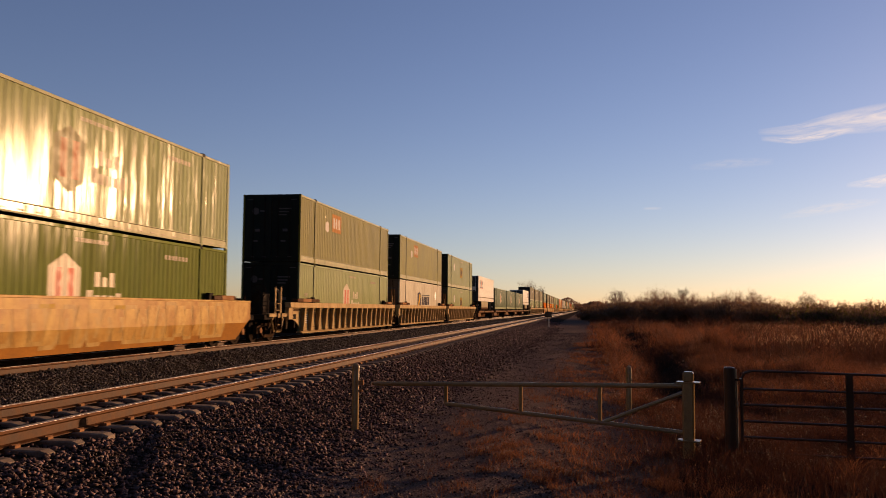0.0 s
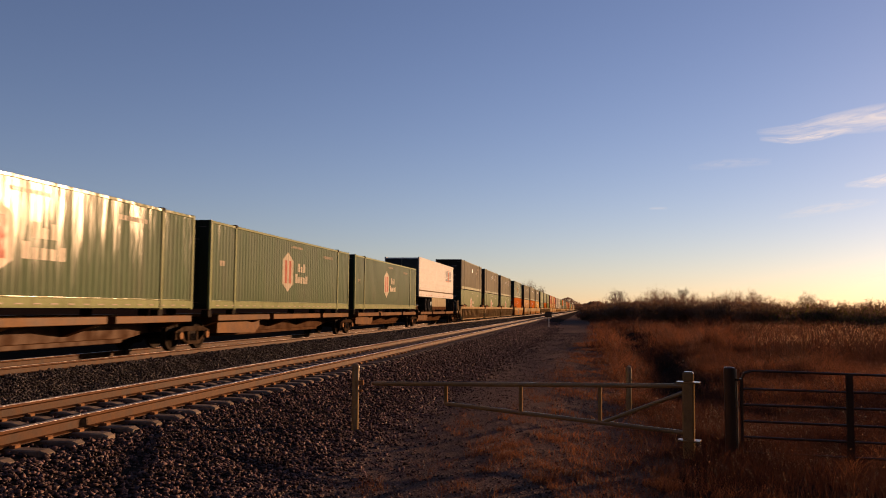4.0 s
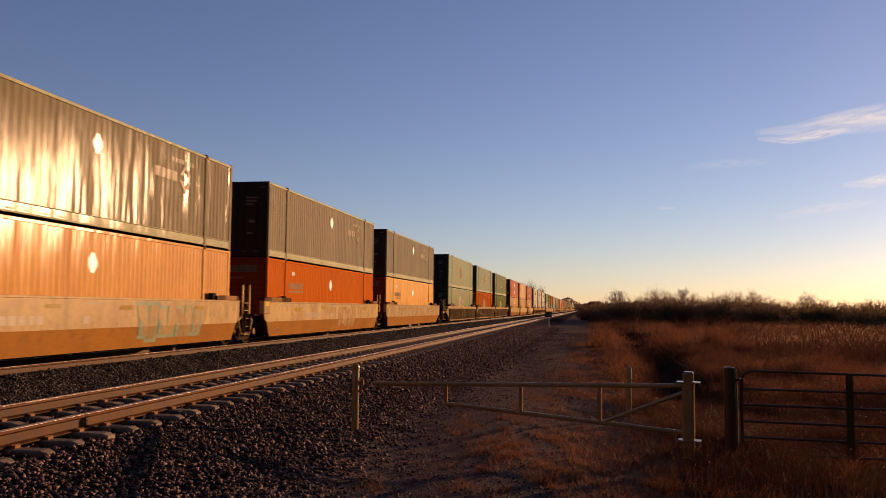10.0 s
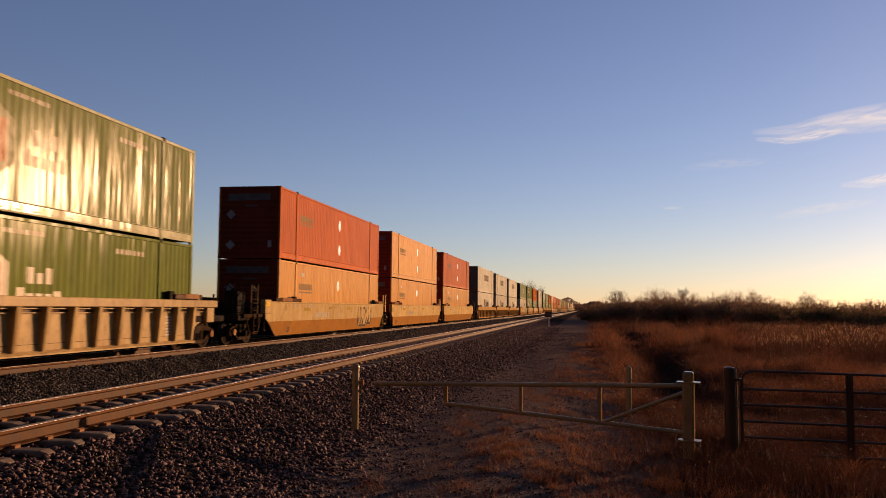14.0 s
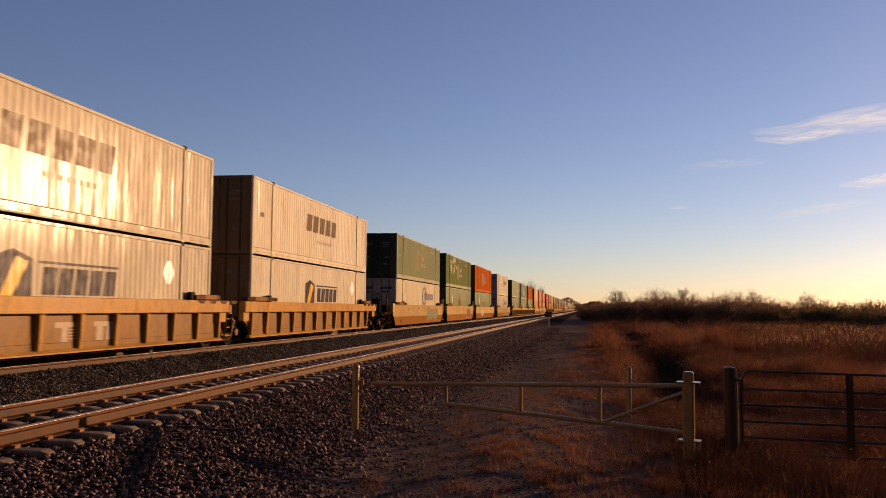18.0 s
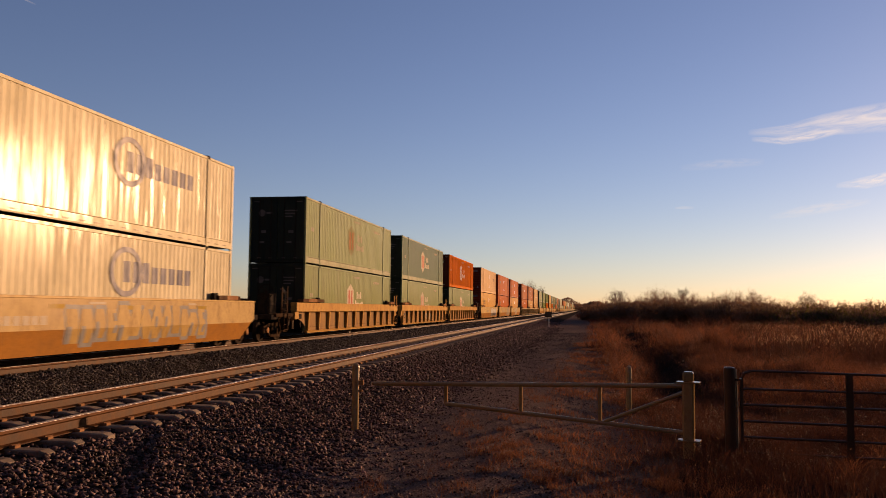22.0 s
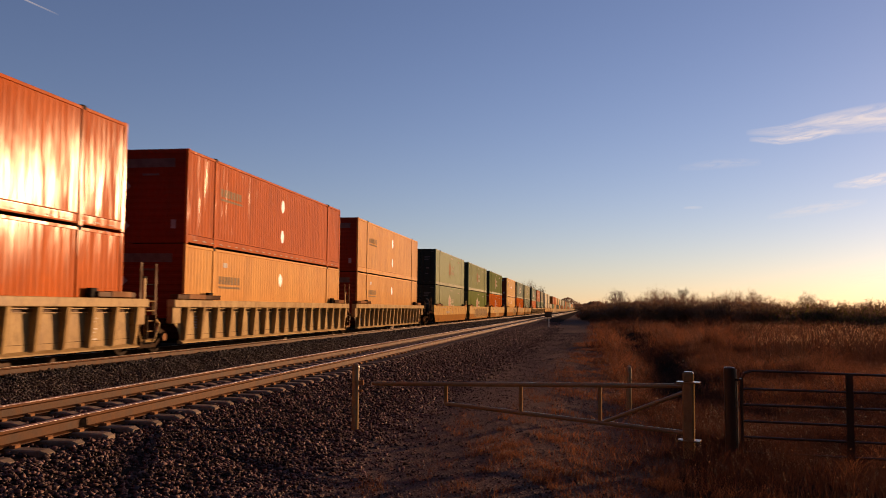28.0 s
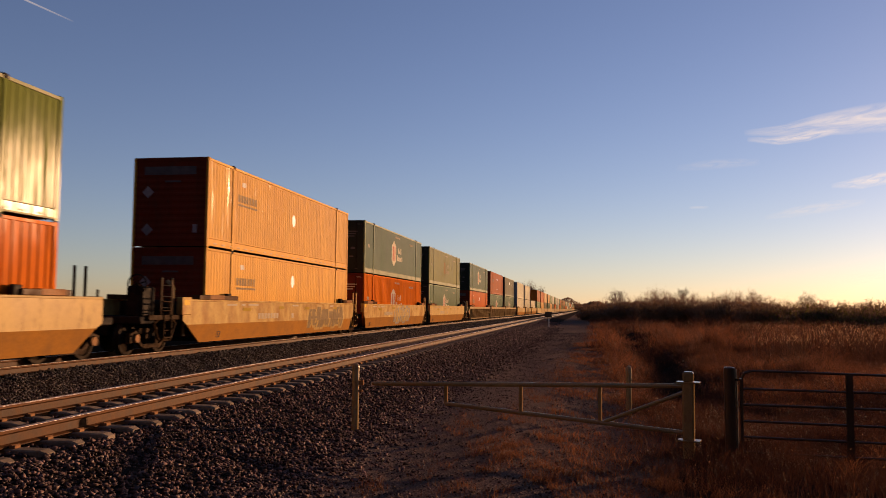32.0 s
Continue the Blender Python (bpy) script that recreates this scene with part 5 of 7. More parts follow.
def container(mat, words, rib, style, level, trim=None):
    """A 53-foot container; its base stands at the origin, its leading end at y = 0."""
    words_full = words + (" container stacked on another" if level == "top" else (" container resting in the well of a railcar" if level == "low" else " container riding on a flat spine railcar"))
    box = tagged(new("container"), words_full, "container", group="containers on the train")
    trim = trim or mat
    # Upper green and grey boxes get rails with the glint in their colour.
    rails = RAIL_PALE if mat in (GREEN, DEEP_GREEN, LEAF_PAINT, WORN_GREEN, OLIVE, SAGE, GREY) and level == "top" else trim
    for side in (-1, 1):
        part("side_wall", side_wall(rib, side), mat, box)
    part("roof", shared_part("roof", lambda: Build().box(-W2 + 0.03, W2 - 0.03, 0.10, BOX_L - 0.10, 2.835, 2.86)), mat, box)
    part("floor_pan", shared_part("floor_pan", lambda: Build().box(-W2 + 0.05, W2 - 0.05, 0.1, BOX_L - 0.1, 0.10, 0.16)), BLACK_STEEL, box)
    part("end_wall", shared_part("end_wall", lambda: Build().box(-W2 + 0.08, W2 - 0.08, BOX_L - 0.10, BOX_L - 0.05, 0.05, 2.88)), mat, box)
    for x in (-W2, W2):
        for y in (0.0, BOX_L - 0.16):
            part("corner_post", shared_part(("corner_post", x, y), corner_post(x, y)), trim, box)
    for side in (-1, 1):
        for y in (1.91, 14.10):
            part("lifting_post", shared_part(("lifting_post", side, y), mid_post(side, y)), trim, box)
        part("top_rail", shared_part(("top_rail", side), rail_long(side, 2.79, 2.872, 0.008)), rails, box)
        part("bottom_rail", shared_part(("bottom_rail", side), bottom_rail(side)), rails, box)
    # Header and sill share the shade-darkened door paint.
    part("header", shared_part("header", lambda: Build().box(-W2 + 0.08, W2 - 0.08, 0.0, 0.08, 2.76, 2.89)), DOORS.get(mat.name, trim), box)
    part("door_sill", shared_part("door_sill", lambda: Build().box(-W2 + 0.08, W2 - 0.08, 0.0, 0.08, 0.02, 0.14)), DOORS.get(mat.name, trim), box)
    for y in (1.98, 14.17):
        for z in (0.055, BOX_H - 0.045):
            part("corner_casting", shared_part(("corner_casting", y, z), casting(W2 - 0.075, y, z)), BLACK_STEEL if z > 1 else trim, box)
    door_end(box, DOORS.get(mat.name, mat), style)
    decals(box, style, level, rib)
    if level == "top" or level == "flat":
        part("reflective_tape", shared_part("reflective_tape", lambda: sum_boxes([(W2 + 0.004, W2 + 0.009, 0.5 + 0.62 * i, 0.5 + 0.62 * i + 0.24, 0.115, 0.145) for i in range(25)])), MARK_PALE, box, "dashed reflective tape")["kind"] = "stuff"
    return box


def sum_boxes(rows):
    b = Build()
    for r in rows:
        b.box(*r)
    return b


# ---- trucks under the cars ----
def truck(parent, y):
    """A two-axle freight truck."""
    t = part("truck", shared_part("truck", lambda: Build().cbox(-1.05, 1.05, -0.2, 0.2, 0.42, 0.66, 0.02).cbox(-0.3, 0.3, -0.3, 0.3, 0.62, 0.74, 0.02)), BLACK_STEEL, parent, at=pose(0, y, 0))
    for side in (-1, 1):
        xx = side * 1.0
        frame_key = ("side_frame", side)
        def casting_frame():
            b = Build()
            lo, hi = xx - 0.07, xx + 0.07
            b.prism([(-1.14, 0.50), (-0.62, 0.58), (0.62, 0.58), (1.14, 0.50), (1.14, 0.60), (0.62, 0.73), (-0.62, 0.73), (-1.14, 0.60)], "x", lo, hi)
            b.prism([(-0.46, 0.18), (0.46, 0.18), (0.46, 0.29), (-0.46, 0.29)], "x", lo - 0.02, hi + 0.02)
            for e in (-1, 1):
                b.prism([(e * 0.46, 0.18), (e * 0.46, 0.29), (e * 0.86, 0.60), (e * 1.02, 0.58)], "x", lo, hi)
                b.prism([(e * 0.24, 0.27), (e * 0.34, 0.27), (e * 0.34, 0.60), (e * 0.24, 0.60)], "x", lo, hi)
                b.prism([(e * 1.04, 0.34), (e * 1.15, 0.34), (e * 1.15, 0.55), (e * 1.04, 0.55)], "x", lo, hi)
            return b
        part("side_frame", shared_part(frame_key, casting_frame), TRUCK_STEEL, t)
        part("spring_nest", shared_part(("spring_nest", side), lambda: sum_tubes([((xx + side * 0.03, a, 0.26), (xx + side * 0.03, a, 0.5), 0.075) for a in (-0.17, 0.0, 0.17)])), BLACK_STEEL, t)
        for a in (-0.88, 0.88):
            part("bearing_cap", shared_part(("bearing_cap", side, a), lambda: Build().tube((side * 1.0, a, 0.46), (side * 1.14, a, 0.46), 0.115, 12)), RUSTY, t)
    for a in (-0.88, 0.88):
        part("axle", shared_part(("axle", a), lambda: Build().tube((-1.0, a, 0.45), (1.0, a, 0.45), 0.08, 10)), BLACK_STEEL, t)
        for side in (-1, 1):
            part("wheel", shared_part(("wheel", side, a), lambda: Build().lathe([(0.10, side * 0.09), (0.12, side * 0.10), (0.36, side * 0.02), (0.37, side * 0.065), (0.452, side * 0.065), (0.455, side * -0.05), (0.48, side * -0.065), (0.48, side * -0.08), (0.36, side * -0.075), (0.10, side * -0.06)], (side * 0.755, a, 0.457), 22), True), WHEEL_STEEL, t)
    return t


def sum_tubes(rows):
    b = Build()
    for p, q, r in rows:
        b.tube(p, q, r, 8)
    return b


def ladder_end(car, y, towards, mat=None, tall=True):
    """Rungs, grab rails and steps on the end platform of a well car."""
    for side in (-1, 1):
        if side < 0:
            part("grab_rail", shared_part(("grab_rail", side, y), lambda: sum_boxes([(-1.38, -1.34, y + a - 0.055, y + a + 0.055, 0.9, 2.5) for a in (0.0, 0.55)])), mat or TRUCK_STEEL, car)
            part("ladder", shared_part(("ladder", side, y), lambda: sum_tubes([((-1.42, y + a, 0.36), (-1.36, y + a, 1.5), 0.026) for a in (0.02, 0.46)] + [((-1.41, y + 0.02, z), (-1.41, y + 0.46, z), 0.02) for z in (0.38, 0.66, 0.94, 1.22, 1.48)])), mat or TRUCK_STEEL, car)
            continue
        for k, (a, top) in enumerate(((0.0, 2.12), (0.60, 2.14)) if tall else ((0.0, 1.42), (0.55, 1.42))):
            rail = part("grab_rail", shared_part(("grab_rail", side, y, k, tall), lambda: Build().cbox(min(side * 1.34, side * 1.38), max(side * 1.34, side * 1.38), y + a - 0.055, y + a + 0.055, 0.9, top, 0.006)), mat or TRUCK_STEEL, car, "flat painted grab post")
            part("cap", shared_part(("post_cap", side, y, k, tall), lambda: Build().cbox(min(side * 1.33, side * 1.39), max(side * 1.33, side * 1.39), y + a - 0.06, y + a + 0.06, top - 0.02, top + 0.035, 0.006)), BLACK_STEEL, rail, "black cap")
        if tall == 2:
            part("tall_stanchion", shared_part(("tall_stanchion", side, y), lambda: sum_boxes([(1.37, 1.41, y + a, y + a + 0.11, 0.8, 2.52) for a in (-0.32, 0.48)])), DARK_RUST_SHADE, car, "tall dark stanchion pair")
        for z in (1.30, 1.62, 1.94) if tall else (1.1, 1.3):
            part("rung", shared_part(("rung", side, y, z), lambda: Build().tube((side * 1.36, y, z), (side * 1.36, y + 0.55, z), 0.016, 6)), BLACK_STEEL, car)
        part("ladder", shared_part(("ladder", side, y), lambda: sum_tubes([((side * 1.42, y + a, 0.36), (side * 1.36, y + a, 1.5), 0.026) for a in (0.02, 0.46)] + [((side * 1.41, y + 0.02, z), (side * 1.41, y + 0.46, z), 0.02) for z in (0.38, 0.66, 0.94, 1.22, 1.48)])), mat or TRUCK_STEEL, car)
        part("end_bracket", shared_part(("end_bracket", side, y), lambda: sum_tubes([((side * 1.36, y + 0.24 + e * 0.30, 1.02), (side * 1.36, y + 0.24 + e * 0.62, 0.86), 0.04) for e in (-1, 1)] + [((side * 1.36, y + 0.24 + e * 0.62, 0.86), (side * 1.36, y + 0.24 + e * 0.36, 0.42), 0.04) for e in (-1, 1)] + [((side * 1.36, y - 0.14, 0.42), (side * 1.36, y + 0.62, 0.42), 0.035)])), mat or TRUCK_STEEL, car)
        part("step", shared_part(("step", side, y), lambda: Build().box(side * 1.38 - 0.1, side * 1.38 + 0.1, y, y + 0.45, 0.45, 0.48).box(side * 1.38 - 0.1, side * 1.38 + 0.1, y, y + 0.03, 0.45, 1.1).box(side * 1.38 - 0.1, side * 1.38 + 0.1, y + 0.42, y + 0.45, 0.45, 1.1)), TRUCK_STEEL, car)


def car_ends(car, place, front, back, mat, tall=1, kind="R"):
    """End platforms, couplers and trucks. place: first, middle, last or single."""
    y_truck_front = {"first": -2.85, "single": -2.85}.get(place, -1.70)
    if place in ("first", "single"):
        part("end_platform", shared_part(("end_platform", "f"), lambda: Build().cbox(-1.35, 1.35, -4.0, -0.45, 0.86, 1.06, 0.02).box(-0.45, 0.45, -4.1, -0.3, 0.55, 0.9)), BLACK_STEEL, car)
        part("coupler", shared_part(("coupler", "f"), lambda: Build().cbox(-0.14, 0.14, -4.75, -4.0, 0.70, 1.0, 0.03)), TRUCK_STEEL, car)
        part("end_rack", shared_part("end_rack", lambda: Build().box(-1.3, 1.3, -0.55, -0.42, 0.5, 1.5)), BLACK_STEEL, car)
        ladder_end(car, -2.92, -1, mat if kind == "R" else TRUCK_STEEL, tall)
        for s in (-1, 1):
            part("end_sill", shared_part(("end_sill", s), lambda: Build().cbox(min(s * 1.30, s * 1.44), max(s * 1.30, s * 1.44), -3.7, -1.8, 0.96, 1.10, 0.012)), mat if kind == "R" else TRUCK_STEEL, car, "painted end sill" if kind == "R" else "dark end sill")
        part("brake_pipe", shared_part("brake_pipe", lambda: sum_tubes([((1.2, -2.1, 0.6), (1.1, -1.75, 0.75), 0.045), ((1.1, -1.75, 0.72), (1.1, -1.75, 1.92), 0.05), ((1.1, -1.75, 1.9), (0.85, -1.6, 2.1), 0.06)])), MARK_TAN, car, "pale tan brake pipe")
        part("angle_cock", shared_part("angle_cock", lambda: Build().tube((1.25, -1.35, 0.45), (1.25, -1.35, 0.95), 0.045, 8)), MARK_TAN, car, "pale tan air valve")
        part("valve_box", shared_part("valve_box", lambda: Build().cbox(0.5, 1.0, -3.3, -2.6, 1.05, 1.9, 0.04)), BLACK_STEEL, car)
        part("brake_cylinder", shared_part("brake_cylinder", lambda: Build().tube((0.3, -1.5, 1.35), (0.9, -1.5, 1.35), 0.2, 12)), BLACK_STEEL, car)
        part("handbrake_wheel", shared_part("handbrake_wheel", lambda: hoop(0.85, -3.35, 1.95, 0.28).tube((0.85, -3.3, 1.0), (0.85, -3.3, 1.98), 0.05, 8)), BLACK_STEEL, car, "black handbrake wheel")
        truck(car, y_truck_front)
    else:
        part("articulated_joint", shared_part("articulated_joint", lambda: Build().cbox(-0.45, 0.45, -2.5, -0.4, 0.6, 0.95, 0.03).cbox(-1.25, 1.25, -1.1, -0.3, 0.80, 1.0, 0.02)), BLACK_STEEL, car)
        ladder_end(car, -2.45, -1, mat, 2 if kind == "R" and tall else tall)
        truck(car, y_truck_front)
    if place in ("last", "single"):
        part("end_platform", shared_part(("end_platform", "b"), lambda: Build().cbox(-1.35, 1.35, BOX_L + 0.3, BOX_L + 2.3, 0.86, 1.06, 0.02).box(-0.45, 0.45, BOX_L + 0.2, BOX_L + 2.4, 0.55, 0.9)), BLACK_STEEL, car)
        part("coupler", shared_part(("coupler", "b"), lambda: Build().cbox(-0.14, 0.14, BOX_L + 2.3, BOX_L + 3.2, 0.70, 1.0, 0.03)), TRUCK_STEEL, car)
        truck(car, BOX_L + 1.0)
        part("stanchion", shared_part("stanchion", lambda: sum_tubes([((s * 1.15, BOX_L + 1.9, 1.0), (s * 1.15, BOX_L + 1.9, 1.75), 0.035) for s in (-1, 1)])), TRUCK_STEEL, car)
    else:
        part("articulated_joint", shared_part("articulated_joint_back", lambda: Build().cbox(-0.40, 0.40, BOX_L + 0.2, BOX_L + 1.2, 0.58, 0.93, 0.03).cbox(-1.25, 1.25, BOX_L + 0.2, BOX_L + 0.75, 0.80, 1.0, 0.02)), BLACK_STEEL, car)


def hoop(x, y, z, r):
    b = Build()
    for i in range(14):
        a, c = i * 0.4488, (i + 1) * 0.4488
        b.tube((x + r * math.cos(a), y, z + r * math.sin(a)), (x + r * math.cos(c), y, z + r * math.sin(c)), 0.022, 6)
    for a in (0.3, 1.35, 2.4):
        b.tube((x - r * math.cos(a), y, z - r * math.sin(a)), (x + r * math.cos(a), y, z + r * math.sin(a)), 0.016, 5)
    return b


def well_floor(car):
    part("well_floor", shared_part("well_floor", lambda: Build().box(-1.3, 1.3, -0.25, BOX_L + 0.25, 0.26, 0.335)), BLACK_STEEL, car)


def guides(car, y0, y1):
    """Corner guides and walkway pads along the top of the sides."""
    for side in (-1, 1):
        for k, (a, c) in enumerate(((-0.9, 2.0), (BOX_L - 1.5, BOX_L + 0.2))):
            part("walkway_pad", shared_part(("walkway_pad", side, k, y0), lambda: Build().cbox(side * 1.43 - 0.13, side * 1.43 + 0.13, a, c, 1.56, 1.70, 0.012)), DARK_RUST_SHADE, car, "dark rusty walkway pad")
            if side > 0:
                part("pad_cover", shared_part(("pad_cover", k), lambda: Build().cbox(1.305, 1.568, (a + c) / 2 - 0.75 + 0.5 * k, (a + c) / 2 + 0.35 + 0.3 * k, 1.565, 1.712, 0.012)), RUSTY, car, "rust-orange pad cover")
        for k, a in enumerate((1.3, BOX_L - 1.7)):
            part("container_guide", shared_part(("container_guide", side, k), lambda: Build().cbox(side * 1.42 - 0.07, side * 1.42 + 0.07, a, a + 0.28, 1.5, 1.78, 0.015)), BLACK_STEEL, car)


def numeral(car, text, y, z, size, mat, x=1.475):
    """Painted digits on the lit side of a car."""
    key = ("size_numeral", text, size)
    if key not in shared:
        curve = bpy.data.curves.new("size_numeral", 'FONT')
        curve.body, curve.size, curve.extrude = text, size, 0.003
        holder = bpy.data.objects.new("numeral_source", curve)
        shared[key] = bpy.data.meshes.new_from_object(holder)
        bpy.data.objects.remove(holder)
        shared[key].name = "size_numeral"
    ob = part("size_numeral", shared[key], mat, car, "painted numeral " + text)
    ob.matrix_basis = pose(x, y, z) @ Matrix(((0, 0, 1, 0), (1, 0, 0, 0), (0, 1, 0, 0), (0, 0, 0, 1)))
    return ob


def graffiti(car, y, length, seed, mats, bend=0.80, low=0.36, high=1.47):
    """A row of swollen sprayed shapes that form no letters, with a rim in another colour."""
    r = random.Random(seed)
    n = max(3, round(length / 0.55))
    rim, fill, lower = Build(), Build(), Build()
    levels = sorted([bend] + [low + (high - low) * i / 11 for i in range(12)])

    def face(z):
        return 1.52 if z >= bend else 1.52 - 0.12 * (bend - z) / (bend - 0.24)

    def lobe(b, cy, w, z0, z1, lean, bulge, d):
        zs = [z for z in levels if z0 <= z <= z1]
        edge = []
        for z in zs:
            t = (z - z0) / (z1 - z0)
            half = w * (0.55 + 0.45 * math.sin(math.pi * (0.08 + 0.84 * t))) * (1 + bulge * math.cos(6.3 * t))
            edge.append((cy + lean * (t - 0.5), half, z))
        v = [(face(z) + d, c + e * h, z) for c, h, z in edge for e in (-1, 1)]
        b.add(v, [(2 * i, 2 * i + 1, 2 * i + 3, 2 * i + 2) for i in range(len(edge) - 1)])

    for i in range(n):
        cy = y + length * (i + 0.5) / n
        w = length / n * r.uniform(0.50, 0.60)
        z0, z1 = low + r.uniform(0, 0.14), high - r.uniform(0, 0.22)
        lean, bulge = r.uniform(-0.25, 0.25), r.uniform(-0.22, 0.22)
        lobe(rim, cy + 0.05, w + 0.09, z0 - 0.06, z1 + 0.04, lean, bulge, 0.0015 + 0.0003 * i)
        if len(mats) == 3:
            lobe(fill, cy, w * 0.90, max(z0, bend), z1, lean * 0.4, bulge, 0.008 + 0.0003 * i)
            lobe(lower, cy, w * 0.90, z0, bend, lean * 0.4, bulge, 0.008 + 0.0003 * i)
        else:
            lobe(fill, cy, w * 0.86, z0, z1, lean, bulge, 0.008 + 0.0003 * i)
        cut = r.randrange(4)
        if cut == 0:
            lobe(rim, cy - 0.04, w * 0.22, z0 + 0.3, z1 - 0.25, lean, 0.0, 0.014)
        elif cut == 1:
            lobe(rim, cy + w * 0.45, w * 0.30, z0 + 0.12, z0 + 0.45, 0.1, 0.0, 0.014)
            lobe(rim, cy + w * 0.35, w * 0.25, z1 - 0.42, z1 - 0.12, -0.1, 0.0, 0.0142)
        elif cut == 2:
            lobe(rim, cy - w * 0.4, w * 0.30, z0, z0 + 0.5, 0.0, 0.0, 0.0144)
    part("graffiti", fill, mats[0], car, "sprayed graffiti fill")["kind"] = "stuff"
    if len(mats) == 3:
        part("graffiti_base", lower, mats[1], car, "dark lower half of the graffiti")["kind"] = "stuff"
    part("graffiti_rim", rim, mats[-1], car, "sprayed graffiti rim")["kind"] = "stuff"


def smooth_car(place, mat, bend=0.80):
    """Well car with plain side sheets bent inwards low down."""
    car = tagged(new("well_car"), "yellow-tan steel well railcar with smooth bent side sheets", "railcar", group="railcars of the train")
    f = -1.9 if place in ("first", "single") else -0.80
    e = BOX_L + (1.55 if place in ("last", "single") else 0.35)
    fl = 1.45 if place in ("first", "single") else 0.75
    el = 1.3 if place in ("last", "single") else 0.2
    key = (place in ("first", "single"), place in ("last", "single"), bend)
    for side in (-1, 1):
        xo, xb = side * 1.52, side * 1.40
        part("side_sheet", shared_part(("side_sheet", side, key), lambda: Build().prism([(f, bend + 0.12), (f + 0.25, bend), (e - 0.25, bend), (e, bend + 0.12), (e, 1.50), (f, 1.50)], "x", xo - side * 0.03, xo)), mat, car, "scuffed side sheet")
        def low():
            b = Build()
            q = [(xo - side * 0.0005, f + 0.25, bend), (xo - side * 0.0005, e - 0.25, bend), (xb, e - 0.25 - el * 0.55, 0.24), (xb, f + 0.25 + fl * 0.75, 0.24)]
            r = [(x - side * 0.04, y, z) for x, y, z in q]
            return b.add(q + r, [(0, 1, 2, 3), (7, 6, 5, 4), (0, 4, 5, 1), (1, 5, 6, 2), (2, 6, 7, 3), (3, 7, 4, 0)])
        part("lower_sheet", shared_part(("lower_sheet", side, key), low), LOWER_CAR, car, "orange-brown inward-bent lower sheet, darkened for the shade of its slope")
        part("top_flange", shared_part(("top_flange", side, key), lambda: Build().cbox(side * 1.45 - 0.085, side * 1.45 + 0.085, f, e, 1.50, 1.56, 0.01)), mat, car)
        for k, (a, w, z, h) in enumerate(((2.5, 0.7, 1.2, 0.12), (6.0, 0.55, 1.28, 0.10), (9.0, 0.6, 1.25, 0.11), (13.2, 0.6, 1.25, 0.11))):
            if side > 0:
                part("placard", shared_part(("placard", k), lambda: Build().box(1.52, 1.526, a, a + w, z, z + h)), YELLOW_MARK, car, "small faded marking")
    well_floor(car)
    guides(car, f, e)
    car_ends(car, place, f, e, mat, 1, "S")
    for s in (-1, 1):
        part("corner_box", shared_part(("corner_box", f, s), lambda: Build().cbox(min(s * 1.36, s * 1.545), max(s * 1.36, s * 1.545), f - 0.1, f + 0.5, 1.1, 1.62, 0.015)), mat, car)
        part("reflector", shared_part(("reflector", f, s), lambda: Build().box(min(s * 1.545, s * 1.55), max(s * 1.545, s * 1.55), f + 0.02, f + 0.36, 1.38, 1.54)), MARK_YELLOW, car, "yellow reflector")
    return car


def arch(end, foot):
    """Points along the curved cut over a wheel, from the end of the plate to its foot."""
    return [(end + (foot - end) * math.sin(a * math.pi / 12), 0.33 + 0.58 * math.cos(a * math.pi / 12)) for a in range(7)]


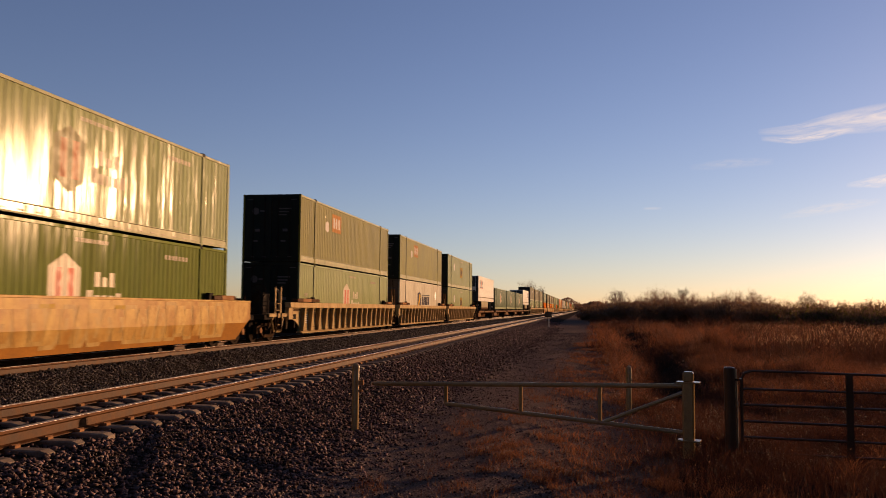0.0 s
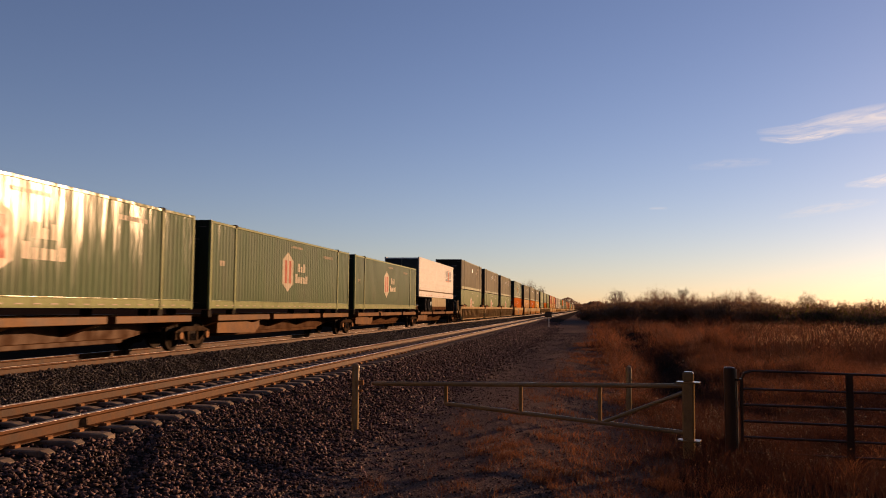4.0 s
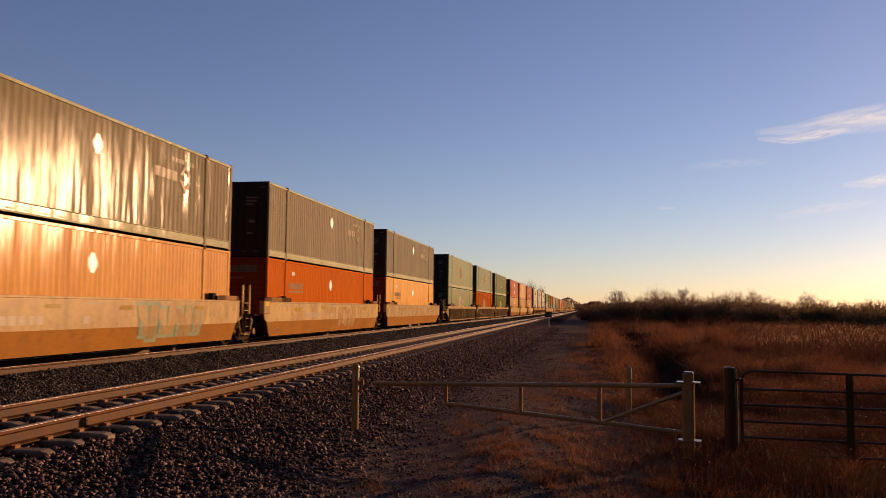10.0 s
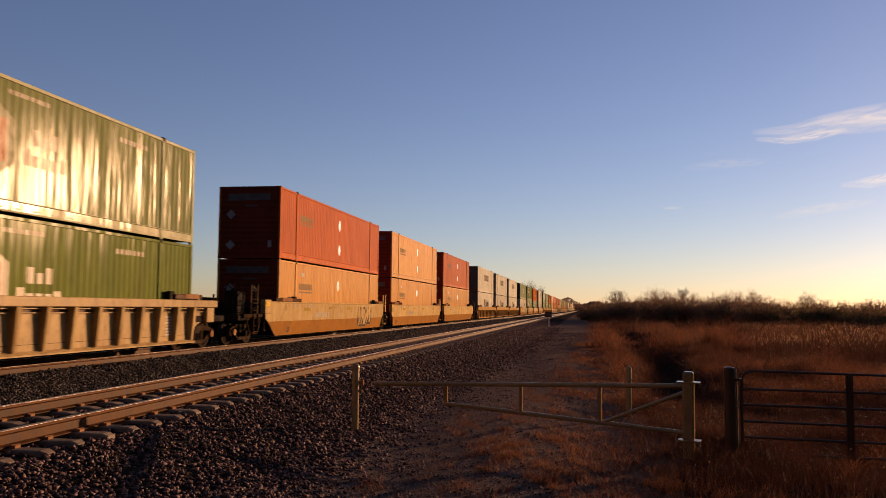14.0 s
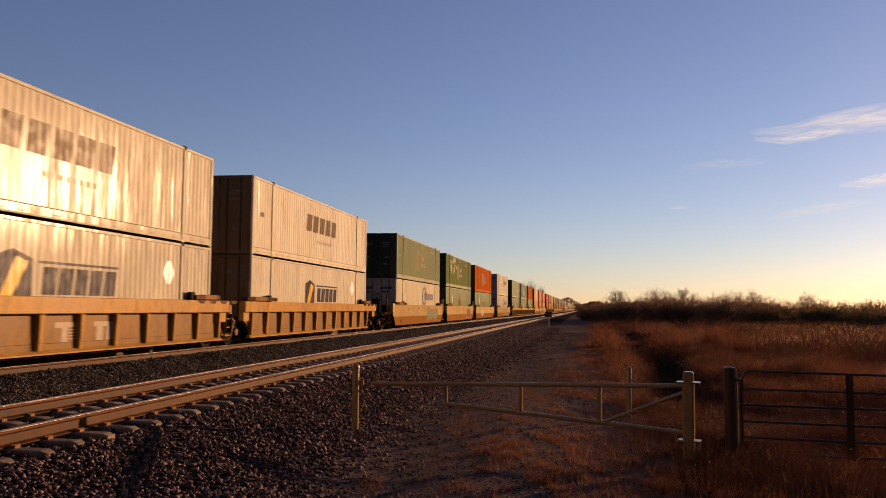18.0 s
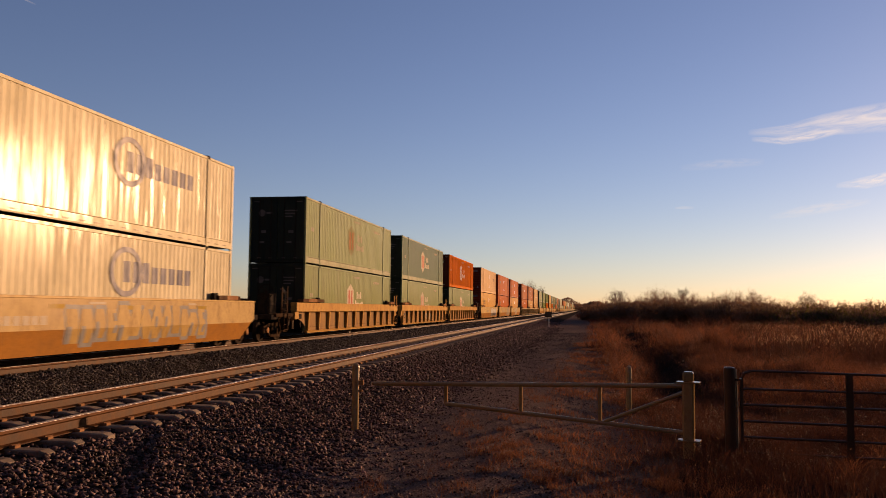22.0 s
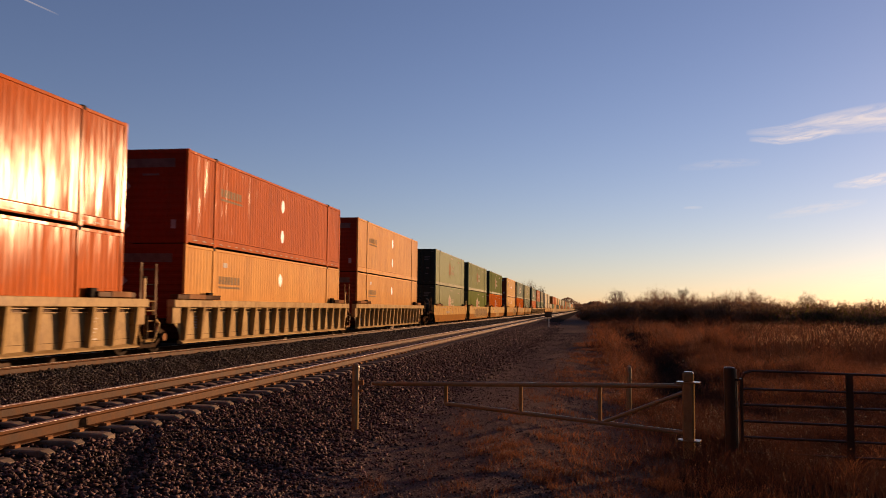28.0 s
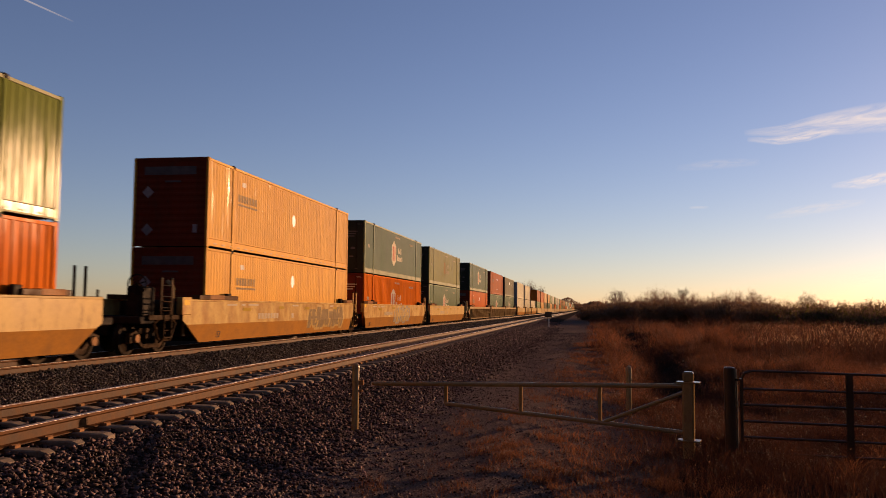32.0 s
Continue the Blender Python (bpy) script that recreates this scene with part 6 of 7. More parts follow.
def ribbed_car(place, mat, heavy=False, tall=True):
    """Well car whose sides are stiffened by tapered ribs under a broad top chord."""
    car = tagged(new("well_car"), "yellow-tan steel well railcar with ribbed sides" + (" and a deep top chord" if heavy else ""), "railcar", group="railcars of the train")
    f = -1.75 if place in ("first", "single") else -1.1
    e = BOX_L + (1.3 if place in ("last", "single") else 0.9)
    key = (place in ("first", "single"), place in ("last", "single"), heavy)
    zt = 1.16 if heavy else 1.32
    step = 1.48 if heavy else 1.02
    gap = 0.0 if heavy else 0.15
    a0, a1 = (0.2 if key[0] else -0.15), (BOX_L - 0.2 if key[1] else BOX_L + 0.45)
    n = round((a1 - a0) / step)
    for side in (-1, 1):
        part("side_plate", shared_part(("side_plate", side, key), lambda: Build().prism(arch(f + 0.15, a0 - 0.1) + arch(e - 0.15, a1 + 0.1)[::-1] + [(e - 0.15, zt - gap), (f + 0.15, zt - gap)], "x", side * 1.303, side * 1.325)), HEAVY_PLATE if heavy else mat, car)
        if not heavy:
            # A dark strip behind the slot stands for the shade inside it.
            part("slot_back", shared_part(("slot_back", side, key), lambda: Build().box(min(side * 1.300, side * 1.312), max(side * 1.300, side * 1.312), f + 0.3, e - 0.3, zt - 0.2, zt)), DARK_RUST_SHADE, car, "dark strip for the shade in the slot under the top chord")
            part("slot_lip", shared_part(("slot_lip", side, key), lambda: Build().box(min(side * 1.32, side * 1.385), max(side * 1.32, side * 1.385), f + 0.3, e - 0.3, zt - gap, zt - gap + 0.022).box(min(side * 1.31, side * 1.40), max(side * 1.31, side * 1.40), f + 0.3, e - 0.3, zt - 0.055, zt - 0.03)), mat, car)
        part("plate_seam", shared_part(("plate_seam", side, key), lambda: Build().box(min(side * 1.324, side * 1.331), max(side * 1.324, side * 1.331), a0, a1, 0.49, 0.50)), DARK_RUST_SHADE, car)
        part("top_chord", shared_part(("top_chord", side, key), lambda: Build().cbox(min(side * 1.32, side * 1.57), max(side * 1.32, side * 1.57), f, e, zt, 1.54, 0.015)), mat, car, "broad top chord")
        part("bottom_chord", shared_part(("bottom_chord", side, key), lambda: Build().prism([(side * 1.30, 0.25), (side * 1.46, 0.25), (side * 1.46, 0.285), (side * 1.36, 0.35), (side * 1.30, 0.35)], "y", a0 - 0.2, a1 + 0.2)), mat, car)
        out, low = (1.475, 1.43) if heavy else (1.545, 1.455)

        def rib():
            return Build().add([(side * 1.31, -0.075, zt), (side * 1.31, 0.075, zt), (side * out, 0.07, zt), (side * out, -0.07, zt), (side * 1.31, -0.055, 0.34), (side * 1.31, 0.055, 0.34), (side * low, 0.05, 0.34), (side * low, -0.05, 0.34)], [(0, 1, 2, 3), (7, 6, 5, 4), (0, 4, 5, 1), (1, 5, 6, 2), (2, 6, 7, 3), (3, 7, 4, 0)])
        rib_mesh = shared_part(("rib", side, heavy), rib)
        if side < 0:
            rows = [((a0 + (a1 - a0) * i / n), i) for i in range(n + 1)]

            def rib_row():
                b = Build()
                for y, i in rows:
                    q = rib()
                    b.add([(vx, vy + y, vz) for vx, vy, vz in q.v], q.f)
                return b
            part("rib_row", shared_part(("rib_row", key), rib_row), mat, car)["kind"] = "stuff"
            continue
        for i in range(n + 1):
            part("rib", rib_mesh, mat, car, at=pose(0, a0 + (a1 - a0) * i / n, 0))
    if heavy and place == "middle":
        part("emblem_shapes", shared_part("emblem_shapes", lambda: sum_boxes([(1.326, 1.332, 8.10, 8.95, 0.84, 0.96), (1.326, 1.332, 8.35, 8.60, 0.50, 0.84), (1.326, 1.332, 9.62, 10.55, 0.84, 0.96), (1.326, 1.332, 9.75, 10.05, 0.50, 0.84), (1.326, 1.332, 10.2, 10.5, 0.50, 0.84)] + [(1.326, 1.332, 8.65, 8.95, 0.56 + 0.07 * i, 0.59 + 0.07 * i) for i in range(4)])), MARK_PALE, car, "worn pale emblem shapes")
    if heavy:
        for k in range(4):
            part("step_bracket", shared_part(("step_bracket", k), lambda: Build().prism([(BOX_L - 1.45 + 0.8 * k, 1.545), (BOX_L - 0.85 + 0.8 * k, 1.545), (BOX_L - 1.0 + 0.8 * k, 1.44), (BOX_L - 1.3 + 0.8 * k, 1.44)], "x", 1.50, 1.576)), DARK_RUST_SHADE, car, "dark step notch")
    if not heavy:
        for k, (a, rows) in enumerate(((BOX_L - 1.35, 7), (0.9, 5))):
            part("stencil_lines", shared_part(("stencil_lines", k), lambda: sum_boxes([(1.326, 1.330, a - 0.26 + 0.04 * (i % 2), a + 0.20 - 0.07 * (i % 3), 1.02 - 0.085 * i, 1.055 - 0.085 * i) for i in range(rows)])), MARK_WHITE, car, "rows of pale stencilled lines")["kind"] = "stuff"
    for s in (-1, 1):
        for k, y in enumerate((f + 0.05, e - 0.55)):
            part("end_plate", shared_part(("end_plate", key, s, k), lambda: Build().cbox(min(s * 1.3, s * 1.48), max(s * 1.3, s * 1.48), y, y + 0.5, 0.85, zt, 0.012)), mat, car)
    well_floor(car)
    guides(car, f, e)
    car_ends(car, place, f, e, mat, tall, "H" if heavy else "R")
    return car


def spine_car(place):
    """Low skeleton car: a deep centre sill with outriggers and short decks."""
    car = tagged(new("spine_car"), "rust-orange steel spine railcar with a deep centre sill", "railcar", group="railcars of the train")
    end = 17.3
    # Sill and lower flange are coloured dark for the shade under the deck.
    part("centre_sill", shared_part("centre_sill", lambda: Build().prism([(-0.4, 0.55), (1.2, 0.55), (2.6, 0.36), (end - 3.6, 0.36), (end - 2.2, 0.55), (end - 0.7, 0.55), (end - 0.7, 0.98), (-0.4, 0.98)], "x", -0.32, 0.32)), DARK_RUST_SHADE, car)
    part("lower_flange", shared_part("lower_flange", lambda: Build().cbox(-0.42, 0.42, 2.6, end - 3.6, 0.31, 0.44, 0.015)), DARK_RUST_SHADE, car, "lower flange darkened for the shade under the deck")
    for y0, y1 in ((0.6, 5.2), (5.6, 11.4), (11.8, 16.0)):
        for side in (-1, 1):
            part("deck_rail", shared_part(("deck_rail", side, y0), lambda: Build().cbox(min(side * 1.10, side * 1.34), max(side * 1.10, side * 1.34), y0, y1, 0.88, 1.08, 0.012)), SPINE_ORANGE, car, "rusty orange deck rail")
    for i, y in enumerate((0.7, 4.2, 7.6, 11.0, 15.3)):
        part("outrigger", shared_part(("outrigger", i), lambda: Build().prism([(-1.3, 0.88), (-0.3, 0.55), (0.3, 0.55), (1.3, 0.88), (1.3, 1.0), (-1.3, 1.0)], "y", y, y + 0.3)), DARK_RUST_SHADE, car)
    for i, y in enumerate((0.1, 1.98, 14.17)):
        part("pedestal", shared_part(("pedestal", i), lambda: sum_boxes([(s * 1.1 - 0.12, s * 1.1 + 0.12, y, y + 0.25, 1.0, 1.24) for s in (-1, 1)])), BLACK_STEEL, car)
    part("bolster_box", shared_part("bolster_box", lambda: Build().prism([(1.3, 0.46), (4.6, 0.40), (5.0, 0.62), (5.0, 0.86), (1.3, 0.86)], "x", -1.0, 1.0)), SPINE_ORANGE, car, "orange-brown bolster box")
    part("joint", shared_part("spine_joint", lambda: Build().cbox(-0.3, 0.3, -1.2, -0.3, 0.6, 0.92, 0.03).cbox(-0.3, 0.3, end - 0.8, end - 0.3, 0.6, 0.92, 0.03)), BLACK_STEEL, car)
    truck(car, -0.6)
    if place == "last":
        truck(car, end + 0.3)
        part("coupler", shared_part("spine_coupler", lambda: Build().cbox(-0.14, 0.14, end + 0.2, end + 2.6, 0.70, 1.0, 0.03)), TRUCK_STEEL, car)
        ladder_end(car, end + 0.9, 1)
    if place == "first":
        part("coupler", shared_part("spine_coupler_front", lambda: Build().cbox(-0.14, 0.14, -3.0, -0.9, 0.70, 1.0, 0.03)), TRUCK_STEEL, car)
        ladder_end(car, -1.9, -1)
    return car


def trailer(backwards):
    """A white refrigerated van trailer; its leading end at y = 0 at deck height 1.1."""
    t = tagged(new("van_trailer"), "white ribbed refrigerated van trailer on a spine railcar" + ("" if not backwards else ", rear doors leading"), "trailer", group="trailers on the train")
    L = BOX_L
    flip = (lambda y: L - y) if backwards else (lambda y: y)
    sfx = "b" if backwards else "a"
    k = lambda *a: (*a, sfx)
    def ysp(a, c):
        return (min(flip(a), flip(c)), max(flip(a), flip(c)))
    def body():
        b = Build()
        b.box(-1.27, 1.27, 0.02, L - 0.02, 1.16, 3.92)
        return b
    part("box", shared_part(k("box"), body), TRAILER_WHITE, t)
    for i in range(11):
        z0 = 1.62 + i * 0.2
        part("side_panel", shared_part(k("side_panel", i), lambda: sum_boxes([(min(s * 1.265, s * 1.29), max(s * 1.265, s * 1.29), 0.06, L - 0.06, z0 + 0.014, z0 + 0.186) for s in (-1, 1)])), TRAILER_WHITE, t)
    part("seam_backing", shared_part(k("seam_backing"), lambda: sum_boxes([(min(s * 1.262, s * 1.274), max(s * 1.262, s * 1.274), 0.07, L - 0.07, 1.61, 3.83) for s in (-1, 1)])), SEAM, t, "grey seams between the side panels")
    part("lower_band", shared_part(k("lower_band"), lambda: sum_boxes([(min(s * 1.265, s * 1.285), max(s * 1.265, s * 1.285), 0.06, L - 0.06, 1.50, 1.60) for s in (-1, 1)])), MARK_BROWN, t, "dull brown band along the side")
    part("bottom_rail", shared_part(k("bottom_rail"), lambda: sum_boxes([(min(s * 1.22, s * 1.295), max(s * 1.22, s * 1.295), 0.0, L, 1.10, 1.44) for s in (-1, 1)])), TRAILER_WHITE, t)
    part("top_rail", shared_part(k("top_rail"), lambda: sum_boxes([(min(s * 1.2, s * 1.295), max(s * 1.2, s * 1.295), 0.0, L, 3.84, 3.97) for s in (-1, 1)])), TRAILER_WHITE, t)
    part("marker_tape", shared_part(k("marker_tape"), lambda: sum_boxes([(1.295, 1.30, 0.6 + 1.1 * i, 0.9 + 1.1 * i, 1.2, 1.25) for i in range(14)])), MARK_RED, t, "dashed red marker tape")["kind"] = "stuff"
    y0, y1 = ysp(1.3, 4.3)
    part("sign_panel", shared_part(k("sign_panel"), lambda: sum_boxes([(1.29, 1.297, y0, y1, a, c) for a, c in ((2.62, 2.80), (2.86, 2.93), (2.97, 3.02), (3.06, 3.40), (3.43, 3.50))])), SIGN_DARK, t, "dark striped sign panel")
    ym = (y0 + y1) / 2
    part("sign_accent", shared_part(k("sign_accent"), lambda: Build().box(1.297, 1.303, ym - 0.12, ym + 0.12, 2.7, 3.4).box(1.297, 1.303, y0, y1, 3.56, 3.60).box(1.297, 1.303, y0, y1, 2.56, 2.60)), MARK_RED, t, "red accent")
    f = flip(0.0)
    d = -1 if not backwards else 1
    a, c = min(f, f + d * 0.28), max(f, f + d * 0.28)
    part("cooling_unit", shared_part(k("cooling_unit"), lambda: Build().cbox(-1.0, 1.0, a, c, 2.2, 3.85, 0.05)), TRAILER_WHITE, t, "white cooling unit")
    g0, g1 = min(f + d * 0.28, f + d * 0.30), max(f + d * 0.28, f + d * 0.30)
    part("grille", shared_part(k("grille"), lambda: Build().box(-0.99, -0.52, g0, g1, 2.72, 3.80).box(0.22, 0.99, g0, g1, 2.72, 3.80).box(-0.50, 0.20, g0, g1, 3.42, 3.58).box(-0.30, 0.20, g0, g1, 2.28, 2.34).box(0.68, 0.95, g0, g1, 2.22, 2.32)), DARK_PANEL, t, "black grille")
    part("nose_plate", shared_part(k("nose_plate"), lambda: Build().box(-1.25, 1.25, min(f, f + d * 0.02), max(f, f + d * 0.02), 1.12, 3.95)), DARK_PANEL, t)
    r = flip(L)
    e0, e1 = min(r, r - d * 0.03), max(r, r - d * 0.03)
    for s in (-1, 1):
        part("rear_door", shared_part(k("rear_door", s), lambda: Build().cbox(min(s * 0.02, s * 1.2), max(s * 0.02, s * 1.2), e0, e1, 1.16, 3.82, 0.008)), DARK_PANEL if backwards else TRAILER_WHITE, t)
    y0, y1 = ysp(3.6, 10.4)
    part("side_skirt", shared_part(k("side_skirt"), lambda: sum_boxes([(s * 1.2 - 0.015, s * 1.2 + 0.015, y0, y1, 0.38, 1.08) for s in (-1, 1)])), SKIRT, t, "dull tan side skirt")
    part("skirt_edge", shared_part(k("skirt_edge"), lambda: sum_boxes([(s * 1.2 - 0.012, s * 1.2 + 0.012, y0, y1, 0.14, 0.38) for s in (-1, 1)])), DARK_RUST_SHADE, t, "dark rubber skirt edge")
    part("chassis", shared_part(k("chassis"), lambda: sum_boxes([(s * 0.45 - 0.06, s * 0.45 + 0.06, 0.3, L - 0.3, 0.82, 1.12) for s in (-1, 1)] + [(-1.1, 1.1, 0.1, L - 0.1, 1.04, 1.14)])), BLACK_STEEL, t)
    y = flip(2.9)
    part("landing_gear", shared_part(k("landing_gear"), lambda: sum_tubes([((s * 0.8, y, 0.12), (s * 0.8, y, 1.05), 0.07) for s in (-1, 1)] + [((-0.8, y, 0.5), (0.8, y, 0.5), 0.03), ((0.8, y, 0.9), (0.8, y + d * -0.6, 0.3), 0.03)])), BLACK_STEEL, t)
    y = flip(0.95)
    part("hitch", shared_part(k("hitch"), lambda: sum_tubes([((s * 0.45, y, -0.1), (s * 0.2, y, 1.05), 0.07) for s in (-1, 1)] + [((s * 0.45, y + 0.8, -0.1), (s * 0.2, y, 1.0), 0.05) for s in (-1, 1)])), RUSTY, t, "rusty hitch stand")
    y = flip(L - 0.2)
    part("rear_bumper", shared_part(k("rear_bumper"), lambda: sum_boxes([(-1.2, 1.2, y - 0.06, y + 0.06, 0.42, 0.54), (-0.75, -0.65, y - 0.05, y + 0.05, 0.5, 1.1), (0.65, 0.75, y - 0.05, y + 0.05, 0.5, 1.1)])), MARK_WHITE, t)
    for i, w in enumerate((L - 4.45, L - 3.15)):
        y = flip(w)
        part("axle", shared_part(k("axle", i), lambda: Build().tube((-1.2, y, 0.51), (1.2, y, 0.51), 0.07, 8)), BLACK_STEEL, t)
        for s in (-1, 1):
            tyre = part("tyre", shared_part(k("tyre", i, s), lambda: Build().lathe([(0.05, -0.05), (0.28, -0.08), (0.30, -0.29), (0.47, -0.29), (0.51, -0.25), (0.51, -0.03), (0.48, 0.0), (0.51, 0.03), (0.51, 0.25), (0.47, 0.29), (0.30, 0.29), (0.28, 0.08), (0.05, 0.05)], (s * 0.96, y, 0.51), 28), True), RUBBER, t)
            part("rim", shared_part(k("rim", i, s), lambda: Build().lathe([(0.08, 0.24), (0.12, 0.22), (0.14, 0.12), (0.26, 0.10), (0.30, 0.27), (0.31, 0.28), (0.31, 0.2)] if s > 0 else [(0.31, -0.2), (0.31, -0.28), (0.30, -0.27), (0.26, -0.10), (0.14, -0.12), (0.12, -0.22), (0.08, -0.24)], (s * 0.96, y, 0.51), 22), True), ALLOY, tyre, "dull brown wheel rim")
    return t


LOADS = {
    "g": (GREEN, "green corrugated steel", "fine", "shield", GREEN_TRIM),
    "m": (WORN_GREEN, "worn green corrugated steel", "fine", "shield", GREEN_TRIM),
    "n": (LEAF_PAINT, "leaf green corrugated steel", "fine", "shield", None),
    "G": (DEEP_GREEN, "deep green corrugated steel", "fine", "plain_shield", GREEN_TRIM),
    "o": (OLIVE, "olive green corrugated steel", "fine", "shield", None),
    "e": (GREEN, "green corrugated steel, yellow-marked", "fine", "square", GREEN_TRIM),
    "q": (OLIVE, "olive green corrugated steel, orange-marked", "fine", "orange_square", None),
    "s": (SAGE, "sage green wide-ribbed", "coarse", "shield", None),
    "r": (RED, "bright red-orange deeply corrugated", "deep", "plain_shield", None),
    "R": (RUST_RED, "rust-red finely ribbed", "shallow", "two_diamonds", None),
    "d": (ORANGE, "faded orange finely ribbed", "shallow", "diamond", None),
    "D": (ORANGE, "faded orange finely ribbed", "shallow", "two_diamonds", None),
    "y": (GOLD, "golden orange finely ribbed", "shallow", "diamond", None),
    "F": (PEACH, "pale peach-orange finely ribbed", "shallow", "two_diamonds_far", None),
    "k": (RUST_RED, "rust-red finely ribbed", "shallow", "diamond", None),
    "x": (GREY, "dull grey corrugated steel", "fine", "chevron", None),
    "w": (WHITE, "white corrugated steel", "fine", "block_upper", None),
    "W": (WHITE, "white corrugated steel", "fine", "block_lower", None),
    "t": (CREAM, "cream-white corrugated steel", "fine", "ring", None),
    "c": (CREAM, "cream corrugated steel", "fine", "", None),
}
# leading end at the start, car, upper and lower load
UNITS = [
    (10.55, "S1", "g", "n"), (34.0, "R1", "q", "g"), (53.55, "R2", "q", "W"), (73.1, "R3", "e", "e"),
    (94.7, "P1", "trailer", ""), (112.8, "P2", "", "G"), (130.1, "P2", "", "G"), (147.4, "P2", "", "G"), (164.7, "P3", "trailer_back", ""),
    (186.05, "R1", "x", "g"), (205.5, "R2", "x", "g"), (225.2, "R3", "x", "g"), (248.8, "S1", "s", "r0"),
    (272.5, "T1", "x", "d"), (292.1, "T2", "x", "r0"), (311.5, "T3", "x", "y"),
    (335.2, "R1", "g", "g"), (354.8, "R2", "g", "r"), (374.4, "R3", "m", "n"),
    (398.0, "S1", "R", "d"), (417.6, "S2", "D", "d"), (437.1, "S3", "R", "d"),
    (460.8, "H1", "w", "W"), (480.4, "H2", "w", "W"), (499.9, "H3", "w", "W"),
    (523.7, "S1", "m", "t"), (543.2, "S2", "n", "e"), (562.9, "S3", "r", "e"), (586.7, "S0", "t", "t"),
    (610.5, "H1", "g", "g"), (630.0, "H2", "G", "g"), (649.7, "H3", "r", "g"),
    (673.1, "S1", "F", "y"), (692.7, "S2", "R", "k"), (712.2, "S3", "R", "d"),
    (736.9, "R1", "k", "k"), (756.5, "R2", "R", "d"), (776.0, "R3", "D", "d"),
    (799.8, "S1", "g", "g"), (819.3, "S2", "m", "n"), (838.8, "S3", "n", "r"),
    (862.6, "S1", "y", "y"), (882.1, "S2", "G", "r"), (901.6, "S3", "o", "G"),
    (925.0, "R1", "G", "k"), (944.6, "R2", "R", "G"), (964.2, "R3", "x", "G"),
    (987.8, "S1", "c", "c"), (1007.4, "S2", "c", "c"), (1027.0, "S3", "", "c"),
]
# along the car, length, seed, fill and rim paints
GRAFFITI = {
    10.55: (0.8, 14.6, 21, (PATCHED_CAR, YELLOW_CAR)),
    248.8: (5.4, 2.75, 1, (MARK_GREY, MARK_DARK)), 272.5: (9.9, 3.6, 2, (TAN_CAR, MARK_TEAL)), 292.1: (8.7, 2.9, 3, (TAN_CAR, MARK_PINK)), 398.0: (11.0, 2.6, 16, (YELLOW_CAR, MARK_DARK)),
    523.7: (9.7, 4.4, 9, (MARK_TEAL, ORANGE_MARK)), 543.2: (11.5, 2.7, 7, (RUSTY, MARK_PALE)), 562.9: (3.8, 2.5, 8, (MARK_SOFT, MARK_TAN)), 586.7: (6.6, 7.2, 10, (YELLOW_CAR, MARK_GREY)),
    673.1: (8.6, 5.9, 4, (MARK_WHITE, MARK_BLUE, MARK_PALE)), 692.7: (10.5, 4.4, 5, (MARK_PALE, MARK_GREY)), 712.2: (7.0, 3.0, 6, (MARK_PALE, MARK_WHITE)),
    819.3: (3.2, 11.4, 11, (MARK_TAN, YELLOW_CAR)), 838.8: (6.0, 4.0, 12, (YELLOW_CAR, MARK_PALE)), 862.6: (9.5, 5.2, 13, (MARK_TAN, YELLOW_CAR)), 882.1: (6.5, 4.5, 14, (YELLOW_CAR, MARK_GREY)),
}
PLACES = {"0": "single", "1": "first", "2": "middle", "3": "last"}


def send(ob, y, z):
    """Notes a thing for the train's run."""
    ob.matrix_basis = pose(TRAIN_X, y, z)
    moving.append((ob, y, z))


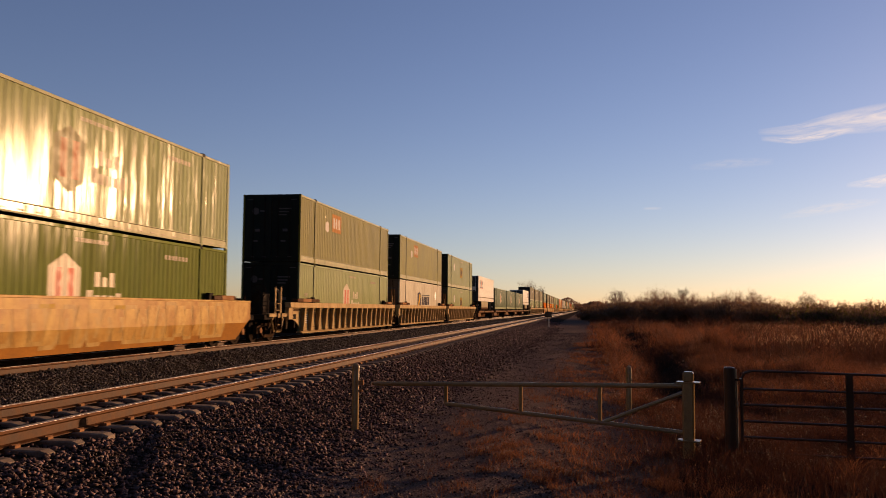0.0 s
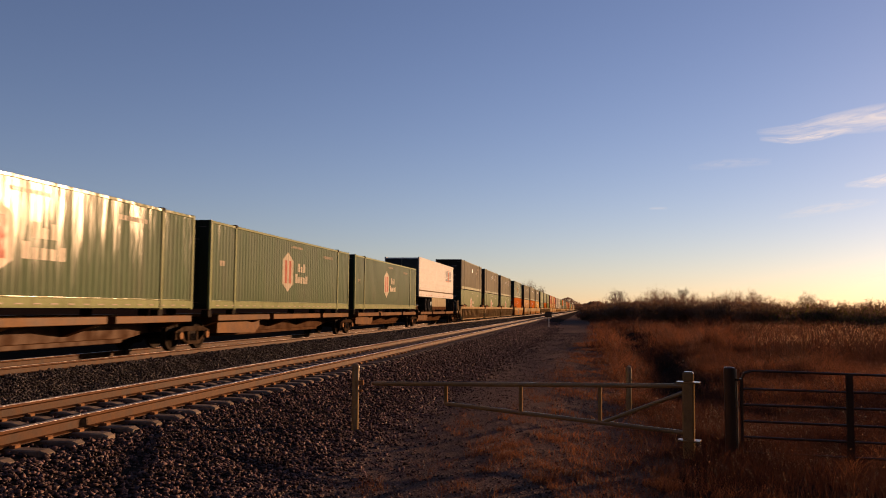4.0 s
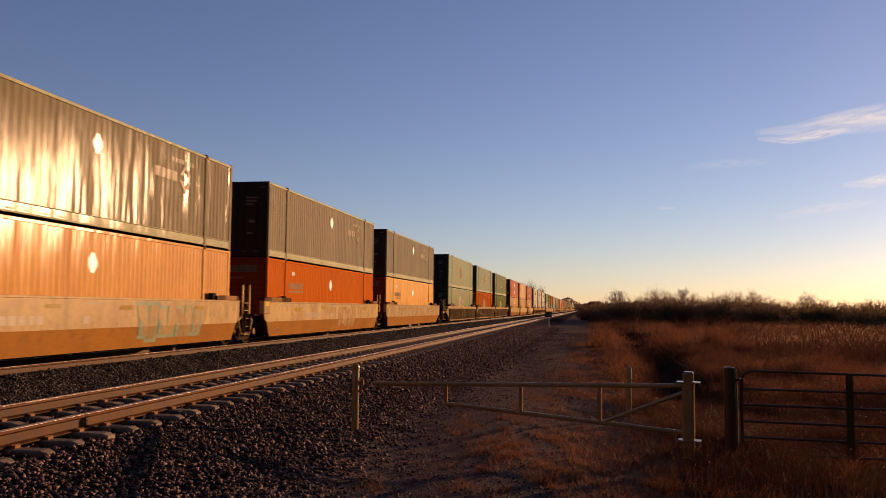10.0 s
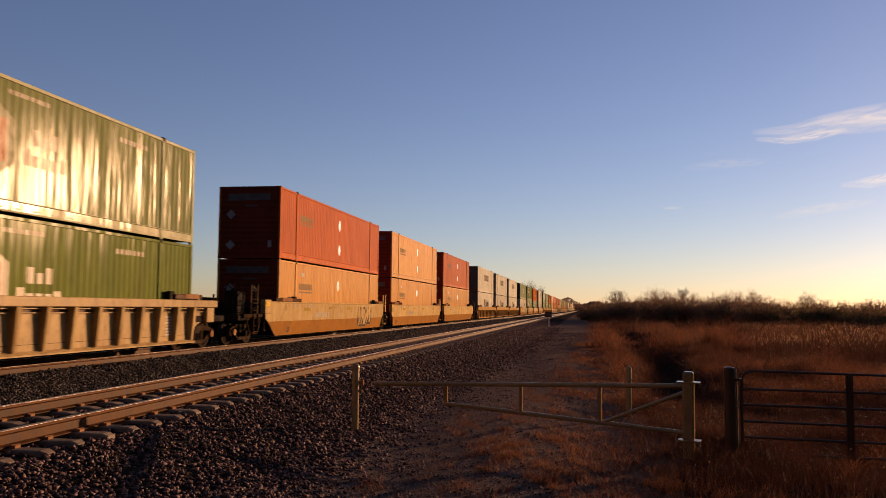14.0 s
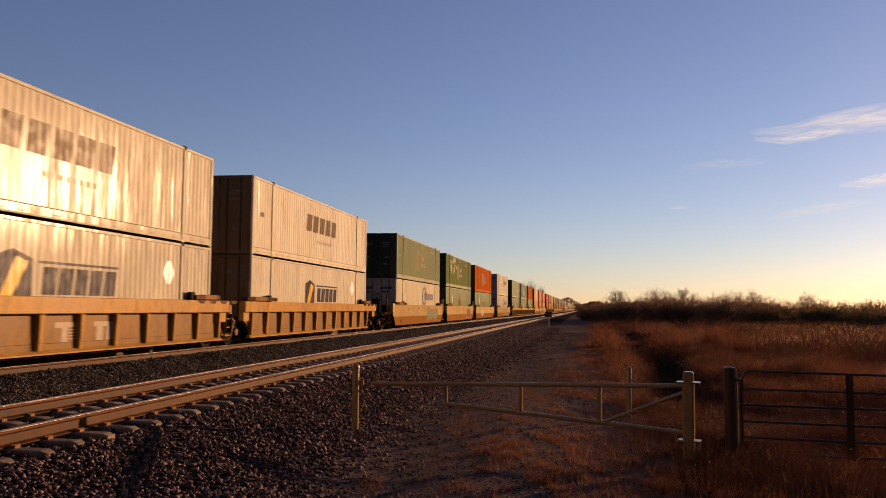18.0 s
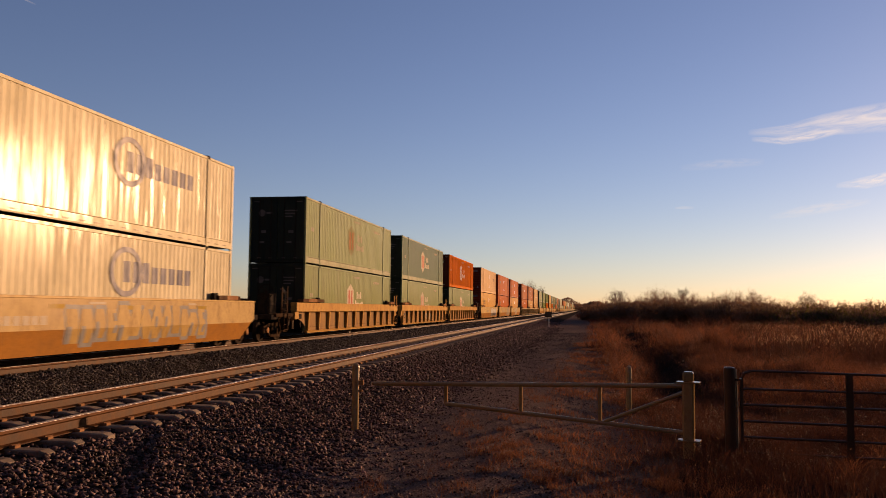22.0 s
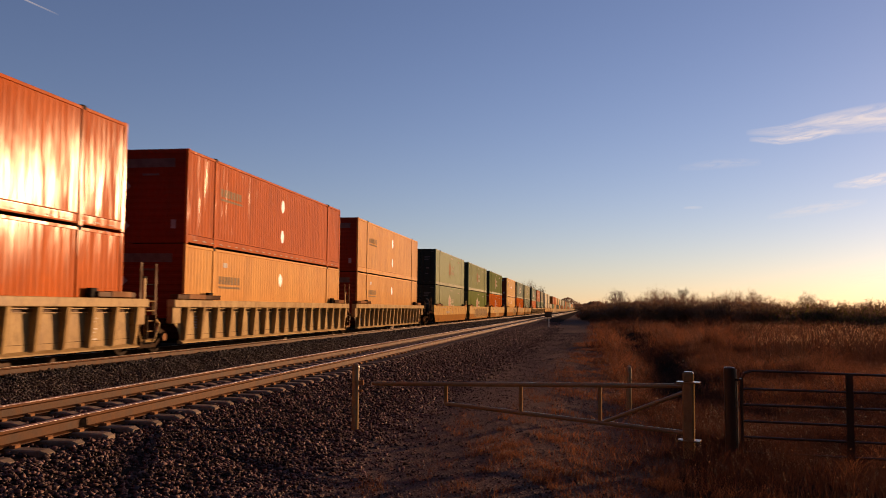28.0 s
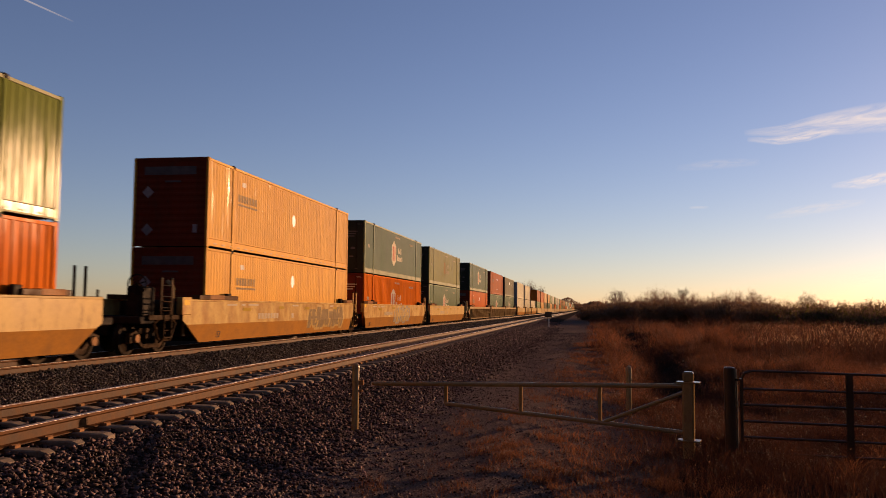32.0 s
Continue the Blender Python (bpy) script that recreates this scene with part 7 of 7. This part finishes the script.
for y, car_code, upper, lower in UNITS:
    place = PLACES[car_code[1]]
    if car_code in ("S1",) and y in (10.55, 248.8):
        place = "last" if y < 20 else "single"
    kind = car_code[0]
    if kind == "P":
        car = spine_car(place)
    elif kind in "ST":
        car = smooth_car(place, PATCHED_CAR if y < 20 or y in (799.8, 862.6, 882.1) else YELLOW_CAR if kind == "S" else TAN_CAR, 1.16 if y == 248.8 else 0.80)
    else:
        car = ribbed_car(place, TAN_CAR if kind == "R" else HEAVY_CAR, kind == "H", not 450 < y < 510)
    if kind in "ST" and y > 100:
        bend = 1.16 if y == 248.8 else 0.80
        size_mark = numeral(car, "53", 0.55, 0.36, 0.30, MARK_PALE if kind == "T" else MARK_DARK)
        lean = math.atan(0.12 / (bend - 0.24))
        size_mark.matrix_basis = pose(1.526 - 0.12 * (bend - 0.36) / (bend - 0.24), 0.55, 0.36, 0, math.degrees(lean), 0) @ Matrix(((0, 0, 1, 0), (1, 0, 0, 0), (0, 1, 0, 0), (0, 0, 0, 1)))
        part("car_code", shared_part("car_code", lambda: sum_boxes([(1.52, 1.5235, 3.9 + 0.30 * i, 4.12 + 0.30 * i, 0.92, 1.12) for i in range(7)] + [(1.52, 1.5235, 7.4, 7.65, 0.92, 1.10)])), MARK_PALE, car, "faded pale car code bars")["kind"] = "stuff"
        part("stencil_lines", shared_part("flange_lines", lambda: sum_boxes([(1.52, 1.5235, a, a + w, 1.38, 1.44) for a, w in ((1.2, 0.8), (2.4, 0.3), (3.0, 0.9), (7.5, 0.7), (12.6, 0.5))])), MARK_PALE, car, "pale stencilled lines under the flange")["kind"] = "stuff"
    if y == 630.0:
        part("sprayed_shape", sum_boxes([(1.326, 1.3305, a, a + w, z0, z1) for a, w, z0, z1 in ((0.5, 0.12, 0.45, 1.0), (0.5, 0.5, 0.88, 1.0), (0.5, 0.4, 0.66, 0.75), (1.55, 0.5, 0.5, 0.62), (1.9, 0.14, 0.5, 1.0), (13.4, 0.6, 0.9, 1.02), (13.45, 0.14, 0.5, 0.9), (15.2, 0.16, 0.5, 1.02), (15.2, 0.55, 0.72, 0.82), (15.65, 0.14, 0.5, 1.02))]), MARK_DARK, car, "dark blocky sprayed shapes")["kind"] = "stuff"
    if y in GRAFFITI:
        graffiti(car, *GRAFFITI[y], 1.16 if y == 248.8 else 0.80)
    send(car, y, 0.0)
    if upper.startswith("trailer"):
        send(trailer(upper.endswith("back")), y, 1.10)
        continue
    for code, z, level in ((lower, LOW_Z if kind != "P" else 1.25, "low" if kind != "P" else "flat"), (upper, HIGH_Z, "top")):
        if code:
            mat, words, rib, style, trim = LOADS[code[0]]
            if code == "r0":
                rib, style = "shallow", "diamond"
            box = container(mat, words, rib, style, level, trim)
            if y == 543.2 and level == "top":
                box["label"] = "leaf green corrugated steel container with peeling pale paint stacked on another"
                peel, r = Build(True), random.Random(3)
                WALL_NOW[0] = rib
                for k in range(26):
                    a, z0, h = 2.2 + 3.9 * r.random() ** 1.4, 1.2 + 1.2 * r.random(), 0.12 + 0.75 * r.random() ** 2
                    w = 0.05 + 0.16 * r.random()
                    painted([(a, z0 + 0.04), (a + w * 0.6, z0), (a + w, z0 + 0.07), (a + w * 0.9, min(2.74, z0 + h)), (a + 0.02, min(2.7, z0 + h - 0.05))], 0.0034 + 0.0002 * k, peel)
                part("peeled_patch", peel, MARK_SOFT, box, "ragged patches of peeling pale paint")["kind"] = "stuff"
            send(box, y, z)

# the far end of the train, never near: plain stacks
far_rng = random.Random(4)
far_codes = ["g", "d", "G", "g", "R", "c", "x", "d", "w", "G", "g", "R"]
far_y = 1050.6
for i in range(42):
    base = far_y
    far_y += 19.6 if i % 3 < 2 else 23.6
    car = tagged(part("well_car", shared_part("plain_car", lambda: Build().box(-1.52, -1.4, -1.5, 17.3, 0.3, 1.5).box(1.4, 1.52, -1.5, 17.3, 0.3, 1.5).box(-1.3, 1.3, -2, 18, 0.26, 0.33)), TAN_CAR), "tan steel well railcar far down the line", "railcar", group="railcars of the train")
    part("truck", shared_part("plain_truck", lambda: Build().box(-1.1, 1.1, -2.6, -0.7, 0.1, 0.8)), BLACK_STEEL, car)
    send(car, base, 0.0)
    for z in (LOW_Z, HIGH_Z):
        code = far_rng.choice(far_codes)
        mat, words = LOADS[code][0], LOADS[code][1]
        c = tagged(part("container", whole_shell(), mat), words + " container far down the line", "container", group="containers on the train")
        send(c, base, z)


def motions():
    """The whole train runs towards the near end at one steady speed; high cloud drifts."""
    for ob, y, z in moving:
        walk(ob, [(t, pose(TRAIN_X, y - SPEED * t, z)) for t in (0.0, 8.0, 16.0, 24.0, 32.0)])
    for ob in clouds:
        walk(ob, [(t, pose(EYE.x, EYE.y, EYE.z, 0, 0, 0.0265 * (t - 28.0))) for t in (0.0, 16.0, 32.0)])
    shift = (sky_dir(-1121, 643) - sky_dir(-833, 513)) * 3400.0
    walk(contrail, [(t, Matrix.Translation(EYE + shift * (1 - t / 32.0))) for t in (0.0, 16.0, 32.0)])
    walk(short_trail, [(t, pose(EYE.x, EYE.y, EYE.z, 0, 0, 0.092 * (31.0 - t))) for t in (0.0, 16.0, 32.0)])


motions()
